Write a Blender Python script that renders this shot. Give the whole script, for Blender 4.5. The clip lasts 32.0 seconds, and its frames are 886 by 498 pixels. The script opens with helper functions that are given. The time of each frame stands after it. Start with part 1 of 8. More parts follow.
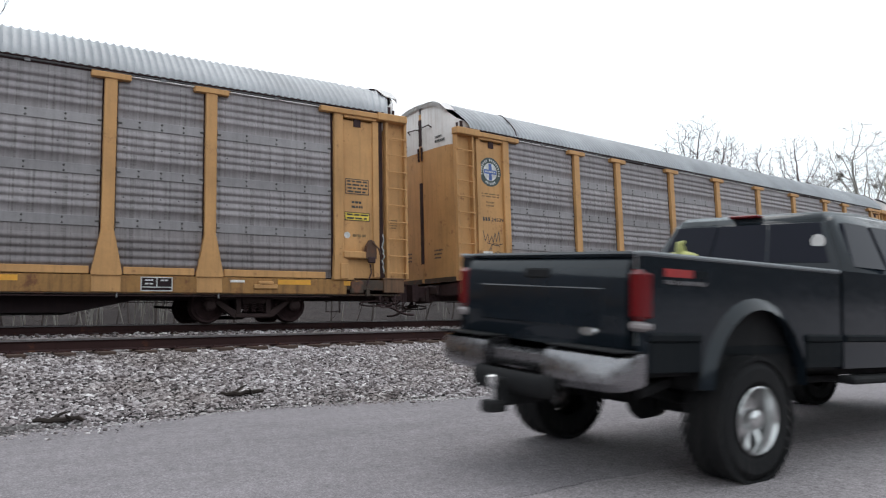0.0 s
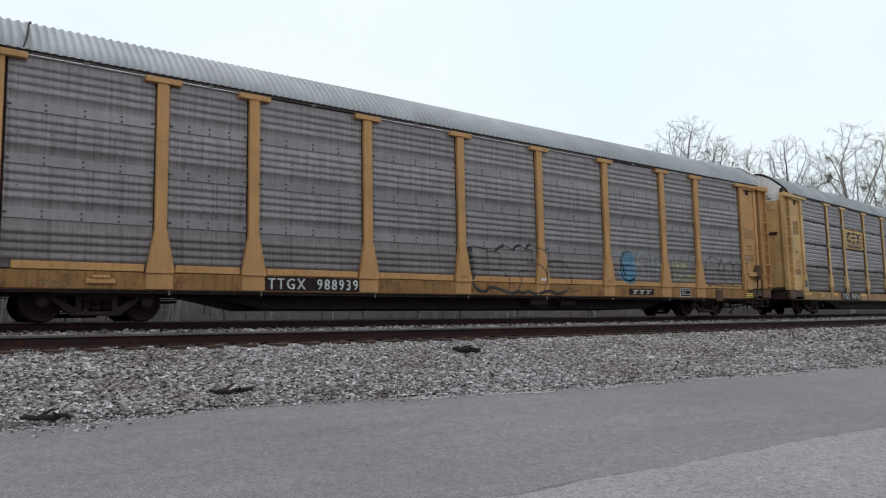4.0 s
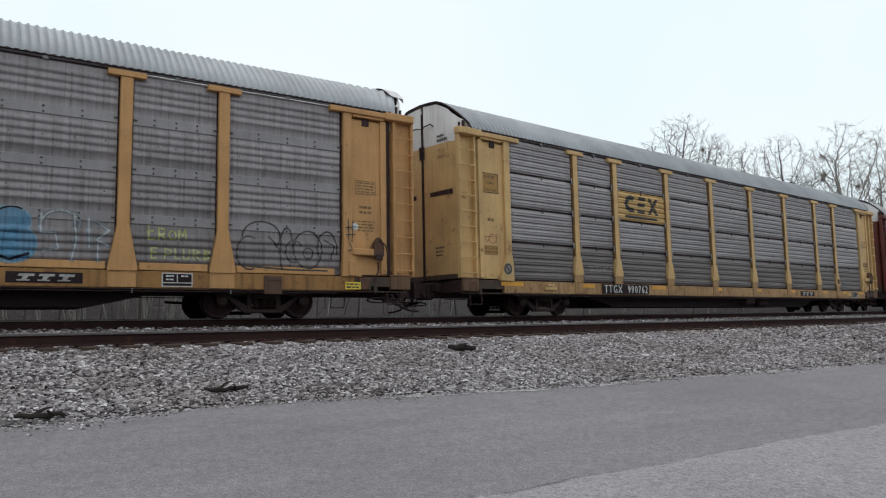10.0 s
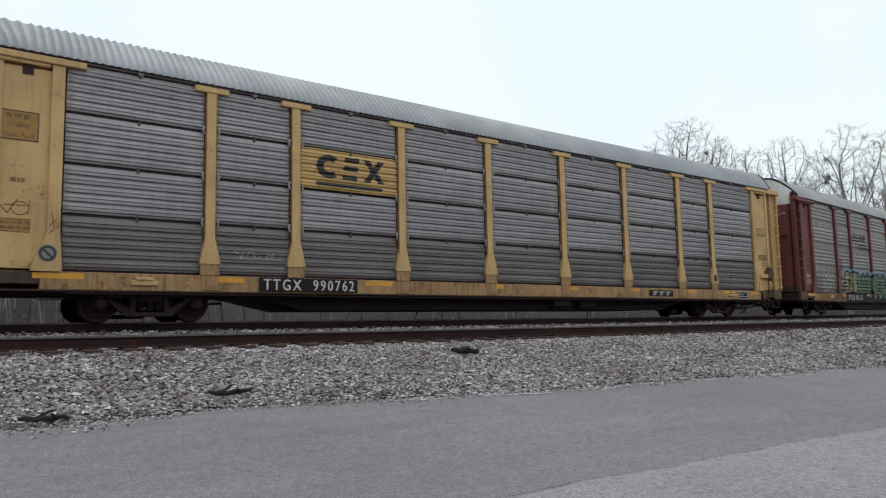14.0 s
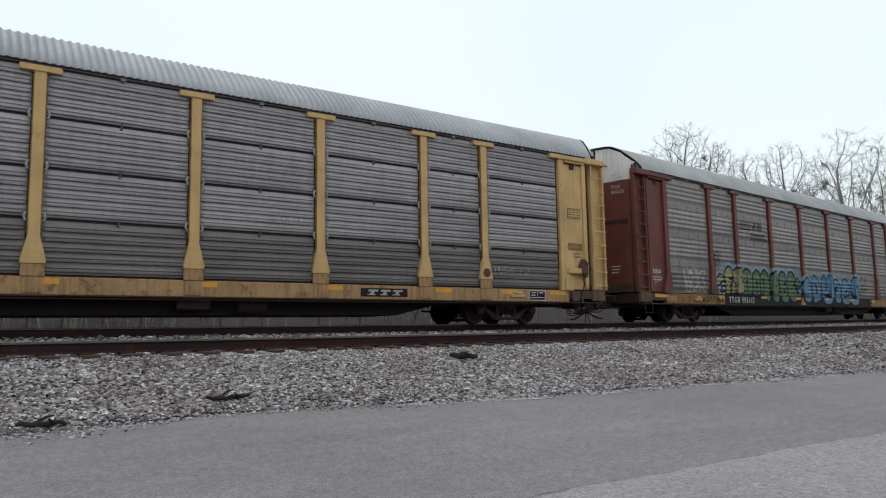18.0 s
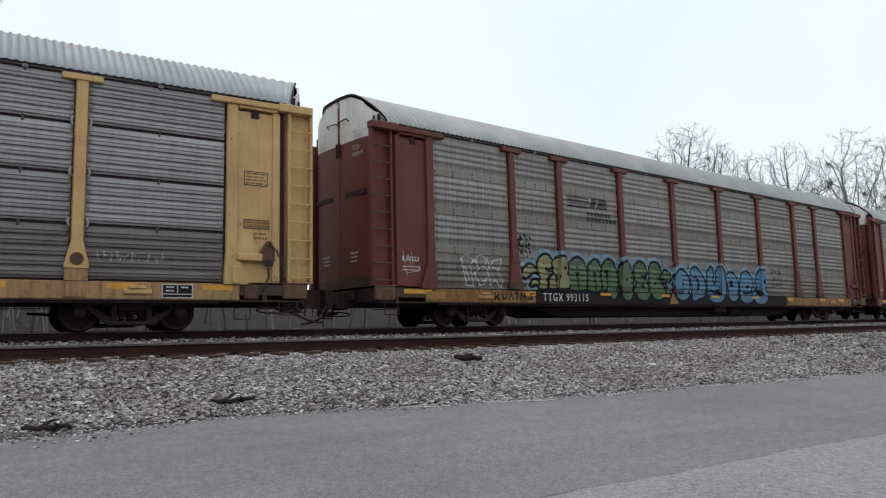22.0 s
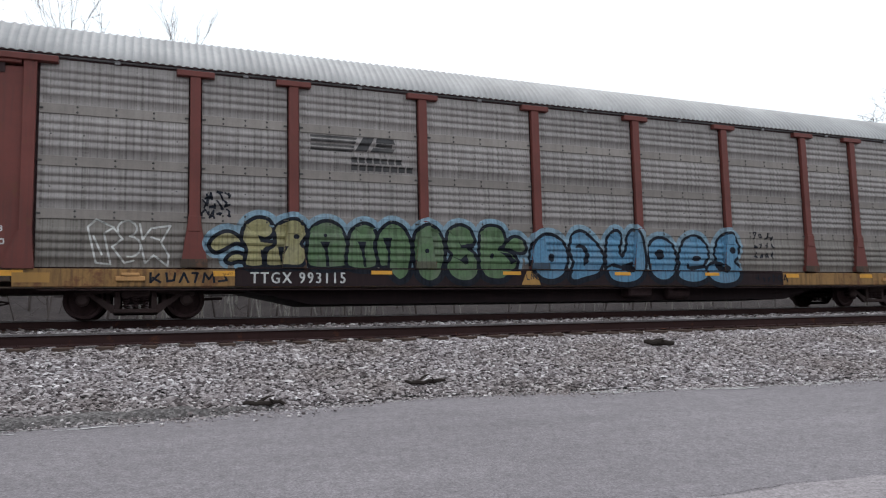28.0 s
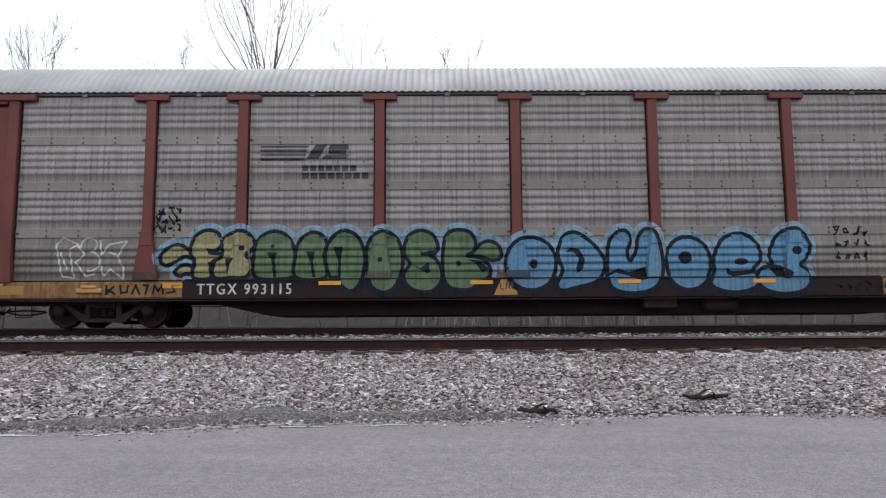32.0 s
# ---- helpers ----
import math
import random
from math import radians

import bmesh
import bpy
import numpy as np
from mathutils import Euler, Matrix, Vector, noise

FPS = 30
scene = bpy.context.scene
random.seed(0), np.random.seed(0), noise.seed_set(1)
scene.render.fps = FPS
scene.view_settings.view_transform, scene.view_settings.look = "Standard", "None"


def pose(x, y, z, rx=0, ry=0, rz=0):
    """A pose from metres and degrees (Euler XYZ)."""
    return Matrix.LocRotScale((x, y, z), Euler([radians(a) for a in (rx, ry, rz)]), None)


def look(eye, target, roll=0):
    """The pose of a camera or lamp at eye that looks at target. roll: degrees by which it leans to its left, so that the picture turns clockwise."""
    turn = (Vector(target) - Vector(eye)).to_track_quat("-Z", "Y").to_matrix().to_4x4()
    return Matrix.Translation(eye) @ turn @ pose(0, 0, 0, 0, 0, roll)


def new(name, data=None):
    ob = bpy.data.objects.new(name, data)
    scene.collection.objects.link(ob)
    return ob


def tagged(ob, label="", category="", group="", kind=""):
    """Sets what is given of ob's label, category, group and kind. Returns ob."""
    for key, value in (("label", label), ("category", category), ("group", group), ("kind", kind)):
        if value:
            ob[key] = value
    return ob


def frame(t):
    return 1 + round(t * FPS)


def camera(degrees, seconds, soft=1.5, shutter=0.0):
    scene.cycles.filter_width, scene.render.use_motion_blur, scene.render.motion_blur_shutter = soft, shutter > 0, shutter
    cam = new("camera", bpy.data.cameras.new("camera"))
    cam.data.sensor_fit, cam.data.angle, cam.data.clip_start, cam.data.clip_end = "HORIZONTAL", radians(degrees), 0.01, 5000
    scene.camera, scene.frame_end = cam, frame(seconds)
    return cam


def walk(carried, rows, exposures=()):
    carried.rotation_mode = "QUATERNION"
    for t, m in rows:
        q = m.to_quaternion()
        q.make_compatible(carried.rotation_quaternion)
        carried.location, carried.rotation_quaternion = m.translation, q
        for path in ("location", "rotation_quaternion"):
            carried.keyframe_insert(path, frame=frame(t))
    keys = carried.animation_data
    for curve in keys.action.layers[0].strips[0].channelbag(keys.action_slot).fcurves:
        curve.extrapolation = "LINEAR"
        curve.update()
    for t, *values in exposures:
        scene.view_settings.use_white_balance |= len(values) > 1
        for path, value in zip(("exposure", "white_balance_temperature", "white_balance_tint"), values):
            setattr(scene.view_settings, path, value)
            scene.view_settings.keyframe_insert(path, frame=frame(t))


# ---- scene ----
# The camera stands by the road and turns: seconds, yaw, pitch, roll in degrees.
PATH = (
    (0.0, -34.02, 3.92, 0.26),
    (0.5, -34.15, 3.91, 0.63),
    (1.0, -34.62, 3.86, 0.95),
    (1.5, -34.75, 3.81, 0.97),
    (2.0, -34.89, 3.84, 1.02),
    (2.5, -35.01, 3.92, 0.88),
    (3.0, -34.97, 3.91, 0.84),
    (3.5, -34.85, 3.86, 0.68),
    (5.5, -34.48, 3.79, 0.56),
    (6.0, -34.53, 3.74, 0.51),
    (6.5, -34.67, 3.68, 0.45),
    (7.0, -34.82, 3.72, 0.41),
    (7.5, -34.90, 3.84, 0.49),
    (8.0, -34.96, 3.85, 0.44),
    (8.5, -35.03, 3.82, 0.49),
    (9.0, -35.19, 3.76, 0.49),
    (9.5, -35.19, 3.71, 0.57),
    (10.0, -35.07, 3.68, 0.58),
    (10.5, -34.97, 3.75, 0.46),
    (11.0, -34.96, 3.75, 0.54),
    (11.5, -34.96, 3.76, 0.51),
    (12.0, -34.99, 3.80, 0.45),
    (12.5, -35.06, 3.88, 0.35),
    (13.0, -35.09, 3.83, 0.46),
    (13.5, -34.97, 3.78, 0.53),
    (14.0, -34.82, 3.91, 0.56),
    (14.5, -34.71, 4.00, 0.61),
    (16.5, -35.06, 4.15, 0.62),
    (17.0, -34.98, 4.23, 0.68),
    (17.5, -34.92, 4.23, 0.64),
    (18.0, -34.94, 4.30, 0.56),
    (18.5, -34.94, 4.39, 0.53),
    (19.0, -35.00, 4.43, 0.44),
    (19.5, -35.03, 4.44, 0.29),
    (20.0, -34.98, 4.39, 0.20),
    (20.5, -34.88, 4.38, 0.28),
    (21.0, -34.73, 4.38, 0.23),
    (21.5, -34.65, 4.43, 0.22),
    (22.0, -34.63, 4.45, 0.28),
    (22.5, -34.68, 4.44, 0.29),
    (23.0, -34.80, 4.37, 0.27),
    (23.5, -34.79, 4.33, 0.28),
    (24.0, -34.82, 4.35, 0.18),
    (24.5, -34.76, 4.46, 0.13),
    (25.0, -34.62, 4.46, 0.20),
    (25.5, -34.44, 4.41, 0.12),
    (27.5, -24.05, 3.21, -0.31),
    (28.0, -20.46, 3.24, -0.31),
    (28.5, -15.82, 3.79, -0.32),
    (29.0, -11.90, 4.13, -0.77),
    (29.5, -8.65, 4.15, -0.87),
    (30.0, -5.86, 4.06, -0.22),
    (30.5, -3.80, 4.11, -0.18),
    (31.0, -2.53, 4.12, -0.10),
    (31.5, -1.02, 4.10, -0.14),
    (32.0, 0.21, 4.07, -0.32),
)

EYE = Vector((0, 0, 1.25))
cam = camera(61.80, 32.0, soft=1.15, shutter=0.2)


def turned(yaw, pitch, roll):
    return Matrix.Translation(EYE) @ pose(0, 0, 0, 0, 0, yaw) @ pose(0, 0, 0, 90 + pitch) @ pose(0, 0, 0, 0, 0, roll)


EXPOSURES = ((0.0, 0.46, 6330, 12.5), (0.4, 0.42, 6330, 12.5), (1.0, 0.11, 6380, 12), (3.0, -0.02, 6320, 10.5), (25.5, -0.02, 6370, 10.5),
             (27.5, 0.22, 6350, 14), (29.0, 0.37, 6310, 15.5), (30.5, 0.49, 6330, 16.5), (32.0, 0.49, 6330, 16.5))
walk(cam, [(t, turned(a, b, c)) for t, a, b, c in PATH], EXPOSURES)

# Overcast daylight: a veiled sky and a broad, weak sun.
SKY_WHITE, SKY_STRENGTH = (0.915, 0.98, 1.0), 1.06
world = bpy.data.worlds.new("overcast_sky")
scene.world = world
world.use_nodes = True
wn, wl = world.node_tree.nodes, world.node_tree.links
wn.clear()
sky = wn.new("ShaderNodeTexSky")
sky.sky_type, sky.sun_disc = "NISHITA", False
sky.sun_elevation, sky.sun_rotation = radians(62), radians(40)
sky.dust_density, sky.air_density = 4.0, 1.0
blue = wn.new("ShaderNodeBackground")
blue.inputs["Strength"].default_value = 0.05
wl.new(sky.outputs[0], blue.inputs["Color"])
veil = wn.new("ShaderNodeBackground")
veil.inputs["Color"].default_value = (*SKY_WHITE, 1)
cloud = wn.new("ShaderNodeTexNoise")
cloud.inputs["Scale"].default_value, cloud.inputs["Detail"].default_value, cloud.inputs["Roughness"].default_value = 2.2, 3.0, 0.5
cloud_tone = wn.new("ShaderNodeValToRGB")
cloud_tone.color_ramp.elements[0].position, cloud_tone.color_ramp.elements[1].position = 0.36, 0.64
cloud_tone.color_ramp.elements[0].color = (0.850, 0.963, 0.995, 1)
cloud_tone.color_ramp.elements[1].color = (0.935, 0.993, 1.0, 1)
sky_at = wn.new("ShaderNodeTexCoord")
wl.new(sky_at.outputs["Generated"], cloud.inputs["Vector"])
wl.new(cloud.outputs["Fac"], cloud_tone.inputs[0])
wl.new(cloud_tone.outputs[0], veil.inputs["Color"])
veil.inputs["Strength"].default_value = SKY_STRENGTH
mix = wn.new("ShaderNodeMixShader")
mix.inputs[0].default_value = 0.94
wl.new(blue.outputs[0], mix.inputs[1])
wl.new(veil.outputs[0], mix.inputs[2])
world_out = wn.new("ShaderNodeOutputWorld")
wl.new(mix.outputs[0], world_out.inputs[0])
sun = new("sun", bpy.data.lights.new("sun", "SUN"))
sun.data.energy, sun.data.angle, sun.data.color = 0.6, radians(40), (1.0, 0.97, 0.92)
sun.matrix_basis = look((10, 12, 30), (0, 0, 0))

# ---- materials ----
def tree_of(name):
    m = bpy.data.materials.new(name)
    m.use_nodes = True
    n, l = m.node_tree.nodes, m.node_tree.links
    return m, n, l, n["Principled BSDF"]


def noise_node(n, l, scale, detail=4.0, rough=0.55, stretch=(1, 1, 1), coord="Object"):
    tc = n.new("ShaderNodeTexCoord")
    mp = n.new("ShaderNodeMapping")
    mp.inputs["Scale"].default_value = stretch
    l.new(tc.outputs[coord], mp.inputs[0])
    t = n.new("ShaderNodeTexNoise")
    t.inputs["Scale"].default_value, t.inputs["Detail"].default_value, t.inputs["Roughness"].default_value = scale, detail, rough
    l.new(mp.outputs[0], t.inputs["Vector"])
    return t.outputs["Fac"]


def ramp(n, l, fac, stops):
    r = n.new("ShaderNodeValToRGB")
    e = r.color_ramp.elements
    while len(e) < len(stops):
        e.new(0.5)
    for k, (p, c) in zip(e, stops):
        k.position, k.color = p, (*c, 1) if len(c) == 3 else c
    l.new(fac, r.inputs[0])
    return r.outputs["Color"]


def blend(n, l, kind, fac, a, b):
    m = n.new("ShaderNodeMix")
    m.data_type, m.blend_type = "RGBA", kind
    for socket, v in ((m.inputs[0], fac), (m.inputs[6], a), (m.inputs[7], b)):
        if isinstance(v, (int, float)):
            socket.default_value = v
        elif isinstance(v, tuple):
            socket.default_value = (*v, 1)
        else:
            l.new(v, socket)
    return m.outputs[2]


def relief(n, l, b, fac, strength, distance=0.01):
    k = n.new("ShaderNodeBump")
    k.inputs["Strength"].default_value, k.inputs["Distance"].default_value = strength, distance
    l.new(fac, k.inputs["Height"])
    l.new(k.outputs[0], b.inputs["Normal"])


def dull(m, level):
    m.node_tree.nodes["Principled BSDF"].inputs["Specular IOR Level"].default_value = level
    return m


def grey(v):
    return (v, v, v)


def paint(name, base, grime=(0.10, 0.075, 0.05), wear=0.5, rough=0.55, metal=0.0, rust=0.0, streak=0.5, fine=18.0, bump=0.15):
    """Weathered paint or plate: two scales of fade, vertical dirt runs, rust patches."""
    m, n, l, b = tree_of(name)
    big = noise_node(n, l, 0.9, 5)
    run = noise_node(n, l, 2.2, 5, 0.6, (5, 5, 0.35))
    small = noise_node(n, l, fine, 6, 0.7)
    lo, hi = tuple(v * 0.80 for v in base), tuple(min(1, v * 1.12) for v in base)
    c = ramp(n, l, big, ((0.3, lo), (0.7, hi)))
    c = blend(n, l, "MULTIPLY", 0.55 * wear, c, ramp(n, l, small, ((0.3, grey(0.55)), (0.62, grey(1.0)))))
    c = blend(n, l, "MIX", ramp(n, l, run, ((0.48, grey(0)), (0.78, grey(streak)))), c, grime)
    if rust:
        spots = noise_node(n, l, 3.1, 8, 0.72)
        c = blend(n, l, "MIX", ramp(n, l, spots, ((0.60 - 0.1 * rust, grey(0)), (0.72 - 0.1 * rust, grey(0.85)))), c, (0.13, 0.05, 0.025))
    l.new(c, b.inputs["Base Color"])
    b.inputs["Metallic"].default_value = metal
    l.new(ramp(n, l, small, ((0.3, grey(rough - 0.1)), (0.7, grey(min(1, rough + 0.15))))), b.inputs["Roughness"])
    relief(n, l, b, small, bump, 0.004)
    return m


def plain(name, base, rough=0.5, metal=0.0, vary=0.25, scale=9.0):
    m, n, l, b = tree_of(name)
    f = noise_node(n, l, scale, 5)
    c = ramp(n, l, f, ((0.3, tuple(v * (1 - vary) for v in base)), (0.7, tuple(min(1, v * (1 + vary)) for v in base))))
    l.new(c, b.inputs["Base Color"])
    b.inputs["Roughness"].default_value, b.inputs["Metallic"].default_value = rough, metal
    relief(n, l, b, f, 0.1, 0.003)
    return m


def side_sheet(name, light, dark, holes=1.0):
    """Galvanised screen sheet: rows of small holes seen as broken vertical lines, soot and pale rubbed ridges."""
    m, n, l, b = tree_of(name)
    big = noise_node(n, l, 0.55, 6, 0.6, (0.5, 1, 1.6))
    run = noise_node(n, l, 3.0, 5, 0.65, (3.2, 3, 0.25))
    small = noise_node(n, l, 24, 6, 0.7)
    c = ramp(n, l, big, ((0.28, dark), (0.72, light)))
    c = blend(n, l, "MULTIPLY", 0.6 if holes else 0.32, c, ramp(n, l, run, ((0.35, grey(0.62)), (0.65, grey(1.08)))))
    c = blend(n, l, "MULTIPLY", 0.5, c, ramp(n, l, small, ((0.3, grey(0.7)), (0.65, grey(1.05)))))
    info = n.new("ShaderNodeObjectInfo")
    c = blend(n, l, "MULTIPLY", 0.75, c, ramp(n, l, info.outputs["Random"], ((0.0, grey(0.84)), (1.0, grey(1.03)))))
    if holes:
        tc = n.new("ShaderNodeTexCoord")
        bands = n.new("ShaderNodeTexWave")
        bands.inputs["Scale"].default_value, bands.inputs["Distortion"].default_value = 2.5, 0.0
        l.new(tc.outputs["Object"], bands.inputs["Vector"])
        wander = noise_node(n, l, 1.4, 3, 0.6, (1.6, 0.01, 0.5))
        columns = ramp(n, l, bands.outputs["Fac"], ((0.80, grey(0)), (0.97, grey(1))))
        columns = blend(n, l, "MULTIPLY", 1.0, columns, ramp(n, l, wander, ((0.34, grey(0.12 * holes)), (0.6, grey(0.85 * holes)))))
        c = blend(n, l, "MULTIPLY", columns, c, (0.50, 0.49, 0.485))
        fine_lines = noise_node(n, l, 7.0, 2, 0.5, (2.6, 0.01, 0.03))
        broken = noise_node(n, l, 9.0, 3, 0.6, (0.6, 1, 3.4))
        dots = ramp(n, l, fine_lines, ((0.55, grey(0)), (0.63, grey(1))))
        dots = blend(n, l, "MULTIPLY", 1.0, dots, ramp(n, l, broken, ((0.38, grey(0.15)), (0.6, grey(0.9)))))
        c = blend(n, l, "MULTIPLY", dots, c, (0.55, 0.54, 0.53))
    l.new(c, b.inputs["Base Color"])
    b.inputs["Metallic"].default_value = 0.25
    l.new(ramp(n, l, small, ((0.3, grey(0.42)), (0.7, grey(0.68)))), b.inputs["Roughness"])
    relief(n, l, b, small, 0.12, 0.003)
    return m


def stone_mix(name, stops, scale, rough=0.9, bump=0.6, dist=0.03):
    m, n, l, b = tree_of(name)
    v = n.new("ShaderNodeTexVoronoi")
    tc = n.new("ShaderNodeTexCoord")
    l.new(tc.outputs["Object"], v.inputs["Vector"])
    v.inputs["Scale"].default_value = scale
    sep = n.new("ShaderNodeSeparateColor")
    l.new(v.outputs["Color"], sep.inputs[0])
    c = ramp(n, l, sep.outputs[0], stops)
    big = noise_node(n, l, 0.8, 5)
    c = blend(n, l, "MULTIPLY", 0.5, c, ramp(n, l, big, ((0.3, grey(0.6)), (0.7, grey(1.05)))))
    l.new(c, b.inputs["Base Color"])
    b.inputs["Roughness"].default_value = rough
    relief(n, l, b, v.outputs["Distance"], bump, dist)
    return m


def island_stones(name, stops):
    m, n, l, b = tree_of(name)
    g = n.new("ShaderNodeNewGeometry")
    c = ramp(n, l, g.outputs["Random Per Island"], stops)
    small = noise_node(n, l, 30, 4)
    c = blend(n, l, "MULTIPLY", 0.6, c, ramp(n, l, small, ((0.3, grey(0.6)), (0.7, grey(1.1)))))
    big = noise_node(n, l, 0.7, 4)
    c = blend(n, l, "MULTIPLY", 0.55, c, ramp(n, l, big, ((0.32, (0.60, 0.53, 0.47)), (0.6, (1.05, 1.03, 1.03)))))
    l.new(c, b.inputs["Base Color"])
    b.inputs["Roughness"].default_value = 0.9
    return m


def asphalt(name, tone, tint=(1, 1, 1.02)):
    m, n, l, b = tree_of(name)
    grit = noise_node(n, l, 55, 4, 0.75)
    speck = noise_node(n, l, 15, 6, 0.75)
    mid = noise_node(n, l, 1.9, 5, 0.65)
    big = noise_node(n, l, 0.45, 4, 0.6, (0.6, 1.3, 1))
    c = ramp(n, l, grit, ((0.28, tuple(tone * 0.45 * v for v in tint)), (0.5, tuple(tone * v for v in tint)), (0.75, tuple(tone * 1.55 * v for v in tint))))
    c = blend(n, l, "MULTIPLY", 0.6, c, ramp(n, l, big, ((0.3, grey(0.78)), (0.7, grey(1.1)))))
    c = blend(n, l, "MULTIPLY", 0.4, c, ramp(n, l, mid, ((0.3, grey(0.8)), (0.65, grey(1.08)))))
    c = blend(n, l, "MULTIPLY", 0.5, c, ramp(n, l, speck, ((0.36, grey(0.62)), (0.50, grey(1.0)), (0.66, grey(1.35)))))
    l.new(c, b.inputs["Base Color"])
    b.inputs["Roughness"].default_value = 0.9
    b.inputs["Specular IOR Level"].default_value = 0.25
    long_run = noise_node(n, l, 1.0, 5, 0.6, (0.07, 2.6, 1))
    old = c
    c = blend(n, l, "MULTIPLY", 0.32, old, ramp(n, l, long_run, ((0.3, grey(0.80)), (0.5, grey(0.98)), (0.72, grey(1.15)))))
    l.new(c, b.inputs["Base Color"])
    relief(n, l, b, grit, 0.5, 0.008)
    return m


def leaf_floor(name):
    """Dead leaves, mud and fallen stems on the slope."""
    m, n, l, b = tree_of(name)
    fine = noise_node(n, l, 14, 6, 0.75)
    mid = noise_node(n, l, 1.6, 6, 0.7)
    big = noise_node(n, l, 0.12, 4)
    c = ramp(n, l, fine, ((0.3, (0.017, 0.0135, 0.0130)), (0.5, (0.042, 0.0335, 0.0325)), (0.72, (0.094, 0.077, 0.075))))
    c = blend(n, l, "MULTIPLY", 0.8, c, ramp(n, l, mid, ((0.32, grey(0.45)), (0.5, grey(0.9)), (0.7, grey(1.35)))))
    c = blend(n, l, "MULTIPLY", 0.5, c, ramp(n, l, big, ((0.35, grey(0.7)), (0.65, grey(1.1)))))
    l.new(c, b.inputs["Base Color"])
    b.inputs["Roughness"].default_value = 0.95
    relief(n, l, b, fine, 0.6, 0.03)
    return m


YELLOW = paint("aged_orange_yellow_paint", (0.54, 0.292, 0.118), (0.15, 0.095, 0.04), 0.4, 0.55, rust=0.08, streak=0.35)
YELLOW_PALE = paint("aged_pale_yellow_paint", (0.625, 0.403, 0.178), (0.20, 0.140, 0.065), 0.4, 0.55, rust=0.10, streak=0.35)
BROWN = paint("oxide_brown_paint", (0.158, 0.0440, 0.0360), (0.055, 0.034, 0.030), 0.5, 0.55, rust=0.2, streak=0.4)
ORANGE = paint("orange_reflective_tape", (0.72, 0.34, 0.03), (0.3, 0.16, 0.04), 0.4, 0.45, streak=0.3)
WHITE = paint("chalky_white_paint", (0.74, 0.71, 0.70), (0.40, 0.31, 0.27), 0.4, 0.6, streak=0.55)
BLACK = paint("grimy_black_paint", (0.026, 0.0160, 0.0180), (0.044, 0.026, 0.024), 0.5, 0.6, streak=0.4)
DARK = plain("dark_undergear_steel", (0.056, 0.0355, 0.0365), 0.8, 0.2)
GREYSTEEL = paint("dusty_cast_steel", (0.056, 0.037, 0.036), (0.038, 0.026, 0.025), 0.6, 0.7, streak=0.4)
WHEELSTEEL = plain("brown_wheel_steel", (0.042, 0.0245, 0.025), 0.65, 0.3)
SHEET_GREY = side_sheet("sooty_screen_sheet", (0.425, 0.387, 0.396), (0.236, 0.213, 0.219), 0.16)
# bottom-row copies: road grime plus the shade near the ground, as darker colour
SHEET_GREY_LOW = side_sheet("grimy_shaded_lower_screen_sheet", (0.34, 0.302, 0.306), (0.185, 0.162, 0.163), 0.2)
SHEET_TAN_LOW = side_sheet("grimy_shaded_lower_tan_sheet", (0.335, 0.300, 0.272), (0.190, 0.168, 0.150), 0.62)
SHEET_SLOT = side_sheet("dull_slotted_sheet", (0.480, 0.450, 0.458), (0.262, 0.240, 0.245), 0.0)
# slotted bottom row, darkened likewise by grime and painted-in shade
SHEET_SLOT_LOW = side_sheet("grimy_shaded_lower_slotted_sheet", (0.272, 0.240, 0.235), (0.143, 0.124, 0.120), 0.0)
STRIP_GREY = side_sheet("smooth_grey_belt", (0.378, 0.353, 0.362), (0.237, 0.219, 0.225), 0.0)
STRIP_TAN = side_sheet("smooth_tan_belt", (0.338, 0.300, 0.276), (0.212, 0.184, 0.167), 0.0)
SHEET_TAN = side_sheet("tan_grey_screen_sheet", (0.440, 0.404, 0.390), (0.248, 0.224, 0.215), 0.62)
ROOF = paint("galvanised_roof_sheet", (0.325, 0.333, 0.350), (0.205, 0.205, 0.210), 0.35, 0.5, metal=0.35, streak=0.35)
FASCIA = paint("dull_grey_eave_angle", (0.235, 0.232, 0.238), (0.12, 0.12, 0.12), 0.4, 0.6, streak=0.4)
ROOF_PALE = paint("pale_galvanised_roof_sheet", (0.365, 0.362, 0.362), (0.25, 0.24, 0.232), 0.4, 0.5, metal=0.3, streak=0.4)
RAILTOP = plain("worn_rail_steel", (0.15, 0.14, 0.14), 0.45, 0.7)
RAILRUST = paint("rusty_rail_web", (0.043, 0.0225, 0.0215), (0.029, 0.015, 0.0145), 0.6, 0.85, rust=0.1)
TIEWOOD = paint("weathered_tie_wood", (0.0884, 0.06076, 0.05), (0.04, 0.03, 0.025), 0.7, 0.9)
BALLAST_BED = stone_mix("ballast_bed", ((0.1, (0.05, 0.046, 0.044)), (0.5, (0.10, 0.094, 0.090)), (0.9, (0.18, 0.172, 0.166))), 26)
STONES = island_stones("limestone_ballast", ((0.0, (0.060, 0.049, 0.051)), (0.22, (0.170, 0.147, 0.149)), (0.58, (0.322, 0.289, 0.292)), (0.90, (0.475, 0.441, 0.446)), (1.0, (0.75, 0.722, 0.724))))
ROAD = asphalt("road_asphalt", 0.199, (1.10, 1.0, 1.05))
ROAD_OLD = asphalt("bleached_old_asphalt", 0.264, (1.11, 1.0, 1.03))
FINES = asphalt("grey_fines", 0.31, (1.05, 1.0, 0.98))
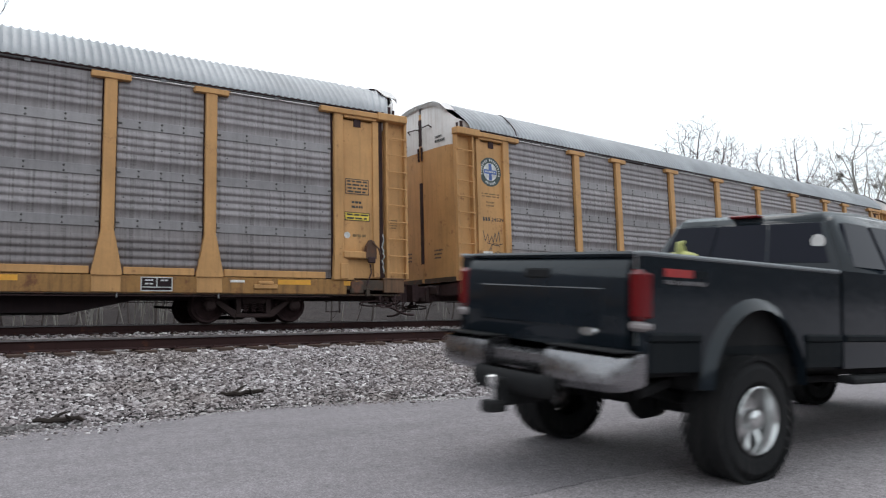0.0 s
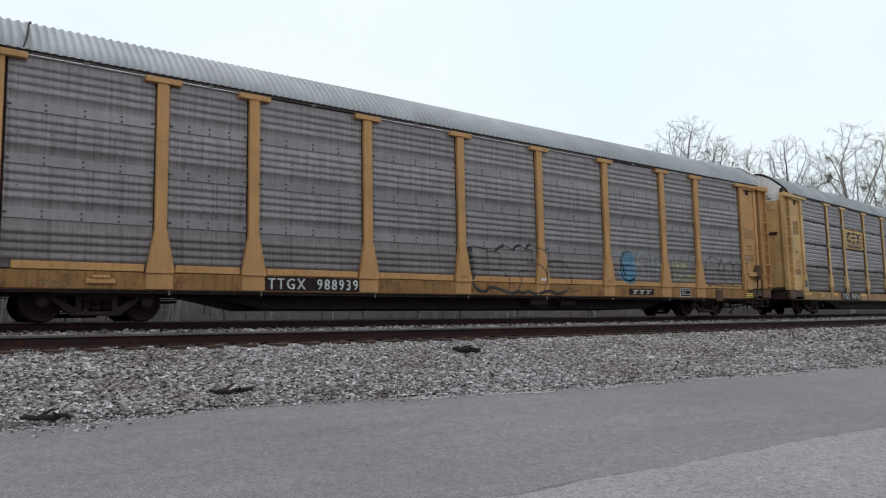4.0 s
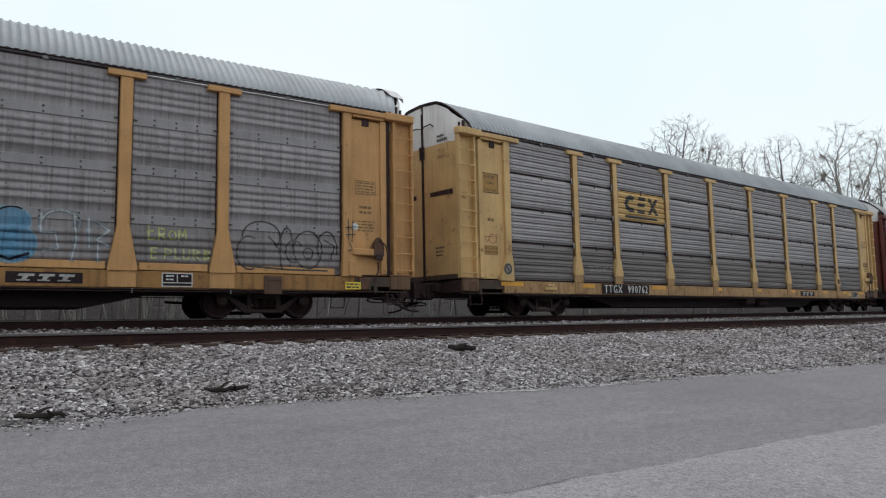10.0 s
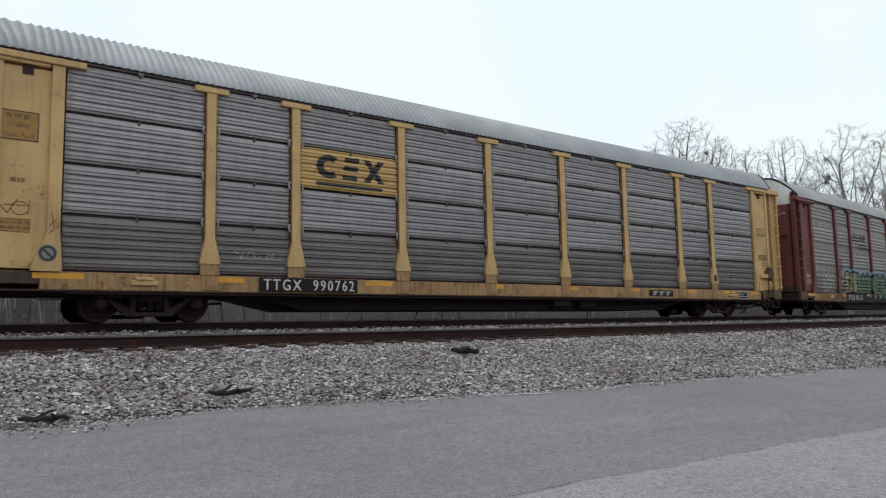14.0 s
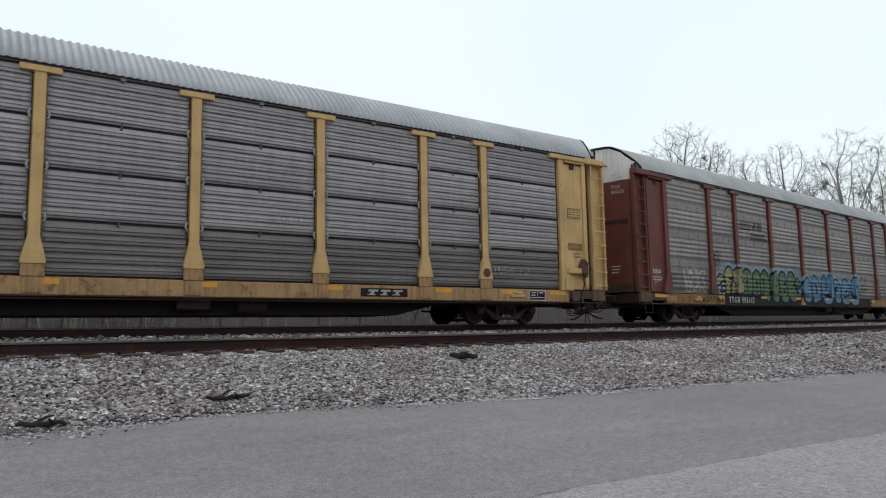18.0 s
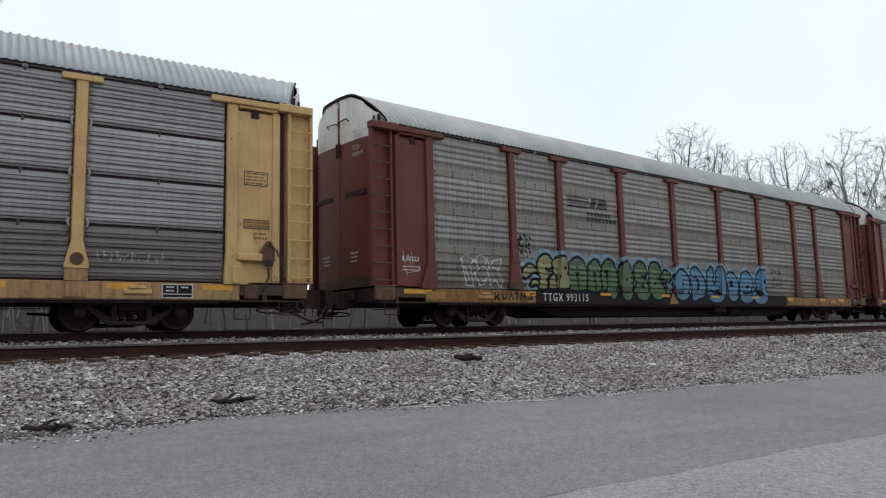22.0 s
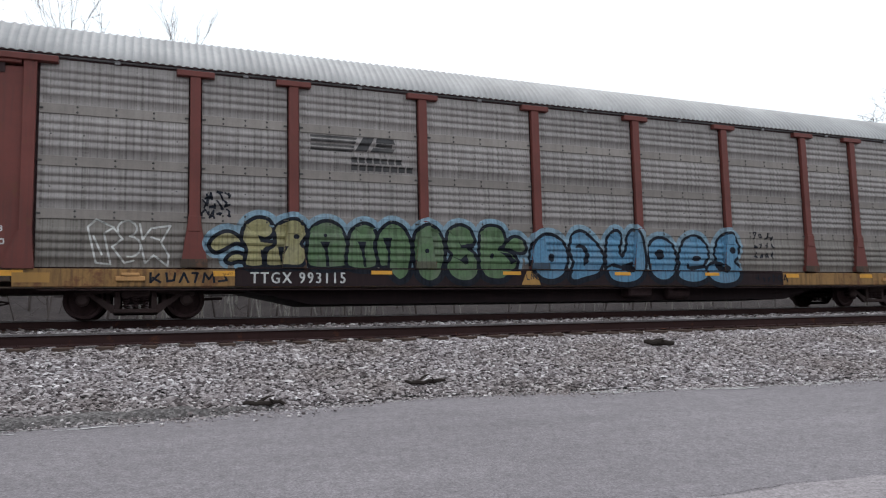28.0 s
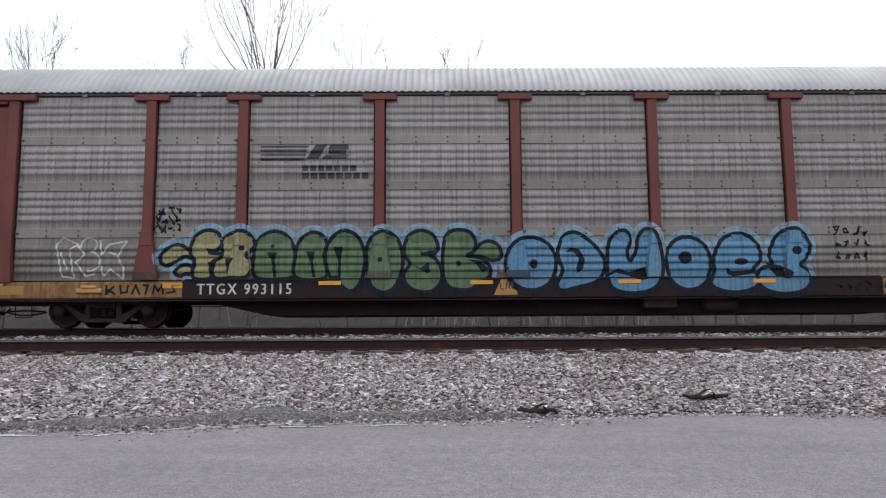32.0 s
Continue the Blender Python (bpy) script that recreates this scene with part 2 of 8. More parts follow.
LINE_PAINT = paint("worn_white_road_paint", (0.50, 0.49, 0.48), (0.26, 0.25, 0.25), 1.0, 0.85, streak=0.7, fine=30)
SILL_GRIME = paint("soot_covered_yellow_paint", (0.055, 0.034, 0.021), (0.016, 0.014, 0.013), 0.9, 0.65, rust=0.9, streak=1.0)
SILL_AMBER = paint("road_stained_orange_yellow_paint", (0.335, 0.172, 0.058), (0.055, 0.033, 0.021), 0.8, 0.6, rust=0.65, streak=0.7)
SILL_PALE = paint("road_stained_pale_yellow_paint", (0.440, 0.262, 0.122), (0.070, 0.040, 0.026), 0.8, 0.6, rust=0.55, streak=0.75)
DIRT = stone_mix("brown_grit", ((0.1, (0.050, 0.044, 0.043)), (0.5, (0.095, 0.085, 0.083)), (0.9, (0.18, 0.165, 0.162))), 45, 0.95, 0.5, 0.015)
SILL_STAINED = paint("brown_stained_sill_paint", (0.30, 0.165, 0.060), (0.045, 0.028, 0.020), 0.9, 0.65, rust=0.8, streak=0.9)
FOOT_GRIME = paint("grimed_tan_end_sill_paint", (0.17, 0.095, 0.055), (0.035, 0.024, 0.020), 0.9, 0.7, rust=0.6, streak=0.9)
RUSTY = paint("rust_brown_casting", (0.105, 0.055, 0.036), (0.04, 0.026, 0.02), 0.7, 0.8, rust=0.4)
BOLT_GREY = plain("sooty_bolt_steel", (0.075, 0.070, 0.068), 0.7, 0.2)
LITTER = leaf_floor("leaf_litter")
BARK = paint("grey_brown_bark", (0.118, 0.098, 0.093), (0.07, 0.057, 0.052), 0.7, 0.9, streak=0.3)
SLOPE_DARK = paint("added_dark_slope", (0.060, 0.052, 0.044), (0.03, 0.027, 0.024), 0.7, 0.95, streak=0.6, fine=2.0)
BARK_PALE = paint("pale_bark", (0.30, 0.28, 0.255), (0.12, 0.10, 0.085), 0.7, 0.85, streak=0.5)
DEADWOOD = paint("dark_wet_wood", (0.040, 0.032, 0.028), (0.02, 0.017, 0.015), 0.7, 0.9)
LETTER_WHITE = plain("stencil_white", (0.54, 0.54, 0.53), 0.6, 0, 0.3)
LETTER_PALE = plain("dirty_pale_stencil", (0.36, 0.345, 0.33), 0.6, 0, 0.35)
LETTER_BLACK = plain("stencil_black", (0.035, 0.033, 0.032), 0.6, 0, 0.3)
LETTER_FADED = plain("faded_brown_stencil", (0.20, 0.12, 0.05), 0.7, 0, 0.4)
for painted in (YELLOW, YELLOW_PALE, BROWN, SILL_AMBER, SILL_PALE, SILL_STAINED, FOOT_GRIME):
    dull(painted, 0.3)
for dark_one in (DARK, BLACK, GREYSTEEL, WHEELSTEEL, RAILRUST, TIEWOOD, DEADWOOD, BALLAST_BED, STONES, LITTER, BARK):
    dull(dark_one, 0.12)


# ---- building blocks ----
class Solid:
    """Collects vertices and faces of one mesh."""

    def __init__(self):
        self.v, self.f = [], []

    def add(self, verts, faces):
        o = len(self.v)
        self.v += [tuple(p) for p in verts]
        self.f += [tuple(i + o for i in f) for f in faces]
        return self

    def box(self, x0, x1, y0, y1, z0, z1, b=0.0):
        lo, hi = (x0, y0, z0), (x1, y1, z1)
        if b <= 0:
            v = [(x, y, z) for x in (x0, x1) for y in (y0, y1) for z in (z0, z1)]
            return self.add(v, ((0, 1, 3, 2), (4, 6, 7, 5), (0, 4, 5, 1), (2, 3, 7, 6), (0, 2, 6, 4), (1, 5, 7, 3)))
        b = min(b, *(0.45 * (h - l) for l, h in zip(lo, hi)))
        ids, verts, faces = {}, [], []
        corners = [(i, j, k) for i in (0, 1) for j in (0, 1) for k in (0, 1)]
        for c in corners:
            for a in range(3):
                p = [(hi[q] - (b if q != a else 0)) if c[q] else (lo[q] + (b if q != a else 0)) for q in range(3)]
                ids[c, a] = len(verts)
                verts.append(p)
        for a in range(3):
            u, w = (a + 1) % 3, (a + 2) % 3
            for s in (0, 1):
                ring = []
                for i, j in ((0, 0), (1, 0), (1, 1), (0, 1)):
                    c = [0, 0, 0]
                    c[a], c[u], c[w] = s, i, j
                    ring.append(ids[tuple(c), a])
                faces.append(tuple(ring if s else ring[::-1]))
            for i in (0, 1):
                for j in (0, 1):
                    c1, c2 = [0, 0, 0], [0, 0, 0]
                    c1[a], c2[a] = 0, 1
                    c1[u] = c2[u] = i
                    c1[w] = c2[w] = j
                    c1, c2 = tuple(c1), tuple(c2)
                    q = (ids[c1, u], ids[c2, u], ids[c2, w], ids[c1, w])
                    faces.append(q if i == j else q[::-1])
        for c in corners:
            t = (ids[c, 0], ids[c, 1], ids[c, 2])
            faces.append(t if sum(c) % 2 else t[::-1])
        return self.add(verts, faces)

    def prism(self, poly, a, b, axis="y"):
        """A polygon in the plane across axis, drawn out from a to b."""
        n = len(poly)

        def at(p, d):
            return {"y": (p[0], d, p[1]), "x": (d, p[0], p[1]), "z": (p[0], p[1], d)}[axis]
        v = [at(p, a) for p in poly] + [at(p, b) for p in poly]
        return self.add(v, [tuple(range(n)), tuple(range(2 * n - 1, n - 1, -1))] + [(i, i + n, (i + 1) % n + n, (i + 1) % n) for i in range(n)])

    def tube(self, points, radii, n=8, caps=True):
        pts = [Vector(p) for p in points]
        if isinstance(radii, (int, float)):
            radii = [radii] * len(pts)
        o, ring = len(self.v), []
        for i, p in enumerate(pts):
            d = (pts[min(i + 1, len(pts) - 1)] - pts[max(i - 1, 0)]).normalized()
            s = d.orthogonal().normalized() if i == 0 else (side - d * side.dot(d)).normalized()
            side, t = s, d.cross(s)
            ring.append([p + (s * math.cos(2 * math.pi * k / n) + t * math.sin(2 * math.pi * k / n)) * radii[i] for k in range(n)])
        self.v += [tuple(p) for r in ring for p in r]
        for i in range(len(pts) - 1):
            for k in range(n):
                a, b = o + i * n + k, o + i * n + (k + 1) % n
                self.f.append((a, b, b + n, a + n))
        if caps:
            self.f.append(tuple(o + k for k in range(n - 1, -1, -1)))
            e = o + (len(pts) - 1) * n
            self.f.append(tuple(e + k for k in range(n)))
        return self

    def lathe(self, profile, centre, axis="y", n=28, caps=True):
        """profile: (distance along axis, radius) pairs."""
        o, c = len(self.v), Vector(centre)
        for d, r in profile:
            for k in range(n):
                w = 2 * math.pi * k / n
                p = {"y": (r * math.cos(w), d, r * math.sin(w)), "x": (d, r * math.cos(w), r * math.sin(w)), "z": (r * math.cos(w), r * math.sin(w), d)}[axis]
                self.v.append(tuple(c + Vector(p)))
        for i in range(len(profile) - 1):
            for k in range(n):
                a, b = o + i * n + k, o + i * n + (k + 1) % n
                self.f.append((a, b, b + n, a + n))
        if caps:
            self.f.append(tuple(o + k for k in range(n)))
            e = o + (len(profile) - 1) * n
            self.f.append(tuple(e + n - 1 - k for k in range(n)))
        return self

    def mesh(self, name, material, smooth=0.0, recalc=True):
        me = bpy.data.meshes.new(name)
        me.from_pydata(self.v, [], self.f)
        if recalc:
            bm = bmesh.new()
            bm.from_mesh(me)
            bmesh.ops.recalc_face_normals(bm, faces=bm.faces)
            bm.to_mesh(me)
            bm.free()
        me.materials.append(material)
        if smooth:
            me.shade_smooth()
            me.set_sharp_from_angle(angle=radians(smooth))
        return me


MESHES = {}


def part(name, solid, material, parent, label="", at=None, key=None, smooth=0.0):
    """One mesh object under a thing or part. With a key, alike parts share one mesh; solid may then be a function."""
    if key is not None:
        k = (key, material.name)
        if k not in MESHES:
            MESHES[k] = (solid() if callable(solid) else solid).mesh(name, material, smooth)
        me = MESHES[k]
    else:
        me = solid.mesh(name, material, smooth)
    ob = new(name, me)
    ob.parent = parent
    if at is not None:
        ob.matrix_basis = at
    if label:
        ob["label"] = label
    return ob


def thing(name, label, category, at=None, group="", kind=""):
    ob = new(name)
    ob.empty_display_size = 0.2
    if at is not None:
        ob.matrix_basis = at
    return tagged(ob, label, category, group, kind)


def flat_text(body, size, spacing=1.0):
    """Flat faces of a word in the built-in font: vertices (x, z) and faces, with the word's width."""
    cu = bpy.data.curves.new("word", "FONT")
    cu.body, cu.size, cu.space_character, cu.resolution_u = body, size, spacing, 2
    ob = bpy.data.objects.new("word", cu)
    me = bpy.data.meshes.new_from_object(ob)
    v = [(p.co.x, p.co.y) for p in me.vertices]
    f = [tuple(p.vertices) for p in me.polygons]
    bpy.data.objects.remove(ob)
    bpy.data.meshes.remove(me)
    bpy.data.curves.remove(cu)
    return v, f


def word(name, body, x0, x1, z0, z1, y, material, parent, at=None, bold=0.0, spacing=1.0):
    """A stencilled word that fills the rectangle on a side that faces -y."""
    v, f = flat_text(body, 1.0, spacing)
    xs, zs = [p[0] for p in v], [p[1] for p in v]
    sx, sz = (x1 - x0) / (max(xs) - min(xs)), (z1 - z0) / (max(zs) - min(zs))
    s = Solid()
    s.add([(x0 + (p[0] - min(xs)) * sx, y, z0 + (p[1] - min(zs)) * sz) for p in v], [q[::-1] for q in f])
    if bold:
        s.add([(x0 + bold + (p[0] - min(xs)) * sx, y - 0.0006, z0 + (p[1] - min(zs)) * sz) for p in v], [q[::-1] for q in f])
    me = s.mesh(name, material, recalc=False)
    ob = new(name, me)
    ob.parent = parent
    if at is not None:
        ob.matrix_basis = at
    return ob


# ---- tracks, ballast, road and ground ----
RADIUS, TRACK_Y, LEAN = 276.2, 16.75, 2.69     # the train's track: a bend away from the road, outer rail raised
PIVOT = 0.69                                   # mean rail height
NEAR = 4.39                                    # the free track, nearer to the road
GAUGE = 0.755


def on_bend(u, out=0.0, z=0.0):
    """A place u metres along the train's track and out metres towards the road."""
    w = u / RADIUS
    return Vector(((RADIUS + out) * math.sin(w), TRACK_Y + RADIUS - (RADIUS + out) * math.cos(w), z))


def road_edge(x):
    """Where the asphalt ends towards the ballast, wavering."""
    base = 7.73 + 0.43 * math.exp(-((x - 3.0) / 2.2) ** 2) - 0.042 * max(0.0, x - 4.3) - 0.15 * max(0.0, -x - 0.9)
    if x > 13.8:
        base += 0.0022 * (x - 13.8) ** 2
    if x < -7:
        base += 0.13 * (-x - 7)
    return base + 0.10 * noise.noise((x * 0.8, 3.1, 0)) + 0.06 * noise.noise((x * 2.7, 8.1, 0)) + 0.05 * noise.noise((x * 8.3, 4.4, 0))


def bend_y(x, out):
    return TRACK_Y + RADIUS - math.sqrt(max(1.0, (RADIUS + out) ** 2 - x * x))


def bed_height(x, y):
    """Height of the ballast bed and the ground beside it."""
    e, top = road_edge(x), bend_y(x, NEAR + 1.35)
    if y < e:
        return 0.0
    if y < top:
        k = (y - e) / (top - e)
        return 0.035 + 0.425 * (k ** 0.85) + 0.02 * noise.noise((x * 1.7, y * 2, 0))
    out = math.hypot(x, TRACK_Y + RADIUS - y) - RADIUS
    if out > NEAR - 1.3:
        return 0.455
    if out > 0.9:
        return 0.455 + 0.085 * min(1.0, (NEAR - 1.3 - out) / 0.5)
    if out > -2.4:
        return 0.54 - 0.045 * (0.9 - out)
    return 0.39 - 0.80 * min(1.0, (-2.4 - out) / 2.2)


def ground_height(x, y):
    d = y - TRACK_Y
    h = -0.55
    if d > 9:
        h += 0.18 * (d - 9) if d < 24 else 0.18 * 15 + 0.02 * (d - 24)
    return h + 0.15 * noise.noise((x * 0.11, y * 0.13, 0)) if d > 5 else h


def sheet(name, xs, ys, height, material):
    verts = [(x, y, height(x, y)) for x in xs for y in ys]
    m = len(ys)
    faces = [(i * m + j, (i + 1) * m + j, (i + 1) * m + j + 1, i * m + j + 1) for i in range(len(xs) - 1) for j in range(m - 1)]
    me = bpy.data.meshes.new(name)
    me.from_pydata(verts, [], faces)
    me.materials.append(material)
    me.shade_smooth()
    return new(name, me)


def spaced(*stretches):
    out = []
    for a, b, n in stretches:
        out += [a + (b - a) * i / n for i in range(n)]
    return out + [stretches[-1][1]]


ground = sheet("ground", spaced((-1500, -120, 8), (-120, 200, 80), (200, 1500, 8)), spaced((-1500, -40, 6), (-40, 18, 10), (18, 70, 40), (70, 1500, 8)), ground_height, LITTER)
tagged(ground, "grey-brown winter ground with dead leaves", "ground", kind="structure")

bed_xs = spaced((-90, -16, 40), (-16, 45, 180), (45, 150, 60))
verts, faces, m = [], [], 41
for x in bed_xs:
    e, f = road_edge(x) - 0.02, bend_y(x, -5.2)
    for j in range(m):
        y = e + (f - e) * (j / (m - 1)) ** 1.3
        verts.append((x, y, (bed_height(x, y) if j else 0.0) - 0.012))
faces = [(i * m + j, (i + 1) * m + j, (i + 1) * m + j + 1, i * m + j + 1) for i in range(len(bed_xs) - 1) for j in range(m - 1)]
me = bpy.data.meshes.new("ballast_bed")
me.from_pydata(verts, [], faces)
me.materials.append(BALLAST_BED)
me.shade_smooth()
ballast_bed = tagged(new("ballast_bed", me), "grey crushed-stone bank under the two tracks", "ballast", kind="structure")

# unseen dark slope, added across the road behind the camera, blocks low sky light
verts, faces = [], []
for i in range(49):
    w = radians(92 + 176 * i / 48)
    for r, h in ((70, -0.6), (74, 5.0), (78, 11.0), (82, 14.5), (100, 15.0)):
        k = h * (1 + 0.12 * noise.noise((i * 0.7, 2, 0)) + 0.08 * noise.noise((i * 2.9, 5, 0))) if h > 0 else h
        verts.append((r * math.sin(w), r * math.cos(w), k))
faces = [(5 * i + j, 5 * i + 5 + j, 5 * i + 6 + j, 5 * i + 1 + j) for i in range(48) for j in range(4)]
me = bpy.data.meshes.new("backdrop")
me.from_pydata(verts, [], faces)
me.materials.append(SLOPE_DARK)
tagged(new("backdrop", me), "unseen dark slope added across the road to block low sky light", "hillside", kind="structure")

# The road: a darker lane by the tracks, an older bleached pavement nearer to the camera, a ragged joint between.
def seam(x):
    return 3.71 + 0.05 * noise.noise((x * 1.1, 5.5, 0)) + 0.05 * noise.noise((x * 4.3, 1.5, 0)) - 0.004 * x


road_xs = spaced((-250, -20, 30), (-20, 40, 400), (40, 450, 60))
for name, lo, hi, z, mat, text in (
        ("road", lambda x: seam(x) - 0.02, road_edge, 0.016, ROAD, "grey asphalt road lane beside the tracks"),
        ("pavement", lambda x: -60.0, seam, 0.010, ROAD_OLD, "bleached older asphalt joined to the road")):
    verts, faces, m = [], [], 9
    for x in road_xs:
        a, b = lo(x), hi(x)
        for j in range(m):
            y = a + 0.03 + (b - a - 0.03) * (j - 1) / (m - 2) if j else a
            feather = 0.010 if name == "road" and j == 0 else 0.0
            verts.append((x, y, z - feather + 0.002 * noise.noise((x * 0.4, y * 0.6, 0))))
    faces = [(i * m + j, (i + 1) * m + j, (i + 1) * m + j + 1, i * m + j + 1) for i in range(len(road_xs) - 1) for j in range(m - 1)]
    me = bpy.data.meshes.new(name)
    me.from_pydata(verts, [], faces)
    me.materials.append(mat)
    me.shade_smooth()
    tagged(new(name, me), text, name, kind="structure")

# the dark crack along the joint, open here and closed there
crack = Solid()
row = [(x, seam(x) - 0.012) for x in spaced((-20, 40, 900))]
for (x0, y0), (x1, y1) in zip(row, row[1:]):
    w0 = 0.0018 - 0.0014 * max(0.0, x0 - 2.6) + 0.005 * noise.noise((x0 * 1.3, 2, 0)) + 0.004 * noise.noise((x0 * 6.0, 4, 0))
    if w0 > 0.0:
        crack.add([(x0, y0 - w0, 0.0205), (x1, y1 - w0, 0.0205), (x1, y1 + w0, 0.0208), (x0, y0 + w0, 0.0208)], [(0, 1, 2, 3)])
tagged(new("road_crack", crack.mesh("road_crack", DEADWOOD)), "dark crack along the asphalt joint", "crack", kind="structure")

# a feathered strip of dust and fines where the ballast runs out on the asphalt
verts, faces = [], []
for x in spaced((-16, 45, 900)):
    e = road_edge(x)
    a = e - 0.02 - 0.30 * abs(noise.noise((x * 0.7, 7, 0))) - 0.16 * abs(noise.noise((x * 3.1, 7, 0))) - 0.08 * abs(noise.noise((x * 11.0, 3, 0)))
    for k in range(4):
        verts.append((x, a + (e + 0.16 - a) * k / 3, (0.0195, 0.0205, 0.022, 0.034)[k]))
faces = [(4 * i + j, 4 * i + 4 + j, 4 * i + 5 + j, 4 * i + 1 + j) for i in range(900) for j in range(3)]
me = bpy.data.meshes.new("road_shoulder")
me.from_pydata(verts, [], faces)
me.materials.append(FINES)
me.shade_smooth()
tagged(new("road_shoulder", me), "strip of grey dust and fines beside the asphalt", "shoulder", kind="structure")

# brown grit washed over the foot of the bank
verts, faces, cols = [], [], 7
for x in spaced((-14, 1.2, 300)):
    e = road_edge(x)
    w = max(0.05, (0.46 if x < -0.5 else 0.46 - 0.25 * (x + 0.5)) * (0.75 + 0.9 * noise.noise((x * 0.8, 2, 9)) + 0.5 * noise.noise((x * 3.7, 1, 0))))
    for k in range(cols):
        y = e - 0.04 + w * k / (cols - 1)
        verts.append((x, y, bed_height(x, max(y, e + 0.001)) * (y > e) + (0.024, 0.030, 0.036, 0.038, 0.034, 0.018, -0.02)[k] + 0.012 * noise.noise((x * 5, y * 5, 0))))
faces = [(cols * i + j, cols * (i + 1) + j, cols * (i + 1) + j + 1, cols * i + j + 1) for i in range(300) for j in range(cols - 1)]
me = bpy.data.meshes.new("grit_strip")
me.from_pydata(verts, [], faces)
me.materials.append(DIRT)
me.shade_smooth()
tagged(new("grit_strip", me), "brown grit washed over the foot of the ballast bank", "grit", kind="structure")

# what is left of the white edge line
edge_line = Solid()
for x0, x1, back, wide in ((-9.0, -2.75, 0.27, 0.06), (-1.95, -0.15, 0.24, 0.035), (4.6, 8.4, 0.20, 0.055), (9.6, 12.4, 0.16, 0.04)):
    n = int((x1 - x0) / 0.06)
    for i in range(n):
        x, y = x0 + (x1 - x0) * i / n, 0
        w = wide * (0.25 + 1.1 * noise.noise((x * 2.3, 6, 0)) + 0.8 * noise.noise((x * 9.0, 1, 0))) * min(1.0, 0.3 + 4 * i / n, 0.3 + 4 * (n - i) / n)
        if w > 0.004:
            y = road_edge(x) - back + 0.02 * noise.noise((x * 3, 0, 4))
            edge_line.add([(x, y - w, 0.0226), (x + 0.062, y - w * 0.9, 0.0226), (x + 0.062, y + w * 0.6, 0.0232), (x, y + w * 0.7, 0.0232)], [(0, 1, 2, 3)])
tagged(new("edge_line", edge_line.mesh("edge_line", LINE_PAINT)), "worn remains of a white edge line on the asphalt", "road marking", kind="structure")

# Rails: head, web and foot drawn along the bend, on tie plates and wooden ties.
RAIL_HEAD = ((-0.036, 0.0), (0.036, 0.0), (0.036, -0.032), (0.010, -0.045), (0.010, -0.145), (0.070, -0.160), (0.070, -0.172),
             (-0.070, -0.172), (-0.070, -0.160), (-0.010, -0.145), (-0.010, -0.045), (-0.036, -0.032))


def rail(name, out, z, parent):
    s, h = Solid(), Solid()
    us = spaced((-95, -20, 25), (-20, 50, 70), (50, 150, 40))
    n = len(RAIL_HEAD)
    for u in us:
        for d, k in RAIL_HEAD:
            s.v.append(tuple(on_bend(u, out + d, z + k)))
        for d, k in ((-0.034, 0.002), (0.030, 0.002), (0.038, -0.006), (0.038, -0.026)):
            h.v.append(tuple(on_bend(u, out + d, z + k)))
    for i in range(len(us) - 1):
        s.f += [(i * n + j, (i + 1) * n + j, (i + 1) * n + (j + 1) % n, i * n + (j + 1) % n) for j in range(n)]
        h.f += [(i * 4 + j, (i + 1) * 4 + j, (i + 1) * 4 + j + 1, i * 4 + j + 1) for j in range(3)]
    ob = part(name, s, RAILRUST, parent, "rust-brown steel rail")
    part("rail_head", h, RAILTOP, ob, "bright worn running surface")


for label, out, drop in (("track under the train, rusty rails on wooden ties", 0.0, 0.0), ("empty track nearer to the road, rusty rails on wooden ties", NEAR, 0.044)):
    tr = thing("railway_track", label, "railway track", kind="structure")
    tilt = GAUGE * math.sin(radians(LEAN))
    for side in (1, -1):
        rail("rail", out + side * GAUGE, PIVOT - drop + side * tilt, tr)
    u = -14.0
    while u < 46:
        a = u / RADIUS
        p = on_bend(u, out, PIVOT - drop - 0.172)
        at = Matrix.Translation(p) @ pose(0, 0, 0, 0, 0, math.degrees(a) + random.uniform(-1.2, 1.2)) @ pose(0, 0, 0, -LEAN)
        tie = part("tie", lambda: Solid().box(-0.11, 0.11, -1.29, 1.29, -0.18, -0.016, 0.012), TIEWOOD, tr, at=at, key="tie")
        if u > -8 and u < 26:
            for side in (1, -1):
                part("tie_plate", lambda: Solid().box(-0.10, 0.10, -0.17, 0.17, -0.016, 0.004, 0.004).box(-0.07, -0.05, -0.115, -0.085, 0, 0.035).box(0.05, 0.07, 0.085, 0.115, 0, 0.035),
                     RAILRUST, tie, at=pose(0, side * GAUGE, 0), key="tie_plate")
        u += 0.53


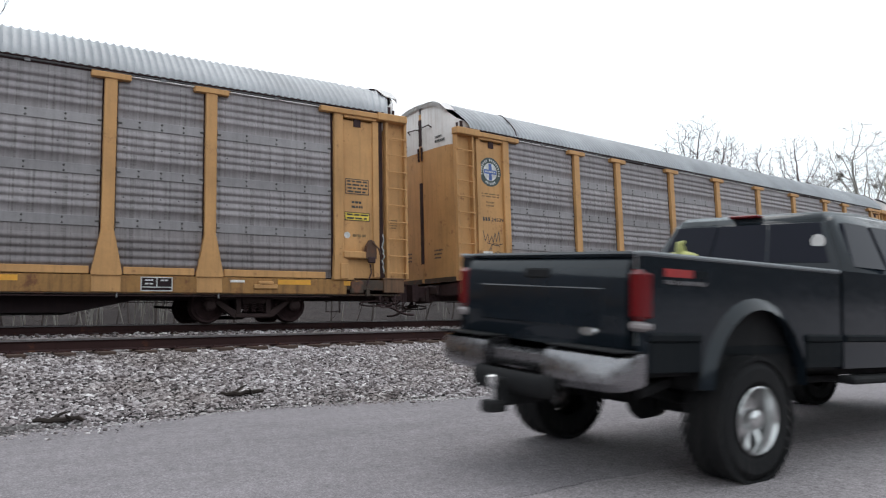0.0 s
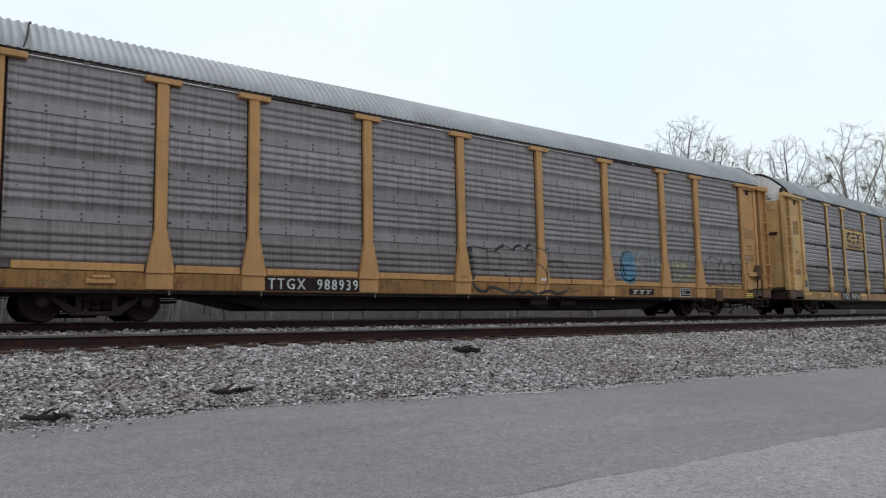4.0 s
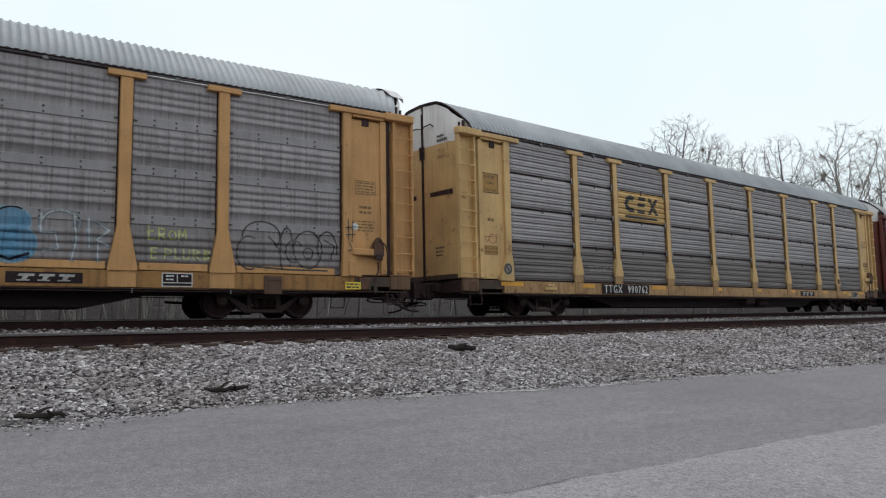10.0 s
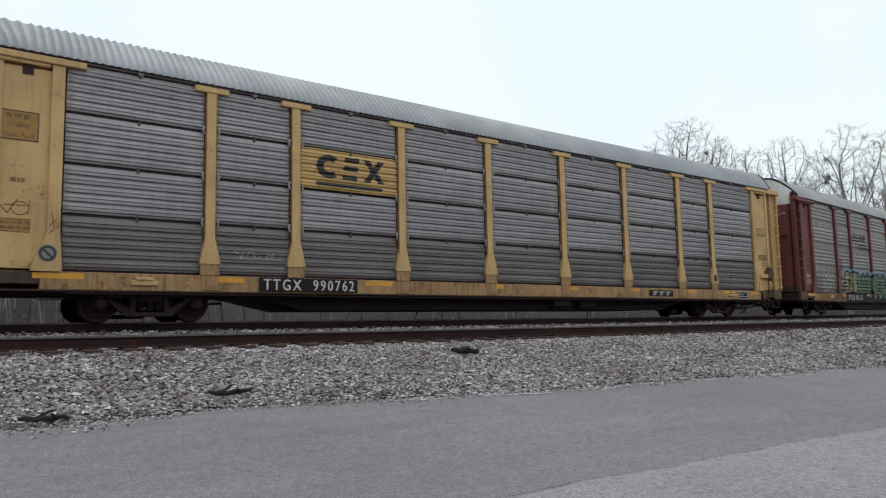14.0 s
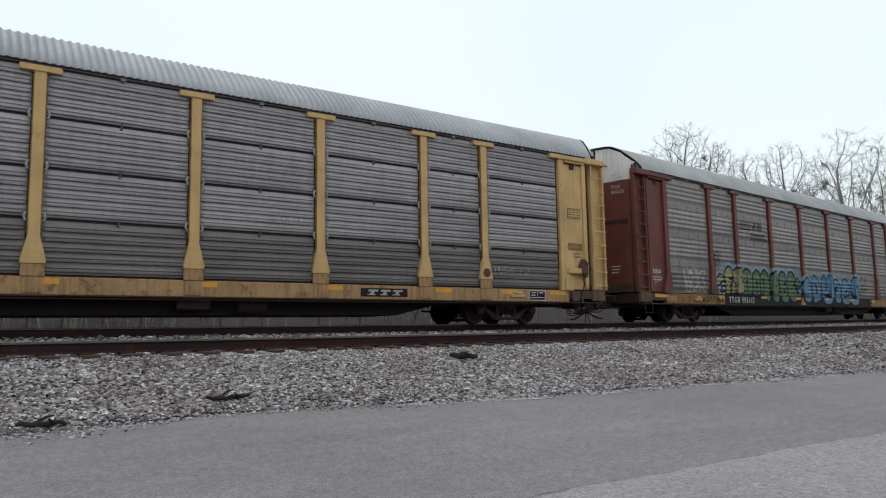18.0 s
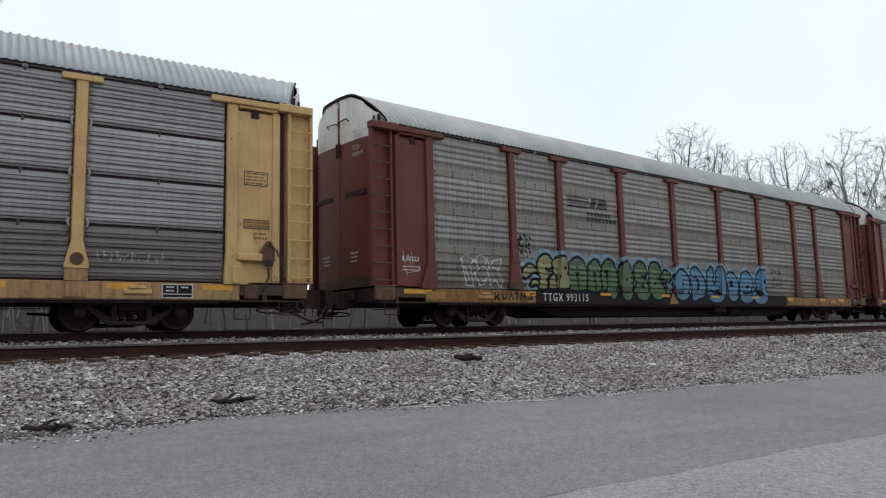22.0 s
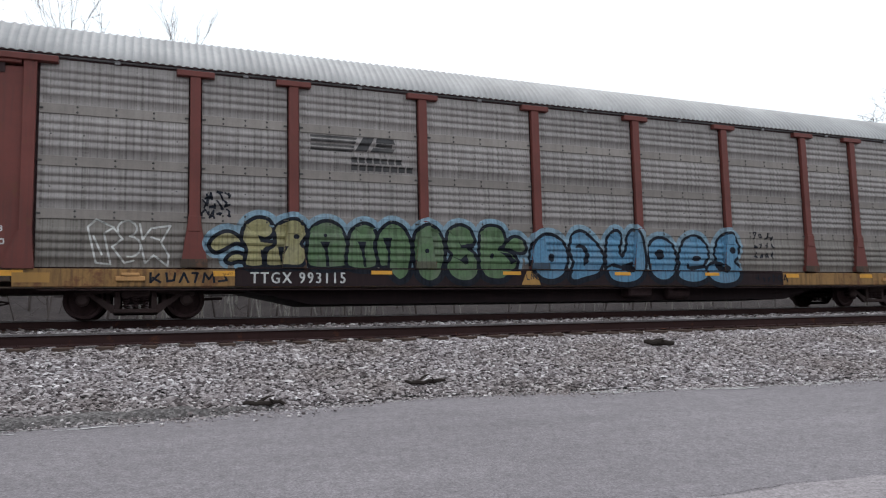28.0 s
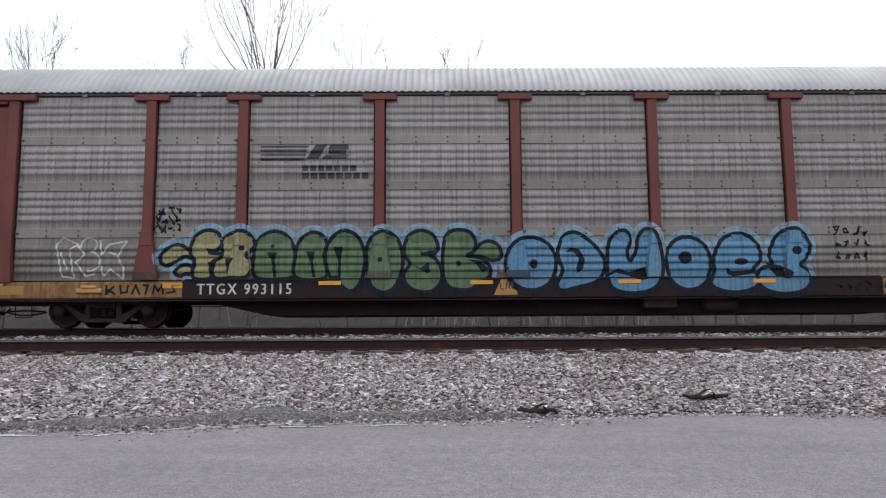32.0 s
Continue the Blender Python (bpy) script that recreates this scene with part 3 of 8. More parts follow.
# Loose ballast: real stones, densest where the camera is near.
def stones(name, count, place, size, material, seed):
    """Flattish five-sided stones lying at small tilts."""
    rng = np.random.default_rng(seed)
    xy = place(rng, count)
    n = len(xy)
    w = np.arange(5) * 2 * np.pi / 5
    ring = np.stack([np.cos(w), np.sin(w)], -1)[None]
    low = np.concatenate([ring * rng.uniform(0.40, 0.62, (n, 5, 1)), rng.uniform(-0.50, -0.10, (n, 5, 1))], -1)
    top = np.concatenate([ring * rng.uniform(0.20, 0.46, (n, 5, 1)), rng.uniform(0.18, 0.42, (n, 5, 1))], -1)
    v = np.concatenate([low, top], 1) + rng.normal(0, 0.035, (n, 10, 3))
    v *= rng.uniform(0.75, 1.25, (n, 1, 3)) * np.array([1.75, 0.82, 0.52])
    yaw, tip, tilt = rng.uniform(0, 2 * np.pi, n), rng.normal(0, 0.24, n), rng.normal(0, 0.24, n)
    s = size * np.clip(rng.lognormal(0, 0.32, n), 0.4, 1.7)
    x, y, z = v[:, :, 0], v[:, :, 1], v[:, :, 2]
    c, d = np.cos(yaw)[:, None], np.sin(yaw)[:, None]
    x, y = c * x - d * y, d * x + c * y
    c, d = np.cos(tip)[:, None], np.sin(tip)[:, None]
    y, z = c * y - d * z, d * y + c * z
    c, d = np.cos(tilt)[:, None], np.sin(tilt)[:, None]
    x, z = c * x - d * z, d * x + c * z
    z0 = np.array([max(bed_height(a, b), 0.018) for a, b in xy]) + s * rng.uniform(-0.10, 0.38, n)
    v = np.stack([x, y, z], -1) * s[:, None, None]
    v[:, :, 0] += xy[:, None, 0]
    v[:, :, 1] += xy[:, None, 1]
    v[:, :, 2] += z0[:, None]
    one = np.array([q for k in range(5) for q in (k, (k + 1) % 5, (k + 1) % 5 + 5, k + 5)] + [5, 6, 7, 8, 9])
    f = (one[None] + 10 * np.arange(n)[:, None]).reshape(-1)
    starts = (np.array((0, 4, 8, 12, 16, 20))[None] + 25 * np.arange(n)[:, None]).reshape(-1)
    me = bpy.data.meshes.new(name)
    me.vertices.add(n * 10)
    me.vertices.foreach_set("co", v.reshape(-1))
    me.loops.add(len(f))
    me.loops.foreach_set("vertex_index", f.astype(np.int32))
    me.polygons.add(len(starts))
    me.polygons.foreach_set("loop_start", starts.astype(np.int32))
    me.update(calc_edges=True)
    me.materials.append(material)
    return new(name, me)


def bank(x0, x1):
    def place(rng, n):
        x = rng.uniform(x0, x1, n)
        e = np.array([road_edge(a) for a in x])
        f = np.array([bend_y(a, NEAR + 0.62) for a in x])
        return np.stack([x, e - 0.05 + (f - e) * rng.uniform(0, 1, n)], 1)
    return place


def between(x0, x1, a, b):
    def place(rng, n):
        x = rng.uniform(x0, x1, n)
        lo, hi = np.array([bend_y(q, a) for q in x]), np.array([bend_y(q, b) for q in x])
        return np.stack([x, lo + (hi - lo) * rng.uniform(0, 1, n)], 1)
    return place


def spill(rng, n):
    x = rng.uniform(-10, 28, n)
    e = np.array([road_edge(a) for a in x])
    return np.stack([x, e + 0.04 - np.abs(rng.normal(0, 0.16, n)) * (1 + np.sin(x * 1.7) * 0.5)], 1)


for count, place, size, seed in ((135000, bank(-9, 17), 0.0325, 1), (20000, bank(17, 42), 0.052, 2), (5000, bank(-22, -9), 0.06, 3),
                                 (11000, between(-9, 40, NEAR - 0.9, 0.9), 0.050, 4), (5000, between(-9, 40, NEAR + 0.6, NEAR - 0.6), 0.055, 5),
                                 (9000, spill, 0.013, 6), (2600, spill, 0.026, 7)):
    tagged(stones("loose_ballast", count, place, size, STONES, seed), "loose pale grey crushed limestone ballast", "ballast", kind="stuff")


# ---- the train: covered car carriers ----
POSTS = (-9.12, -7.18, -4.31, -1.45, 1.45, 4.31, 7.18, 9.12)
EDGE = 11.98
SIDE = -1.50
FACES = (("near", Matrix.Identity(4)), ("far", pose(0, 0, 0, 0, 0, 180)))
TURN = pose(0, 0, 0, 0, 0, 180)
STYLES = {
    "amber": dict(paint=YELLOW, sheet=SHEET_GREY, low=SHEET_GREY_LOW, belt=STRIP_GREY, roof=ROOF, rows=4, foot=(0.93, 1.78, 0.54), slot=False, post=0.23),
    "pale": dict(paint=YELLOW_PALE, sheet=SHEET_SLOT, low=SHEET_SLOT_LOW, roof=ROOF, rows=5, foot=(1.17, 1.68, 0.42), slot=True, post=0.20),
    "brown": dict(paint=BROWN, sheet=SHEET_TAN, low=SHEET_TAN_LOW, belt=STRIP_TAN, roof=ROOF_PALE, rows=4, foot=(0.98, 2.02, 0.48), slot=False, post=0.20),
}
ROWS = {4: ((0.97, 2.05), (2.05, 3.035), (3.035, 4.02), (4.02, 4.865)), 5: ((0.985, 1.978), (2.042, 2.938), (3.002, 3.912), (3.976, 4.865))}
BELT = 0.195


def wave_profile(z0, z1, slot):
    """Cross-section (z, depth) of one side sheet: beads with a sharp lower and a gentle upper face, and a plain band or a slot above."""
    pts = [(z0, 0.0)]
    if slot:
        step = (z1 - z0 - 0.05) / 5
        for i in range(5):
            z = z0 + 0.035 + i * step
            pts += [(z, 0.0), (z + 0.010, 0.046), (z + 0.040, 0.052), (z + 0.052, 0.050), (z + 0.062, 0.026), (z + 0.072, 0.026), (z + 0.082, 0.048), (z + 0.105, 0.044), (z + 0.162, 0.0)]
    else:
        for i in range(4):
            z = z0 + 0.145 + i * 0.155
            pts += [(z - 0.006, 0.0), (z + 0.014, 0.029), (z + 0.045, 0.043), (z + 0.080, 0.032), (z + 0.118, 0.007), (z + 0.138, 0.0)]
    pts.append((z1, 0.0))
    return pts


def sheet_panel(w, z0, z1, slot):
    s = Solid()
    prof = wave_profile(z0, z1, slot)
    h, y0 = w / 2, SIDE + 0.045
    n = len(prof)
    xs = [-h, -h + 0.07, h - 0.07, h]
    for x in xs:
        k = 0.12 if abs(x) == h else 1.0
        for z, d in prof:
            s.v.append((x, y0 - d * k, z))
    for c in range(3):
        s.f += [(c * n + i, (c + 1) * n + i, (c + 1) * n + i + 1, c * n + i + 1) for i in range(n - 1)]
    s.add([(-h, y0 + 0.03, z0), (h, y0 + 0.03, z0), (h, y0 + 0.03, z1), (-h, y0 + 0.03, z1)], [(0, 3, 2, 1)])
    return s


def bolts(w, z):
    """Two rows of bolt heads on the belt and a row of small plugs between the beads."""
    s = Solid()
    k = 3
    gap = min(0.73, w / 3.9)
    for i in range(k):
        x = gap * (i - 1)
        for dz in (0.048, 0.150):
            s.lathe(((0.0, 0.023), (-0.012, 0.021), (-0.018, 0.010)), (x, SIDE + 0.021, z - dz), "y", 6)
    for i in range(5):
        s.lathe(((0.0, 0.015), (-0.010, 0.012)), (gap * 0.82 * (i - 2), SIDE + 0.012, z - 0.585), "y", 6)
    for x in (-w / 2 + 0.035, w / 2 - 0.035):
        s.box(x - 0.035, x + 0.035, SIDE + 0.0, SIDE + 0.03, z - 0.115, z - 0.085)
    return s


def belt(w, z):
    return Solid().box(-w / 2, w / 2, SIDE + 0.022, SIDE + 0.046, z - BELT, z - 0.003, 0.006)


def slot_fitting():
    s = Solid()
    s.box(-0.020, 0.020, SIDE - 0.008, SIDE + 0.03, -0.05, 0.07, 0.006)
    return s


def clip():
    """Bent steel ear that ties a sheet to its post."""
    return Solid().tube([(0.0, SIDE + 0.02, 0.05), (0.03, SIDE - 0.03, 0.045), (0.045, SIDE - 0.035, 0.0), (0.03, SIDE - 0.03, -0.045), (0.0, SIDE + 0.02, -0.05)], 0.016, 6)


def post(style):
    st = STYLES[style]
    z0, z1, w = st["foot"]
    p = st["post"] / 2
    s = Solid()
    s.box(-p, p, SIDE - 0.055, SIDE + 0.05, z1 - 0.05, 4.80, 0.008)
    s.prism(((-p, z1), (-w / 2, z0 + 0.06), (-w / 2, z0), (w / 2, z0), (w / 2, z0 + 0.06), (p, z1)), SIDE - 0.075, SIDE + 0.05)
    s.box(-0.36, 0.36, SIDE - 0.085, SIDE + 0.05, 4.76, 4.875, 0.01)
    if style == "amber":
        s.box(-0.26, 0.26, SIDE - 0.040, SIDE - 0.015, 0.61, 0.93, 0.008)
    if style == "brown":
        s.box(-p - 0.02, p + 0.02, SIDE - 0.09, SIDE - 0.05, z1 - 0.35, z1 - 0.05, 0.006)
    return s


ARCH = ((-1.545, 4.955), (-1.50, 5.05), (-1.40, 5.185), (-1.25, 5.345), (-1.08, 5.505), (-0.93, 5.63), (-0.80, 5.715), (-0.66, 5.765), (-0.45, 5.795), (0.0, 5.82))
ARCH = ARCH + tuple((-y, z) for y, z in reversed(ARCH[:-1]))


def bulge(y):
    """How far the roof's end reaches out over the end doors: the ridge overhangs, the eaves stay back."""
    return 0.45 * max(0.0, min(1.0, (1.545 - abs(y)) / 0.85))


def roof_sheet(deep):
    """Corrugated sheet: rounded ribs every 15 cm across the roof."""
    s = Solid()
    pitch, cuts = 0.1516, 6
    count = round(26.6 / pitch)
    xs = [-13.3 + 26.6 * i / (count * cuts) for i in range(count * cuts + 1)]
    n = len(ARCH)
    for x in xs:
        rib = (0.5 + 0.5 * math.cos(2 * math.pi * (x + 13.3) / pitch)) ** 3
        d = deep * rib
        for i, (y, z) in enumerate(ARCH):
            a = math.atan2(z - 4.6, y)
            near = max(0.0, (abs(x) - 12.4) / 0.9)
            drop = 0.034 * rib if i in (0, n - 1) else 0.0
            s.v.append((x + math.copysign(bulge(y) * near, x), y + d * math.cos(a), z + d * math.sin(a) - drop))
    for r in range(len(xs) - 1):
        s.f += [(r * n + i, (r + 1) * n + i, (r + 1) * n + i + 1, r * n + i + 1) for i in range(n - 1)]
    return s


def roof_rim():
    """Dark rolled rim of the roof's end."""
    return Solid().tube([(13.31 + bulge(y), y, z + 0.012) for y, z in ARCH], 0.022, 6)


def roof_cap():
    """White sheet folded from the top of the end doors over the roof's end, with a ragged inner edge."""
    s = Solid()
    ys = [-1.16 + 2.32 * i / 30 for i in range(31)]
    n, rows = len(ys), (-0.12, 0.0, 0.12, 0.5, 0.8, 1.0)
    for lift in (0.0, -0.014):
        for f in rows:
            for y in ys:
                reach = 0.50 - 0.26 * (y / 1.36) ** 2 + 0.05 * noise.noise((y * 3.1, 4.2, 0)) + 0.02 * noise.noise((y * 9.0, 1.2, 0))
                up = 0.045 + 0.016 * noise.noise((y * 2.2, f * 3, 7)) + (0.02 * f if f > 0 else f * 0.9)
                s.v.append((13.775 - max(0.0, f) * reach, y, arch_z(y) + up + lift))
    m = len(rows) * n
    for o in (0, m):
        s.f += [(o + r * n + i, o + r * n + i + 1, o + (r + 1) * n + i + 1, o + (r + 1) * n + i) for r in range(len(rows) - 1) for i in range(n - 1)]
    for r in (0, len(rows) - 1):
        s.f += [(r * n + i, r * n + i + 1, m + r * n + i + 1, m + r * n + i) for i in range(n - 1)]
    return s


def cap_edge():
    ys = [-1.16 + 2.32 * i / 24 for i in range(25)]
    return Solid().tube([(13.775 - (0.50 - 0.26 * (y / 1.36) ** 2 + 0.05 * noise.noise((y * 3.1, 4.2, 0)) + 0.02 * noise.noise((y * 9.0, 1.2, 0))) - 0.012, y, arch_z(y) + 0.045) for y in ys], 0.014, 5)


def arch_z(y):
    for (a, p), (b, q) in zip(ARCH, ARCH[1:]):
        if a <= y <= b:
            return p + (q - p) * (y - a) / (b - a)
    return 4.9


def end_leaf(z0, z1, top=False):
    """One leaf of an end door, wrapped round the corner, on the end that faces +x; y from -0.03 to -1.36."""
    plan = ((-0.05, 13.72), (-0.60, 13.715), (-1.00, 13.69), (-1.20, 13.64), (-1.32, 13.54), (-1.37, 13.36), (-1.375, 13.10))
    s = Solid()
    zs = [z0 + (z1 - z0) * i / 4 for i in range(5)]
    for inset in (0.0, 0.045):
        for y, x in plan:
            cx, cy = (x - inset, y + (inset if y < -1.1 else 0))
            hi = min(z1, arch_z(y) - 0.035) if top else z1
            for i in range(5):
                s.v.append((cx, cy, z0 + (hi - z0) * i / 4))
    m, n = 5, len(plan)
    for k in range(2):
        o = k * m * n
        s.f += [(o + i * m + j, o + (i + 1) * m + j, o + (i + 1) * m + j + 1, o + i * m + j + 1) for i in range(n - 1) for j in range(m - 1)]
    o = m * n
    for i in range(n - 1):
        s.f.append((i * m + 4, (i + 1) * m + 4, o + (i + 1) * m + 4, o + i * m + 4))
        s.f.append((i * m, (i + 1) * m, o + (i + 1) * m, o + i * m))
    for j in range(m - 1):
        s.f.append((j, j + 1, o + j + 1, o + j))
        e = (n - 1) * m
        s.f.append((e + j, e + j + 1, o + e + j + 1, o + e + j))
    return s


def flipped_leaf(z0, z1, flip):
    """A low band that lies just outside a leaf of the end door."""
    def made():
        s = end_leaf(z0, z1)
        s.v = [(x + 0.004, (y - 0.004) * flip, z) for x, y, z in s.v]
        return s
    return made


def ladder():
    """Ladder at the corner of the side, right end (+x)."""
    s = Solid()
    s.box(13.68, 13.75, SIDE - 0.02, SIDE + 0.12, 0.98, 4.80, 0.008)
    return s


def rung():
    s = Solid().tube([(13.20, SIDE - 0.055, 0), (13.72, SIDE - 0.055, 0)], 0.016, 6)
    for x in (13.22, 13.70):
        s.box(x - 0.02, x + 0.02, SIDE - 0.07, SIDE - 0.02, -0.02, 0.02)
    return s


def wheel():
    return Solid().lathe(((-0.075, 0.05), (-0.085, 0.12), (-0.055, 0.16), (-0.035, 0.27), (-0.065, 0.30), (-0.068, 0.352), (0.04, 0.362), (0.052, 0.382), (0.072, 0.382), (0.070, 0.30), (0.03, 0.26), (0.03, 0.10), (0.06, 0.05)), (0, 0, 0), "y", 32)


def side_frame():
    """Cast side frame of a bogie: top member, slanting arms, spring seat and open windows; on the side that faces -y."""
    s = Solid()
    y0, y1 = -1.06, -0.95
    s.prism(((-1.10, 0.47), (-0.98, 0.56), (-0.55, 0.60), (0.55, 0.60), (0.98, 0.56), (1.10, 0.47), (0.90, 0.46), (0.50, 0.50), (-0.50, 0.50), (-0.90, 0.46)), y0, y1)
    for f in (-1, 1):
        s.prism(((f * 0.86, 0.47), (f * 0.74, 0.47), (f * 0.30, 0.22), (f * 0.30, 0.11), (f * 0.42, 0.11)), y0 + 0.005, y1)
        s.box(min(f * 0.27, f * 0.38), max(f * 0.27, f * 0.38), y0 - 0.02, y1, 0.16, 0.54, 0.015)
        s.lathe(((0.06, 0.12), (-0.05, 0.12), (-0.09, 0.08), (-0.10, 0.0001)), (f * 0.93, y0, 0.372), "y", 14)
        s.box(f * 0.93 - 0.15, f * 0.93 + 0.15, y0 - 0.02, y1, 0.45, 0.54, 0.02)
    s.box(-0.40, 0.40, y0 - 0.03, y1, 0.11, 0.20, 0.02)
    s.box(-0.26, 0.26, y0 - 0.05, y0 + 0.06, 0.42, 0.55, 0.02)
    return s


def springs():
    s = Solid()
    for x in (-0.17, 0.0, 0.17):
        turns = [(x + 0.062 * math.cos(a), -1.04 + 0.062 * math.sin(a), 0.23 + 0.19 * a / (8 * math.pi)) for a in [k * math.pi / 4 for k in range(33)]]
        s.tube(turns, 0.014, 5)
    return s


def bogie(car, x):
    """Two wheelsets, a bolster and side frames. Returns the wheelsets."""
    at = pose(x, 0, 0)
    frame_part = part("bogie_frame", lambda: Solid().box(-0.25, 0.25, -0.92, 0.92, 0.34, 0.60, 0.03).box(-0.16, 0.16, -0.35, 0.35, 0.55, 0.72, 0.02), DARK, car, at=at, key="bolster")
    for _, turn in FACES:
        part("side_frame", side_frame, GREYSTEEL, frame_part, "dusty cast side frame", at=turn, key="side_frame")
        part("spring_nest", springs, DARK, frame_part, at=turn, key="springs", smooth=40)
        for dx in (-0.93, 0.93):
            part("brake_shoe", lambda: Solid().box(-0.06, 0.06, -0.80, -0.70, 0.22, 0.52, 0.02), DARK, frame_part, at=turn @ pose(dx - math.copysign(0.42, dx), 0, 0), key="shoe")
    sets = []
    for dx in (-0.915, 0.915):
        ax = part("wheelset", lambda: Solid().lathe(((-0.98, 0.06), (-0.80, 0.07), (-0.5, 0.06), (0.5, 0.06), (0.80, 0.07), (0.98, 0.06)), (0, 0, 0), "y", 12), WHEELSTEEL, car, at=pose(x + dx, 0, 0.372), key="axle", smooth=40)
        for _, turn in FACES:
            part("wheel", wheel, WHEELSTEEL, ax, at=turn @ pose(0, -0.755, 0), key="wheel", smooth=35)
        sets.append((ax, x + dx))
    return sets


def under_frame(car, style, sill_paint):
    part("deck", lambda: Solid().box(-13.55, 13.55, -1.38, 1.38, 0.86, 0.94), DARK, car, key="deck")
    part("centre_sill", lambda: Solid().prism(((-8.4, 0.62), (-6.7, 0.24), (6.7, 0.24), (8.4, 0.62), (8.4, 0.86), (-8.4, 0.86)), -0.95, 0.95), BLACK, car, "deep black fish-bellied frame beam", key="fishbelly")
    part("draft_sill", lambda: Solid().box(-13.6, 13.6, -0.33, 0.33, 0.52, 0.87, 0.02), DARK, car, key="draft")
    for _, turn in FACES:
        part("side_sill", lambda: Solid().box(-12.20, 12.20, SIDE - 0.02, SIDE + 0.10, 0.60, 0.935, 0.012), sill_paint, car, at=turn, key="sill")
        part("sill_flange", lambda: Solid().box(-13.6, 13.6, SIDE + 0.0, SIDE + 0.20, 0.575, 0.605, 0.006), SILL_GRIME, car, "dark lower flange of the side sill", at=turn, key="sill_flange")
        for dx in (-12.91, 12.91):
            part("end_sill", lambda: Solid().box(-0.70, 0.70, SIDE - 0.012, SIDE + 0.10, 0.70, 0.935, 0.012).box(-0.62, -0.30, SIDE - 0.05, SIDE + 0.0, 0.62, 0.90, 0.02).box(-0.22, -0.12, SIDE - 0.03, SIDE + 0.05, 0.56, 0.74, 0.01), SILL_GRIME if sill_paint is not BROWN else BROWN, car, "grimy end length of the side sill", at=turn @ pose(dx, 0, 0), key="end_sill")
            part("ladder_foot", lambda: Solid().box(-0.28, 0.27, SIDE - 0.045, SIDE + 0.05, 0.64, 0.955, 0.014).box(-0.30, 0.32, SIDE - 0.055, SIDE + 0.02, 0.955, 0.985, 0.006), FOOT_GRIME, car, at=turn @ pose(math.copysign(13.42, dx), 0, 0), key="ladder_foot")
        part("brake_pipe", lambda: Solid().tube([(-11.8, SIDE + 0.03, 0.545), (-4.0, SIDE + 0.02, 0.535), (4.0, SIDE + 0.03, 0.540), (11.8, SIDE + 0.03, 0.545)], 0.012, 6), DARK, car, at=turn, key="pipe")
        if style == "amber":
            for x in POSTS:
                part("pipe_hanger", lambda: Solid().box(-0.012, 0.012, SIDE - 0.005, SIDE + 0.05, 0.50, 0.60, 0.004), FASCIA, car, "pale strap that carries the brake pipe", at=turn @ pose(x + 0.2, 0, 0), key="hanger")
        part("valve_box", lambda: Solid().box(1.2, 1.9, SIDE + 0.2, SIDE + 0.7, 0.34, 0.60, 0.03), DARK, car, at=turn, key="valves")
        part("air_reservoir", lambda: Solid().lathe(((0, 0.10), (0.05, 0.17), (0.70, 0.17), (0.75, 0.10)), (2.5, -1.0, 0.44), "x", 16), DARK, car, at=turn, key="reservoir", smooth=40)
        part("pull_rod", lambda: Solid().tube([(-8.5, -0.6, 0.40), (-9.4, -0.7, 0.36)], 0.03, 6), DARK, car, at=turn, key="rod")
    for sgn, turn in ((1, Matrix.Identity(4)), (-1, TURN)):
        part("coupler", lambda: Solid().box(13.55, 14.15, -0.20, 0.20, 0.58, 0.90, 0.03).prism(((14.08, -0.26), (14.40, -0.26), (14.46, -0.02), (14.30, 0.02), (14.28, 0.24), (14.10, 0.26)), 0.50, 0.93, "z").box(13.5, 13.75, -0.36, 0.36, 0.50, 0.92, 0.03), DARK, car, at=turn, key="coupler")
        hose = [(13.30, -0.85, 0.40), (13.55, -0.82, 0.38), (13.80, -0.78, 0.30), (14.05, -0.74, 0.20), (14.25, -0.71, 0.155), (14.43, -0.70, 0.145)]
        part("air_hose", lambda: Solid().tube(hose, 0.028, 8), DARK, car, at=turn, key="hose", smooth=50)
        part("cable_loop", lambda: Solid().tube([(13.05 + 0.42 * math.cos(a) * (1 + 0.12 * math.sin(3 * a)), -1.30 + 0.10 * math.sin(2 * a), 0.40 + 0.055 * math.sin(a)) for a in [math.pi * k / 8 for k in range(17)]], 0.020, 6), DARK, car, "slack black cable loop", at=turn, key="cable_loop", smooth=50)
        part("signal_hose", lambda: Solid().tube([(13.62, -0.95, 0.58), (13.70, -0.98, 0.46), (13.62, -1.02, 0.36), (13.45, -1.05, 0.38), (13.30, -1.05, 0.50)], 0.022, 6), DARK, car, at=turn, key="signal_hose", smooth=50)
        part("lift_rod", lambda: Solid().tube([(14.02, -0.40, 0.88), (14.06, -0.44, 0.70), (14.00, -0.46, 0.60), (14.08, -0.48, 0.52), (14.06, -0.50, 0.30)], 0.018, 6), GREYSTEEL, car, "bent grey uncoupling rod", at=turn, key="lift_rod", smooth=50)
        part("draft_key", lambda: Solid().box(13.60, 13.72, -1.05, -0.55, 0.58, 0.72, 0.03).box(13.64, 13.80, -0.92, -0.70, 0.74, 0.98, 0.03).tube([(13.70, -1.30, 0.92), (13.78, -0.9, 1.02), (13.78, -0.5, 0.96)], 0.022, 6), DARK, car, at=turn, key="draft_key")
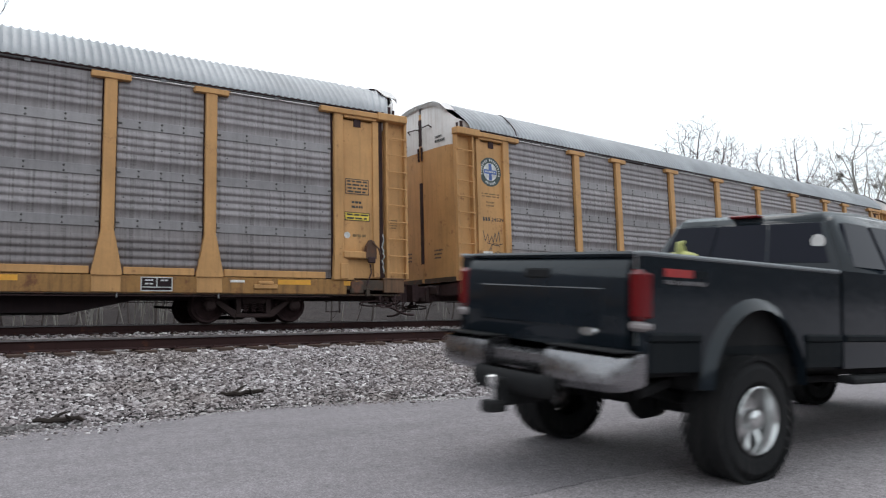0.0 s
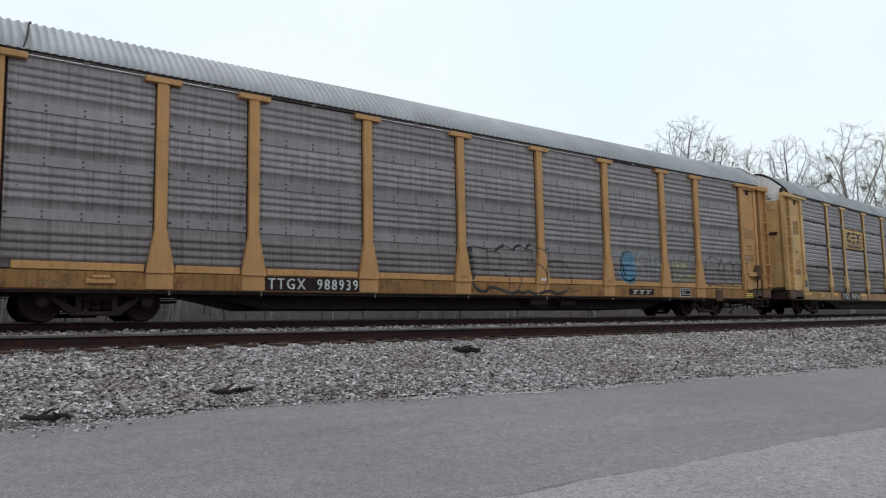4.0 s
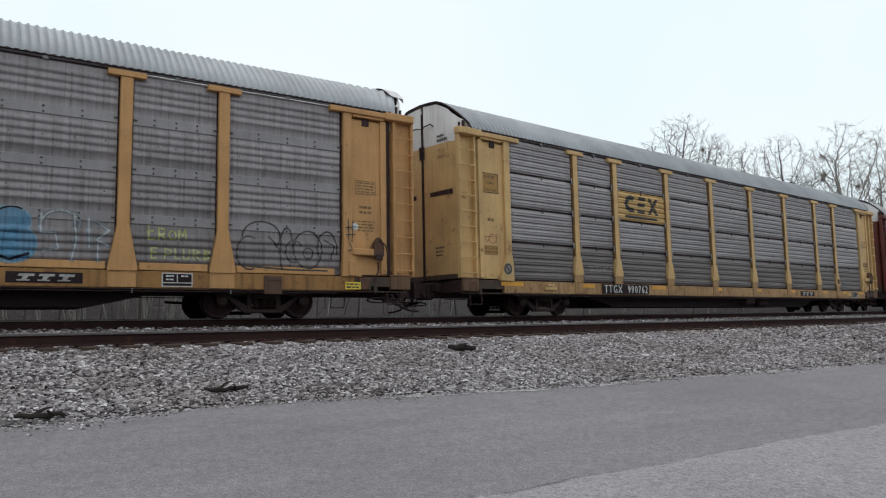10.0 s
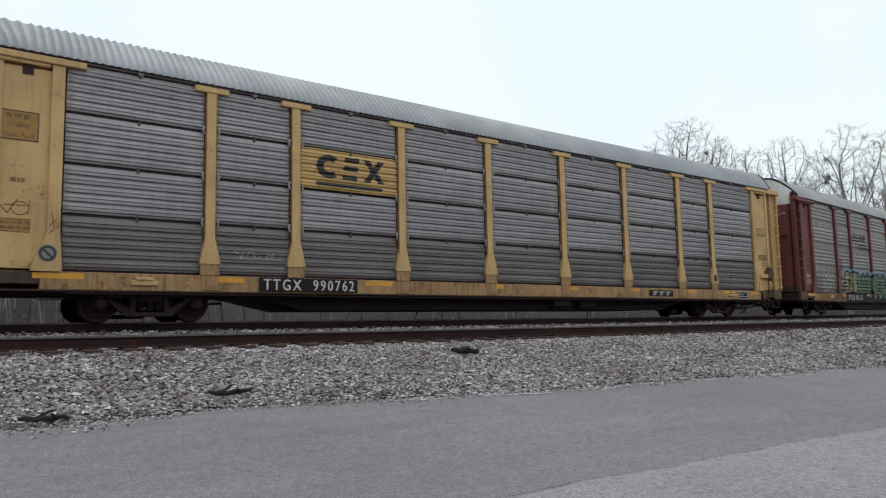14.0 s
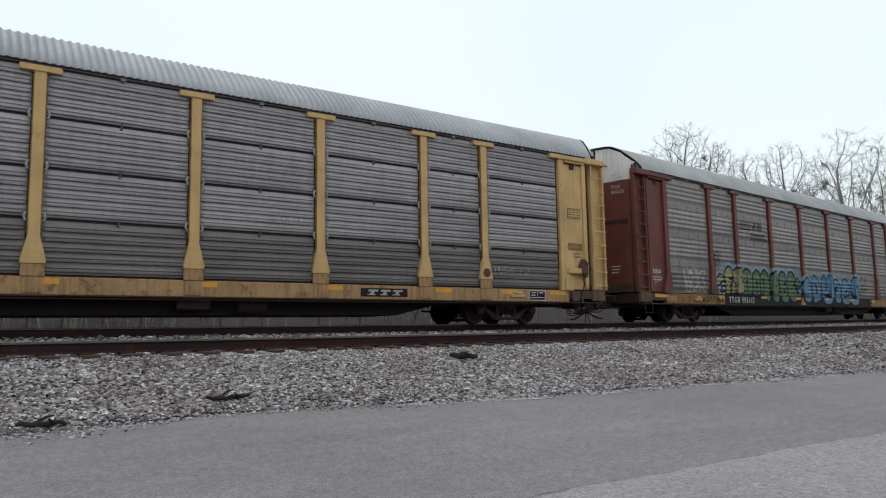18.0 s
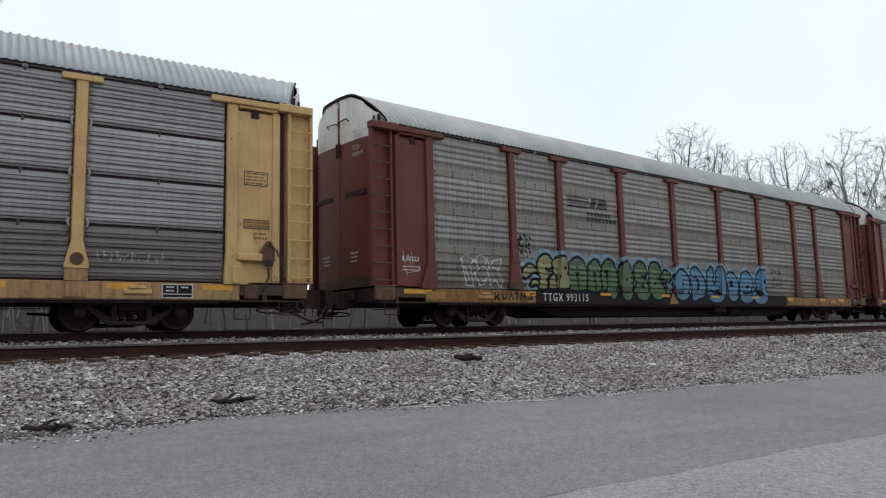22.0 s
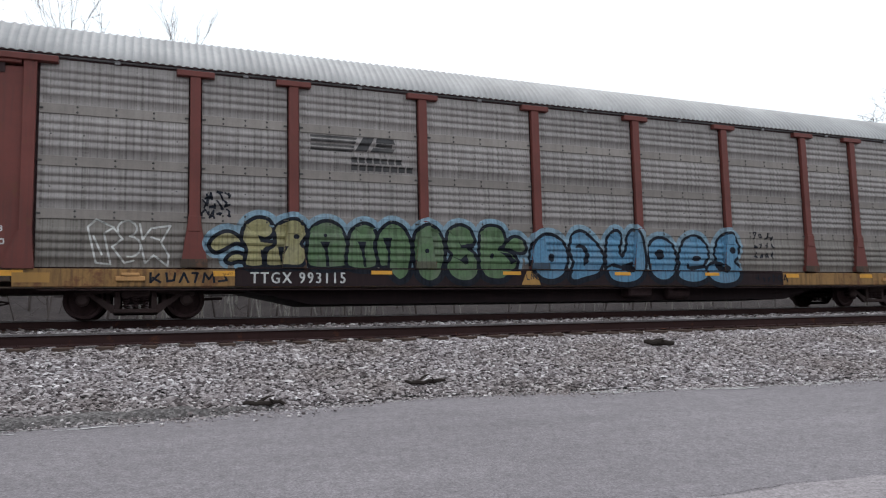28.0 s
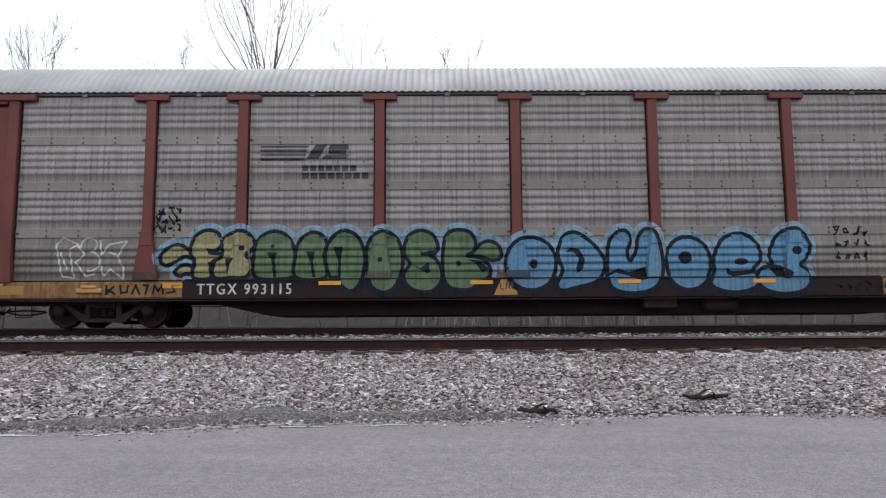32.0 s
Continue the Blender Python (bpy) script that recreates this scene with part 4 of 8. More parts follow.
        part("cut_lever", lambda: Solid().tube([(13.66, -1.42, 0.48), (13.70, -1.15, 0.40), (13.70, -0.4, 0.42), (13.85, -0.2, 0.62), (14.05, -0.1, 0.72)], 0.016, 6), DARK, car, at=turn, key="lever", smooth=50)
        for _, flip in (("near", 1), ("far", -1)):
            mirror = Matrix.Diagonal((1, flip, 1, 1))
            step = [(13.05, SIDE * flip, 0.60), (13.05, (SIDE - 0.03) * flip, 0.30), (13.45, (SIDE - 0.03) * flip, 0.30), (13.45, SIDE * flip, 0.60)]
            part("step", lambda: Solid().tube(step, 0.016, 6), DARK, car, at=turn, key=("step", flip))
        part("cushion_yoke", lambda: Solid().box(13.62, 13.84, -0.27, 0.27, 0.46, 0.90, 0.04).box(13.66, 13.78, -0.62, -0.30, 0.66, 0.90, 0.03).box(13.66, 13.78, 0.30, 0.62, 0.66, 0.90, 0.03), GREYSTEEL, car, at=turn, key="yoke")
        part("carrier_iron", lambda: Solid().box(13.86, 13.98, -0.24, 0.24, 0.50, 0.60, 0.02).tube([(13.92, -0.22, 0.55), (13.94, -0.34, 0.42), (13.92, -0.5, 0.40)], 0.03, 6), GREYSTEEL, car, at=turn, key="carrier")
        part("lift_chain", lambda: Solid().tube([(13.98, -0.14, 0.74), (14.02, -0.24, 0.46), (13.95, -0.34, 0.38), (13.80, -0.42, 0.52)], 0.014, 5), DARK, car, at=turn, key="lift_chain")
        part("grab_iron", lambda: Solid().tube([(13.64, -1.40, 0.66), (13.72, -1.40, 0.66), (13.72, -1.40, 0.36), (13.72, -0.98, 0.36), (13.72, -0.98, 0.62), (13.64, -0.98, 0.62)], 0.013, 5), DARK, car, at=turn, key="grab")
        part("end_plate", lambda: Solid().box(13.50, 13.62, -1.48, 1.48, 0.62, 0.94, 0.015), DARK, car, at=turn, key="end_plate")
    sets = []
    for x in (-10.15, 10.20):
        sets += bogie(car, x)
    return sets


def end_works(car, style, white=True):
    st = STYLES[style]
    col = st["paint"]
    for sgn, turn in ((1, Matrix.Identity(4)), (-1, TURN)):
        for flip in (1, -1):
            def leaf(lo, hi, top):
                def made():
                    s = end_leaf(lo, hi, top)
                    s.v = [(x, y * flip, z) for x, y, z in s.v]
                    return s
                return made
            zc = {"amber": 4.55, "pale": 4.62, "brown": 4.62}[style]
            door = part("end_door", leaf(0.98, zc, False), col, car, at=turn, key=("leaf", flip, zc), smooth=40)
            part("upper_door", leaf(zc + 0.004, 6.0, True), WHITE if white else col, door, "chalky white upper end-door panel" if white else "", key=("leaf_top", flip, zc), smooth=40)
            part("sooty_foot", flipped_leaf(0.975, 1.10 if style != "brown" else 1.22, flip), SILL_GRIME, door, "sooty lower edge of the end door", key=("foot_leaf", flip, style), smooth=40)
            if style != "amber":
                # dark block paints the shaded inside of the slot
                part("hand_slot", lambda: Solid().box(13.66, 13.722, -1.16 if flip > 0 else 0.30, -0.30 if flip > 0 else 1.16, 3.22, 3.34), DARK, door, key=("hand_slot", flip))
            part("latch_rod", lambda: Solid().tube([(13.74, -0.07 * flip, 4.30), (13.75, -0.07 * flip, 4.66)], 0.030, 6), DARK, door, key=("latch", flip))
            part("door_grab", lambda: Solid().tube([(13.71, -0.06 * flip, 5.17), (13.80, -0.08 * flip, 5.18), (13.80, -0.46 * flip, 5.20), (13.71, -0.48 * flip, 5.14)], 0.016, 6), GREYSTEEL, door, key=("door_grab", flip))
            part("seam_strip", lambda: Solid().box(13.69, 13.728, min(-0.05 * flip, -0.005 * flip), max(-0.05 * flip, -0.005 * flip), 1.0, 5.60), DARK if style == "pale" else col, door, key=("seam", flip))

            def flipped(make):
                def made():
                    s = make()
                    s.v = [(x, y * flip, z) for x, y, z in s.v]
                    return s
                return made
            corner = part("corner_post", flipped(ladder), col, car, at=turn @ pose(0.08 if sgn > 0 else 0.0, 0, 0), key=("corner", flip))
            for i in range(10):
                part("rung", flipped(rung), BOLT_GREY if style == "brown" else col, corner, at=pose(0, 0, 1.10 + 0.405 * i), key=("rung", flip))
            if (sgn > 0) == (flip > 0):
                part("ladder_stile", flipped(lambda: Solid().box(13.16, 13.23, SIDE - 0.045, SIDE + 0.10, 0.98, 4.80, 0.01)), col, corner, key=("slim_stile", flip))
                part("door_stop", flipped(lambda: Solid().box(12.90, 13.06, SIDE - 0.012, SIDE + 0.035, 1.0, 4.70, 0.01)), col, car, at=turn, key=("stop", flip))
            else:
                part("ladder_stile", flipped(lambda: Solid().box(13.06, 13.24, SIDE - 0.045, SIDE + 0.03, 0.98, 4.80, 0.01)), col, corner, key=("stile", flip))
            part("corner_sheet", flipped(lambda: Solid().box(13.22, 13.70, SIDE + 0.09, SIDE + 0.115, 0.98, 4.85)), col, corner, key=("csheet", flip))
            wing = part("wing_panel", flipped(lambda: Solid().box(12.10, 13.08, SIDE + 0.03, SIDE + 0.07, 0.97, 4.66, 0.01).prism(((12.12, 4.66), (13.06, 4.66), (13.06, 4.78), (12.3, 4.82), (12.12, 4.82)), SIDE + 0.16, SIDE + 0.20)), col, car, at=turn, key=("wing", flip))
            part("jamb", flipped(lambda: Solid().box(11.90, 12.12, SIDE - 0.05, SIDE + 0.06, 1.3, 4.80, 0.01).prism(((11.90, 1.62), (11.86, 1.0), (11.86, 0.93), (12.36, 0.93), (12.36, 1.0), (12.12, 1.62)), SIDE - 0.07, SIDE + 0.05)), col, wing, key=("jamb", flip))
            part("bolt_row", flipped(lambda: bolt_column(12.96)), col, wing, key=("bolts", flip))["kind"] = "stuff"
            part("header_beam", flipped(lambda: Solid().box(11.55, 13.20, SIDE - 0.10, SIDE + 0.05, 4.765, 4.885, 0.012).box(13.0, 13.79, SIDE - 0.13, SIDE + 0.11, 4.74, 4.915, 0.014).box(12.15, 13.0, SIDE - 0.05, SIDE + 0.10, 4.70, 4.77, 0.01)), col, car, at=turn, key=("header", flip))
            # dark block laid on the panel paints the shade beneath the header beam
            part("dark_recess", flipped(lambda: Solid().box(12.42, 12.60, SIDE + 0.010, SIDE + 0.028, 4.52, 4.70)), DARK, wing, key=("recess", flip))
            part("roof_bracket", flipped(lambda: Solid().box(13.40, 13.46, SIDE + 0.10, SIDE + 0.16, 4.90, 5.16).box(13.54, 13.58, SIDE + 0.12, SIDE + 0.17, 4.90, 5.10)), DARK, car, at=turn, key=("bracket", flip))


def bolt_column(x):
    s = Solid()
    for i in range(9):
        s.lathe(((0.0, 0.02), (-0.012, 0.018)), (x, SIDE + 0.03, 1.25 + 0.4 * i), "y", 6)
    return s


def brake_gear(car, style):
    """Hand brake on the side near the right end: bracket plate, sprung box, chain and hand wheel."""
    st = STYLES[style]
    gear = part("hand_brake", lambda: Solid().box(12.10, 12.66, SIDE - 0.12, SIDE + 0.04, 1.42, 1.58, 0.02).box(12.02, 12.2, SIDE - 0.10, SIDE + 0.0, 0.95, 1.30, 0.01), st["paint"], car, key="brake_bracket")
    part("brake_box", lambda: Solid().prism(((12.64, 1.42), (12.92, 1.42), (12.92, 1.66), (12.86, 1.82), (12.78, 1.86), (12.68, 1.72)), SIDE - 0.12, SIDE + 0.02), RUSTY, gear, "rusty sprung brake housing", key="brake_box")
    part("brake_lever", lambda: Solid().tube([(12.80, SIDE - 0.14, 1.80), (12.95, SIDE - 0.16, 1.66), (13.0, SIDE - 0.14, 1.52)], 0.018, 6), RUSTY, gear, key="brake_lever", smooth=50)
    part("brake_pawl", lambda: Solid().box(12.70, 12.88, SIDE - 0.15, SIDE - 0.08, 1.32, 1.46, 0.02), DARK, gear, key="brake_pawl")
    # dark strip set in the slit beside the ladder paints its shade
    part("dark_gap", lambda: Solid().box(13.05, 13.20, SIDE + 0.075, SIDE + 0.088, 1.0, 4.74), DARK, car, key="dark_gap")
    part("chain", lambda: Solid().tube([(12.80, SIDE - 0.03, 1.3), (12.82, SIDE - 0.03, 1.1), (12.7, SIDE - 0.03, 0.8)], 0.018, 6), DARK, gear, key="brake_chain")


def placard(car, name, x0, x1, z0, z1, face, lines, ink, y=SIDE + 0.026, frame_ink=None, at=None):
    """A small sign plate with rows of unreadable print as bars."""
    p = part(name, Solid().box(x0, x1, y - 0.006, y, z0, z1), face, car, at=at)
    s = Solid()
    h = (z1 - z0) / (lines * 2 + 1)
    for i in range(lines):
        z = z1 - h * (2 * i + 2)
        x = x0 + 0.08 * (x1 - x0)
        while x < x1 - 0.12 * (x1 - x0):
            w = random.uniform(0.12, 0.3) * (x1 - x0)
            s.box(x, min(x + w, x1 - 0.06 * (x1 - x0)), y - 0.0085, y - 0.0055, z, z + h)
            x += w + 0.05 * (x1 - x0)
    if s.v:
        part("print", s, ink, p)["kind"] = "stuff"
    if frame_ink:
        t = 0.018
        part("border", Solid().box(x0, x1, y - 0.009, y - 0.005, z0, z0 + t).box(x0, x1, y - 0.009, y - 0.005, z1 - t, z1).box(x0, x0 + t, y - 0.009, y - 0.005, z0, z1).box(x1 - t, x1, y - 0.009, y - 0.005, z0, z1), frame_ink, p)
    return p


def print_rows(parent, x0, x1, z0, z1, lines, ink, y=SIDE + 0.026):
    s = Solid()
    h = (z1 - z0) / (lines * 2 - 1)
    for i in range(lines):
        z, x = z1 - h * (2 * i + 1), x0
        while x < x1 - 0.02:
            w = random.uniform(0.15, 0.35) * (x1 - x0)
            s.box(x, min(x + w, x1), y - 0.0045, y - 0.001, z, z + h)
            x += w + 0.06 * (x1 - x0)
    part("stencil", s, ink, parent)["kind"] = "stuff"


def tape(car, spots, material=ORANGE):
    for x, w in spots:
        part("reflector", lambda: Solid().box(-0.5, 0.5, SIDE - 0.0245, SIDE - 0.019, 0.80, 0.905), material, car, "orange reflective tape", at=pose(x, 0, 0) @ Matrix.Diagonal((w, 1, 1, 1)), key="tape")


def autorack(name, style, label, white=True, sill_paint=None, group="car carriers of the freight train"):
    st = STYLES[style]
    car = thing(name, label, "rail car", group=group)
    sets = under_frame(car, style, sill_paint or {"amber": SILL_AMBER, "pale": SILL_PALE}.get(style, BROWN))
    bays = [-EDGE] + list(POSTS) + [EDGE]
    for _, turn in FACES:
        for x in POSTS:
            p = part("post", lambda: post(style), st["paint"], car, at=turn @ pose(x, 0, 0), key=("post", style))
            if style == "brown":
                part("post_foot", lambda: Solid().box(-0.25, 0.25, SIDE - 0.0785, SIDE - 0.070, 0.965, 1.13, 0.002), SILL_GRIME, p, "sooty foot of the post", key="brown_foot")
            if style == "pale":
                part("post_foot", lambda: Solid().box(-0.20, 0.20, SIDE - 0.060, SIDE - 0.012, 0.93, 1.17, 0.01).box(-0.17, 0.17, SIDE - 0.045, SIDE - 0.015, 0.63, 0.93, 0.01), SILL_PALE, p, "grimy foot bracket", key="pale_foot")
                for f in (-1, 1):
                    part("rusty_edge", lambda: Solid().box(-0.010, 0.010, SIDE - 0.048, SIDE + 0.03, 1.72, 4.76), SILL_STAINED, p, "rust-stained edge of the post", at=pose(f * 0.106, 0, 0), key="rusty_edge")
            if st["slot"]:
                for lo, hi in ROWS[5][1:]:
                    for dx in (-0.15, 0.15):
                        part("clip", clip, ROOF_PALE, p, at=pose(math.copysign(0.11, dx), 0, lo - 0.015) @ Matrix.Diagonal((math.copysign(1.5, dx), 1, 1.5, 1)), key="clip")
        for i, (a, b) in enumerate(zip(bays, bays[1:])):
            w = b - a - st["post"] - 0.055
            x = (a + b) / 2
            w, kind = (round(w, 2), i)
            for z0, z1 in ROWS[st["rows"]]:
                p = part("side_sheet", lambda: sheet_panel(w, z0, z1, st["slot"]), st["low"] if z0 < 1 else st["sheet"], car, "lowest sheet darkened with road grime and painted-in shade" if z0 < 1 else "", at=turn @ pose(x, 0, 0), key=("panel", w, z0, z1, st["slot"]), smooth=28 if st["slot"] else 50)
                if not st["slot"] and z1 < 4.7:
                    part("belt_strip", lambda: belt(w, z1), st["belt"], p, "smooth bolted sheet strip", key=("belt", w, z1))
                    part("bolts", lambda: bolts(w, z1), BOLT_GREY, p, key=("bolts", w, z1))["kind"] = "stuff"
                if st["slot"]:
                    part("catch", slot_fitting, BOLT_GREY, p, at=pose(0.0, 0, z1), key="catch")
        part("eave_rail", lambda: Solid().box(-13.2, 13.2, SIDE + 0.0, SIDE + 0.06, 4.905, 4.985, 0.006), FASCIA, car, at=turn, key="eave")
        # dark strip paints the shade in the openings under the roof ribs
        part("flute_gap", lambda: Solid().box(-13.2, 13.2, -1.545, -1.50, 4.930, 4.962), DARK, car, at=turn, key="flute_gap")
        # dark strip fills the eave gap with painted shade
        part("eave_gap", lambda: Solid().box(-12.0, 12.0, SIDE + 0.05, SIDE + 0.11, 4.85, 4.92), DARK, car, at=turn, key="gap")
        # dark sheet behind the panels gives slots and gaps their shade
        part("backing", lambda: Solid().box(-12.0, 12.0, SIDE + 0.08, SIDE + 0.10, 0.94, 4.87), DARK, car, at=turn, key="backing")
        s_clips = [(x0 + x1) / 2 for x0, x1 in zip(bays, bays[1:])]
        for x in s_clips:
            part("eave_clip", lambda: Solid().box(-0.05, 0.05, SIDE - 0.02, SIDE + 0.01, 4.865, 4.95), FASCIA, car, at=turn @ pose(x, 0, 0), key="eave_clip")
        if style == "amber":
            for i, (a, b) in enumerate(zip(bays, bays[1:])):
                w = round(b - a - 0.60, 2)
                part("rub_rail", lambda: Solid().box(-w / 2, w / 2, SIDE - 0.030, SIDE + 0.03, 0.948, 1.095, 0.010), st["paint"], car, at=turn @ pose((a + b) / 2, 0, 0), key=("rub", w))
                # white strip paints the bright line of light along the sheet's top edge
                if i not in (2, 6):
                    part("top_lip", lambda: Solid().box(-w / 2 - 0.18, w / 2 + 0.1, SIDE - 0.012, SIDE + 0.04, 4.858, 4.884, 0.004), WHITE, car, "white strip with the light along the top sheet painted in", at=turn @ pose((a + b) / 2, 0, 0), key=("lip", w))
    deep = 0.026 if style == "brown" else 0.036
    roof = part("roof", lambda: roof_sheet(deep), st["roof"], car, "corrugated galvanised roof", key=("roof", deep), smooth=70)
    for turn in (Matrix.Identity(4), TURN) if style != "amber" else ():
        part("roof_rim", roof_rim, DARK, roof, at=turn, key="rim", smooth=50)
    end_works(car, style, white)
    return car, sets


TRAIN = []                     # car, wheelsets, place along the train
for name, style, text, at, kw in (
        ("autorack_car", "amber", "orange-yellow covered car carrier with sooty grey screen sides", -4.38, {}),
        ("autorack_car", "amber", "orange-yellow car carrier with round blue emblem and scrawled graffiti", 24.55, {}),
        ("autorack_car", "pale", "pale yellow car carrier with slotted grey sides and yellow sign", 53.40, {}),
        ("autorack_car", "brown", "oxide-brown covered car carrier with green and blue bubble graffiti", 82.35, dict(sill_paint=SILL_STAINED)),
        ("autorack_car", "brown", "oxide-brown covered car carrier with grey screen sides", 111.25, {}),
        ("autorack_car", "brown", "oxide-brown covered car carrier at the far end of the train", 140.15, {})):
    car, sets = autorack(name, style, text, **kw)
    TRAIN.append((car, sets, at))


# ---- paint, signs and graffiti on the cars ----
def spray(name, base, thin=0.32):
    m, n, l, b = tree_of(name)
    fine = noise_node(n, l, 14, 5, 0.65)
    lines = noise_node(n, l, 7.0, 2, 0.5, (2.6, 0.01, 0.12))
    c = ramp(n, l, fine, ((0.3, tuple(v * 0.72 for v in base)), (0.7, tuple(min(1, v * 1.15) for v in base))))
    c = blend(n, l, "MULTIPLY", 0.55, c, ramp(n, l, lines, ((0.50, grey(1.0)), (0.62, grey(0.40)))))
    cloudy = noise_node(n, l, 2.3, 3, 0.6)
    c = blend(n, l, "MIX", ramp(n, l, cloudy, ((0.45, grey(0)), (0.75, grey(thin)))), c, (0.25, 0.23, 0.21))
    l.new(c, b.inputs["Base Color"])
    b.inputs["Roughness"].default_value = 0.65
    return m


SPRAY_GREEN, SPRAY_OLIVE = spray("green_spray_paint", (0.085, 0.155, 0.068)), spray("olive_yellow_spray_paint", (0.30, 0.27, 0.125))
SPRAY_BLUE, SPRAY_HALO = spray("sky_blue_spray_paint", (0.088, 0.232, 0.375), 0.22), spray("pale_blue_spray_paint", (0.20, 0.325, 0.42))
SPRAY_INK, SPRAY_WHITE = spray("blue_black_spray_paint", (0.016, 0.019, 0.028), 0.04), spray("white_spray_paint", (0.52, 0.52, 0.50))
SPRAY_GREY, SPRAY_RED = spray("thin_black_spray_paint", (0.035, 0.033, 0.035)), spray("dull_red_spray_paint", (0.30, 0.07, 0.05))
dull(SPRAY_INK, 0.10)
SPRAY_DEEP, SPRAY_MOSS = spray("soot_stained_blue_spray_paint", (0.022, 0.050, 0.085), 0.1), spray("soot_stained_olive_spray_paint", (0.070, 0.072, 0.040), 0.1)
SPRAY_DUST = spray("thin_blue_spray_dust", (0.205, 0.235, 0.270), 0.4)
SPRAY_LIME = spray("lime_yellow_spray_paint", (0.42, 0.44, 0.16))
SIGN_YELLOW = paint("sign_yellow_paint", (0.60, 0.39, 0.155), (0.25, 0.16, 0.06), 0.3, 0.5, streak=0.25)
SIGN_AMBER = paint("stencil_board_amber", (0.40, 0.21, 0.05), (0.2, 0.11, 0.03), 0.4, 0.6)
LABEL_YELLOW = plain("bright_yellow_label", (0.72, 0.52, 0.05), 0.5, 0, 0.15)
EMBLEM_BLUE, EMBLEM_INK = plain("emblem_blue", (0.055, 0.11, 0.34), 0.5), plain("emblem_dark_ring", (0.034, 0.052, 0.050), 0.5)


def front_of(style, x, z, sill=SIDE - 0.020):
    """Depth of the side's front surface at a place."""
    st = STYLES[style]
    z0, z1, w = st["foot"]
    for p in POSTS:
        d = abs(x - p)
        if style == "brown" and d < st["post"] / 2 + 0.02 and z1 - 0.35 < z < z1 - 0.05:
            return SIDE - 0.091
        if d < st["post"] / 2 and z > z1 - 0.05 or (z0 < z <= z1 and d < st["post"] / 2 + (w - st["post"]) / 2 * (z1 - z) / (z1 - z0)):
            return SIDE - (0.055 if z > z1 else 0.077)
    if style == "amber" and 0.61 < z < 0.93 and any(abs(x - p) < 0.26 for p in POSTS):
        return SIDE - 0.041
    if style == "amber" and 0.948 < z < 1.095 and all(abs(x - p) > 0.30 for p in POSTS):
        return SIDE - 0.031
    if z < 0.97:
        return sill
    for lo, hi in ROWS[st["rows"]]:
        if lo <= z <= hi:
            prof = wave_profile(lo, hi, st["slot"])
            for (a, p), (b, q) in zip(prof, prof[1:]):
                if a <= z <= b:
                    return min(SIDE + 0.045 - (p + (q - p) * (z - a) / max(1e-6, b - a)), SIDE + 0.022 if not st["slot"] and hi < 4.7 and z > hi - BELT else 9)
    return SIDE + 0.012


def draped(name, polys, material, parent, style, lift=0.003, sill=SIDE - 0.020, label=""):
    """Flat shapes laid on the ridged side, its posts and its sill."""
    st = STYLES[style]
    bm = bmesh.new()
    for poly in polys:
        bm.faces.new([bm.verts.new((x, 0, z)) for x, z in poly])
    bmesh.ops.remove_doubles(bm, verts=bm.verts[:], dist=0.0008)
    bmesh.ops.triangulate(bm, faces=bm.faces[:])
    zs = [v.co.z for v in bm.verts]
    xs = [v.co.x for v in bm.verts]
    cuts = {0.97, 0.955, 0.948, 1.095, st["foot"][0], st["foot"][1] - 0.05, st["foot"][1] - 0.35, 2.05 - BELT, 3.035 - BELT, 4.02 - BELT}
    for lo, hi in ROWS[st["rows"]]:
        cuts |= {round(z, 4) for z, _ in wave_profile(lo, hi, st["slot"])}
    for c in cuts:
        if min(zs) < c < max(zs):
            bmesh.ops.bisect_plane(bm, geom=bm.verts[:] + bm.edges[:] + bm.faces[:], plane_co=(0, 0, c), plane_no=(0, 0, 1))
    h = st["post"] / 2
    for p in POSTS:
        for c in (p - 0.26, p - h - 0.02, p - h, p + h, p + h + 0.02, p + 0.26):
            if min(xs) < c < max(xs):
                bmesh.ops.bisect_plane(bm, geom=bm.verts[:] + bm.edges[:] + bm.faces[:], plane_co=(c, 0, 0), plane_no=(1, 0, 0))
    z0, z1, w = st["foot"]
    if min(zs) < z1:
        for p in POSTS:
            for q in (-1, 1):
                if min(xs) < p + q * w / 2 < max(xs) or min(xs) < p < max(xs):
                    near = [g for g in bm.faces if all(p - w / 2 - 0.6 < u.co.x < p + w / 2 + 0.6 and u.co.z < z1 + 0.4 for u in g.verts)]
                    if near:
                        for off in (0.0, 0.02):
                            near = [g for g in bm.faces if all(p - w / 2 - 0.6 < u.co.x < p + w / 2 + 0.6 and u.co.z < z1 + 0.4 for u in g.verts)]
                            geom = list({u for g in near for u in g.verts}) + list({e for g in near for e in g.edges}) + near
                            bmesh.ops.bisect_plane(bm, geom=geom, plane_co=(p + q * (h + off), 0, z1), plane_no=(z1 - z0, 0, q * (w / 2 - h)))
    depth = {}
    for f in bm.faces:
        m = f.calc_center_median()
        for v in f.verts:
            y = front_of(style, v.co.x + (m.x - v.co.x) * 0.04, v.co.z + (m.z - v.co.z) * 0.04, sill) - lift
            depth[v] = min(y, depth.get(v, y))
    bm.verts.index_update()
    s = Solid()
    s.add([(v.co.x, depth.get(v, SIDE), v.co.z) for v in bm.verts], [tuple(v.index for v in f.verts) for f in bm.faces])
    bm.free()
    me = s.mesh(name, material, recalc=False)
    ob = new(name, me)
    ob.parent = parent
    if label:
        ob["label"] = label
    return ob


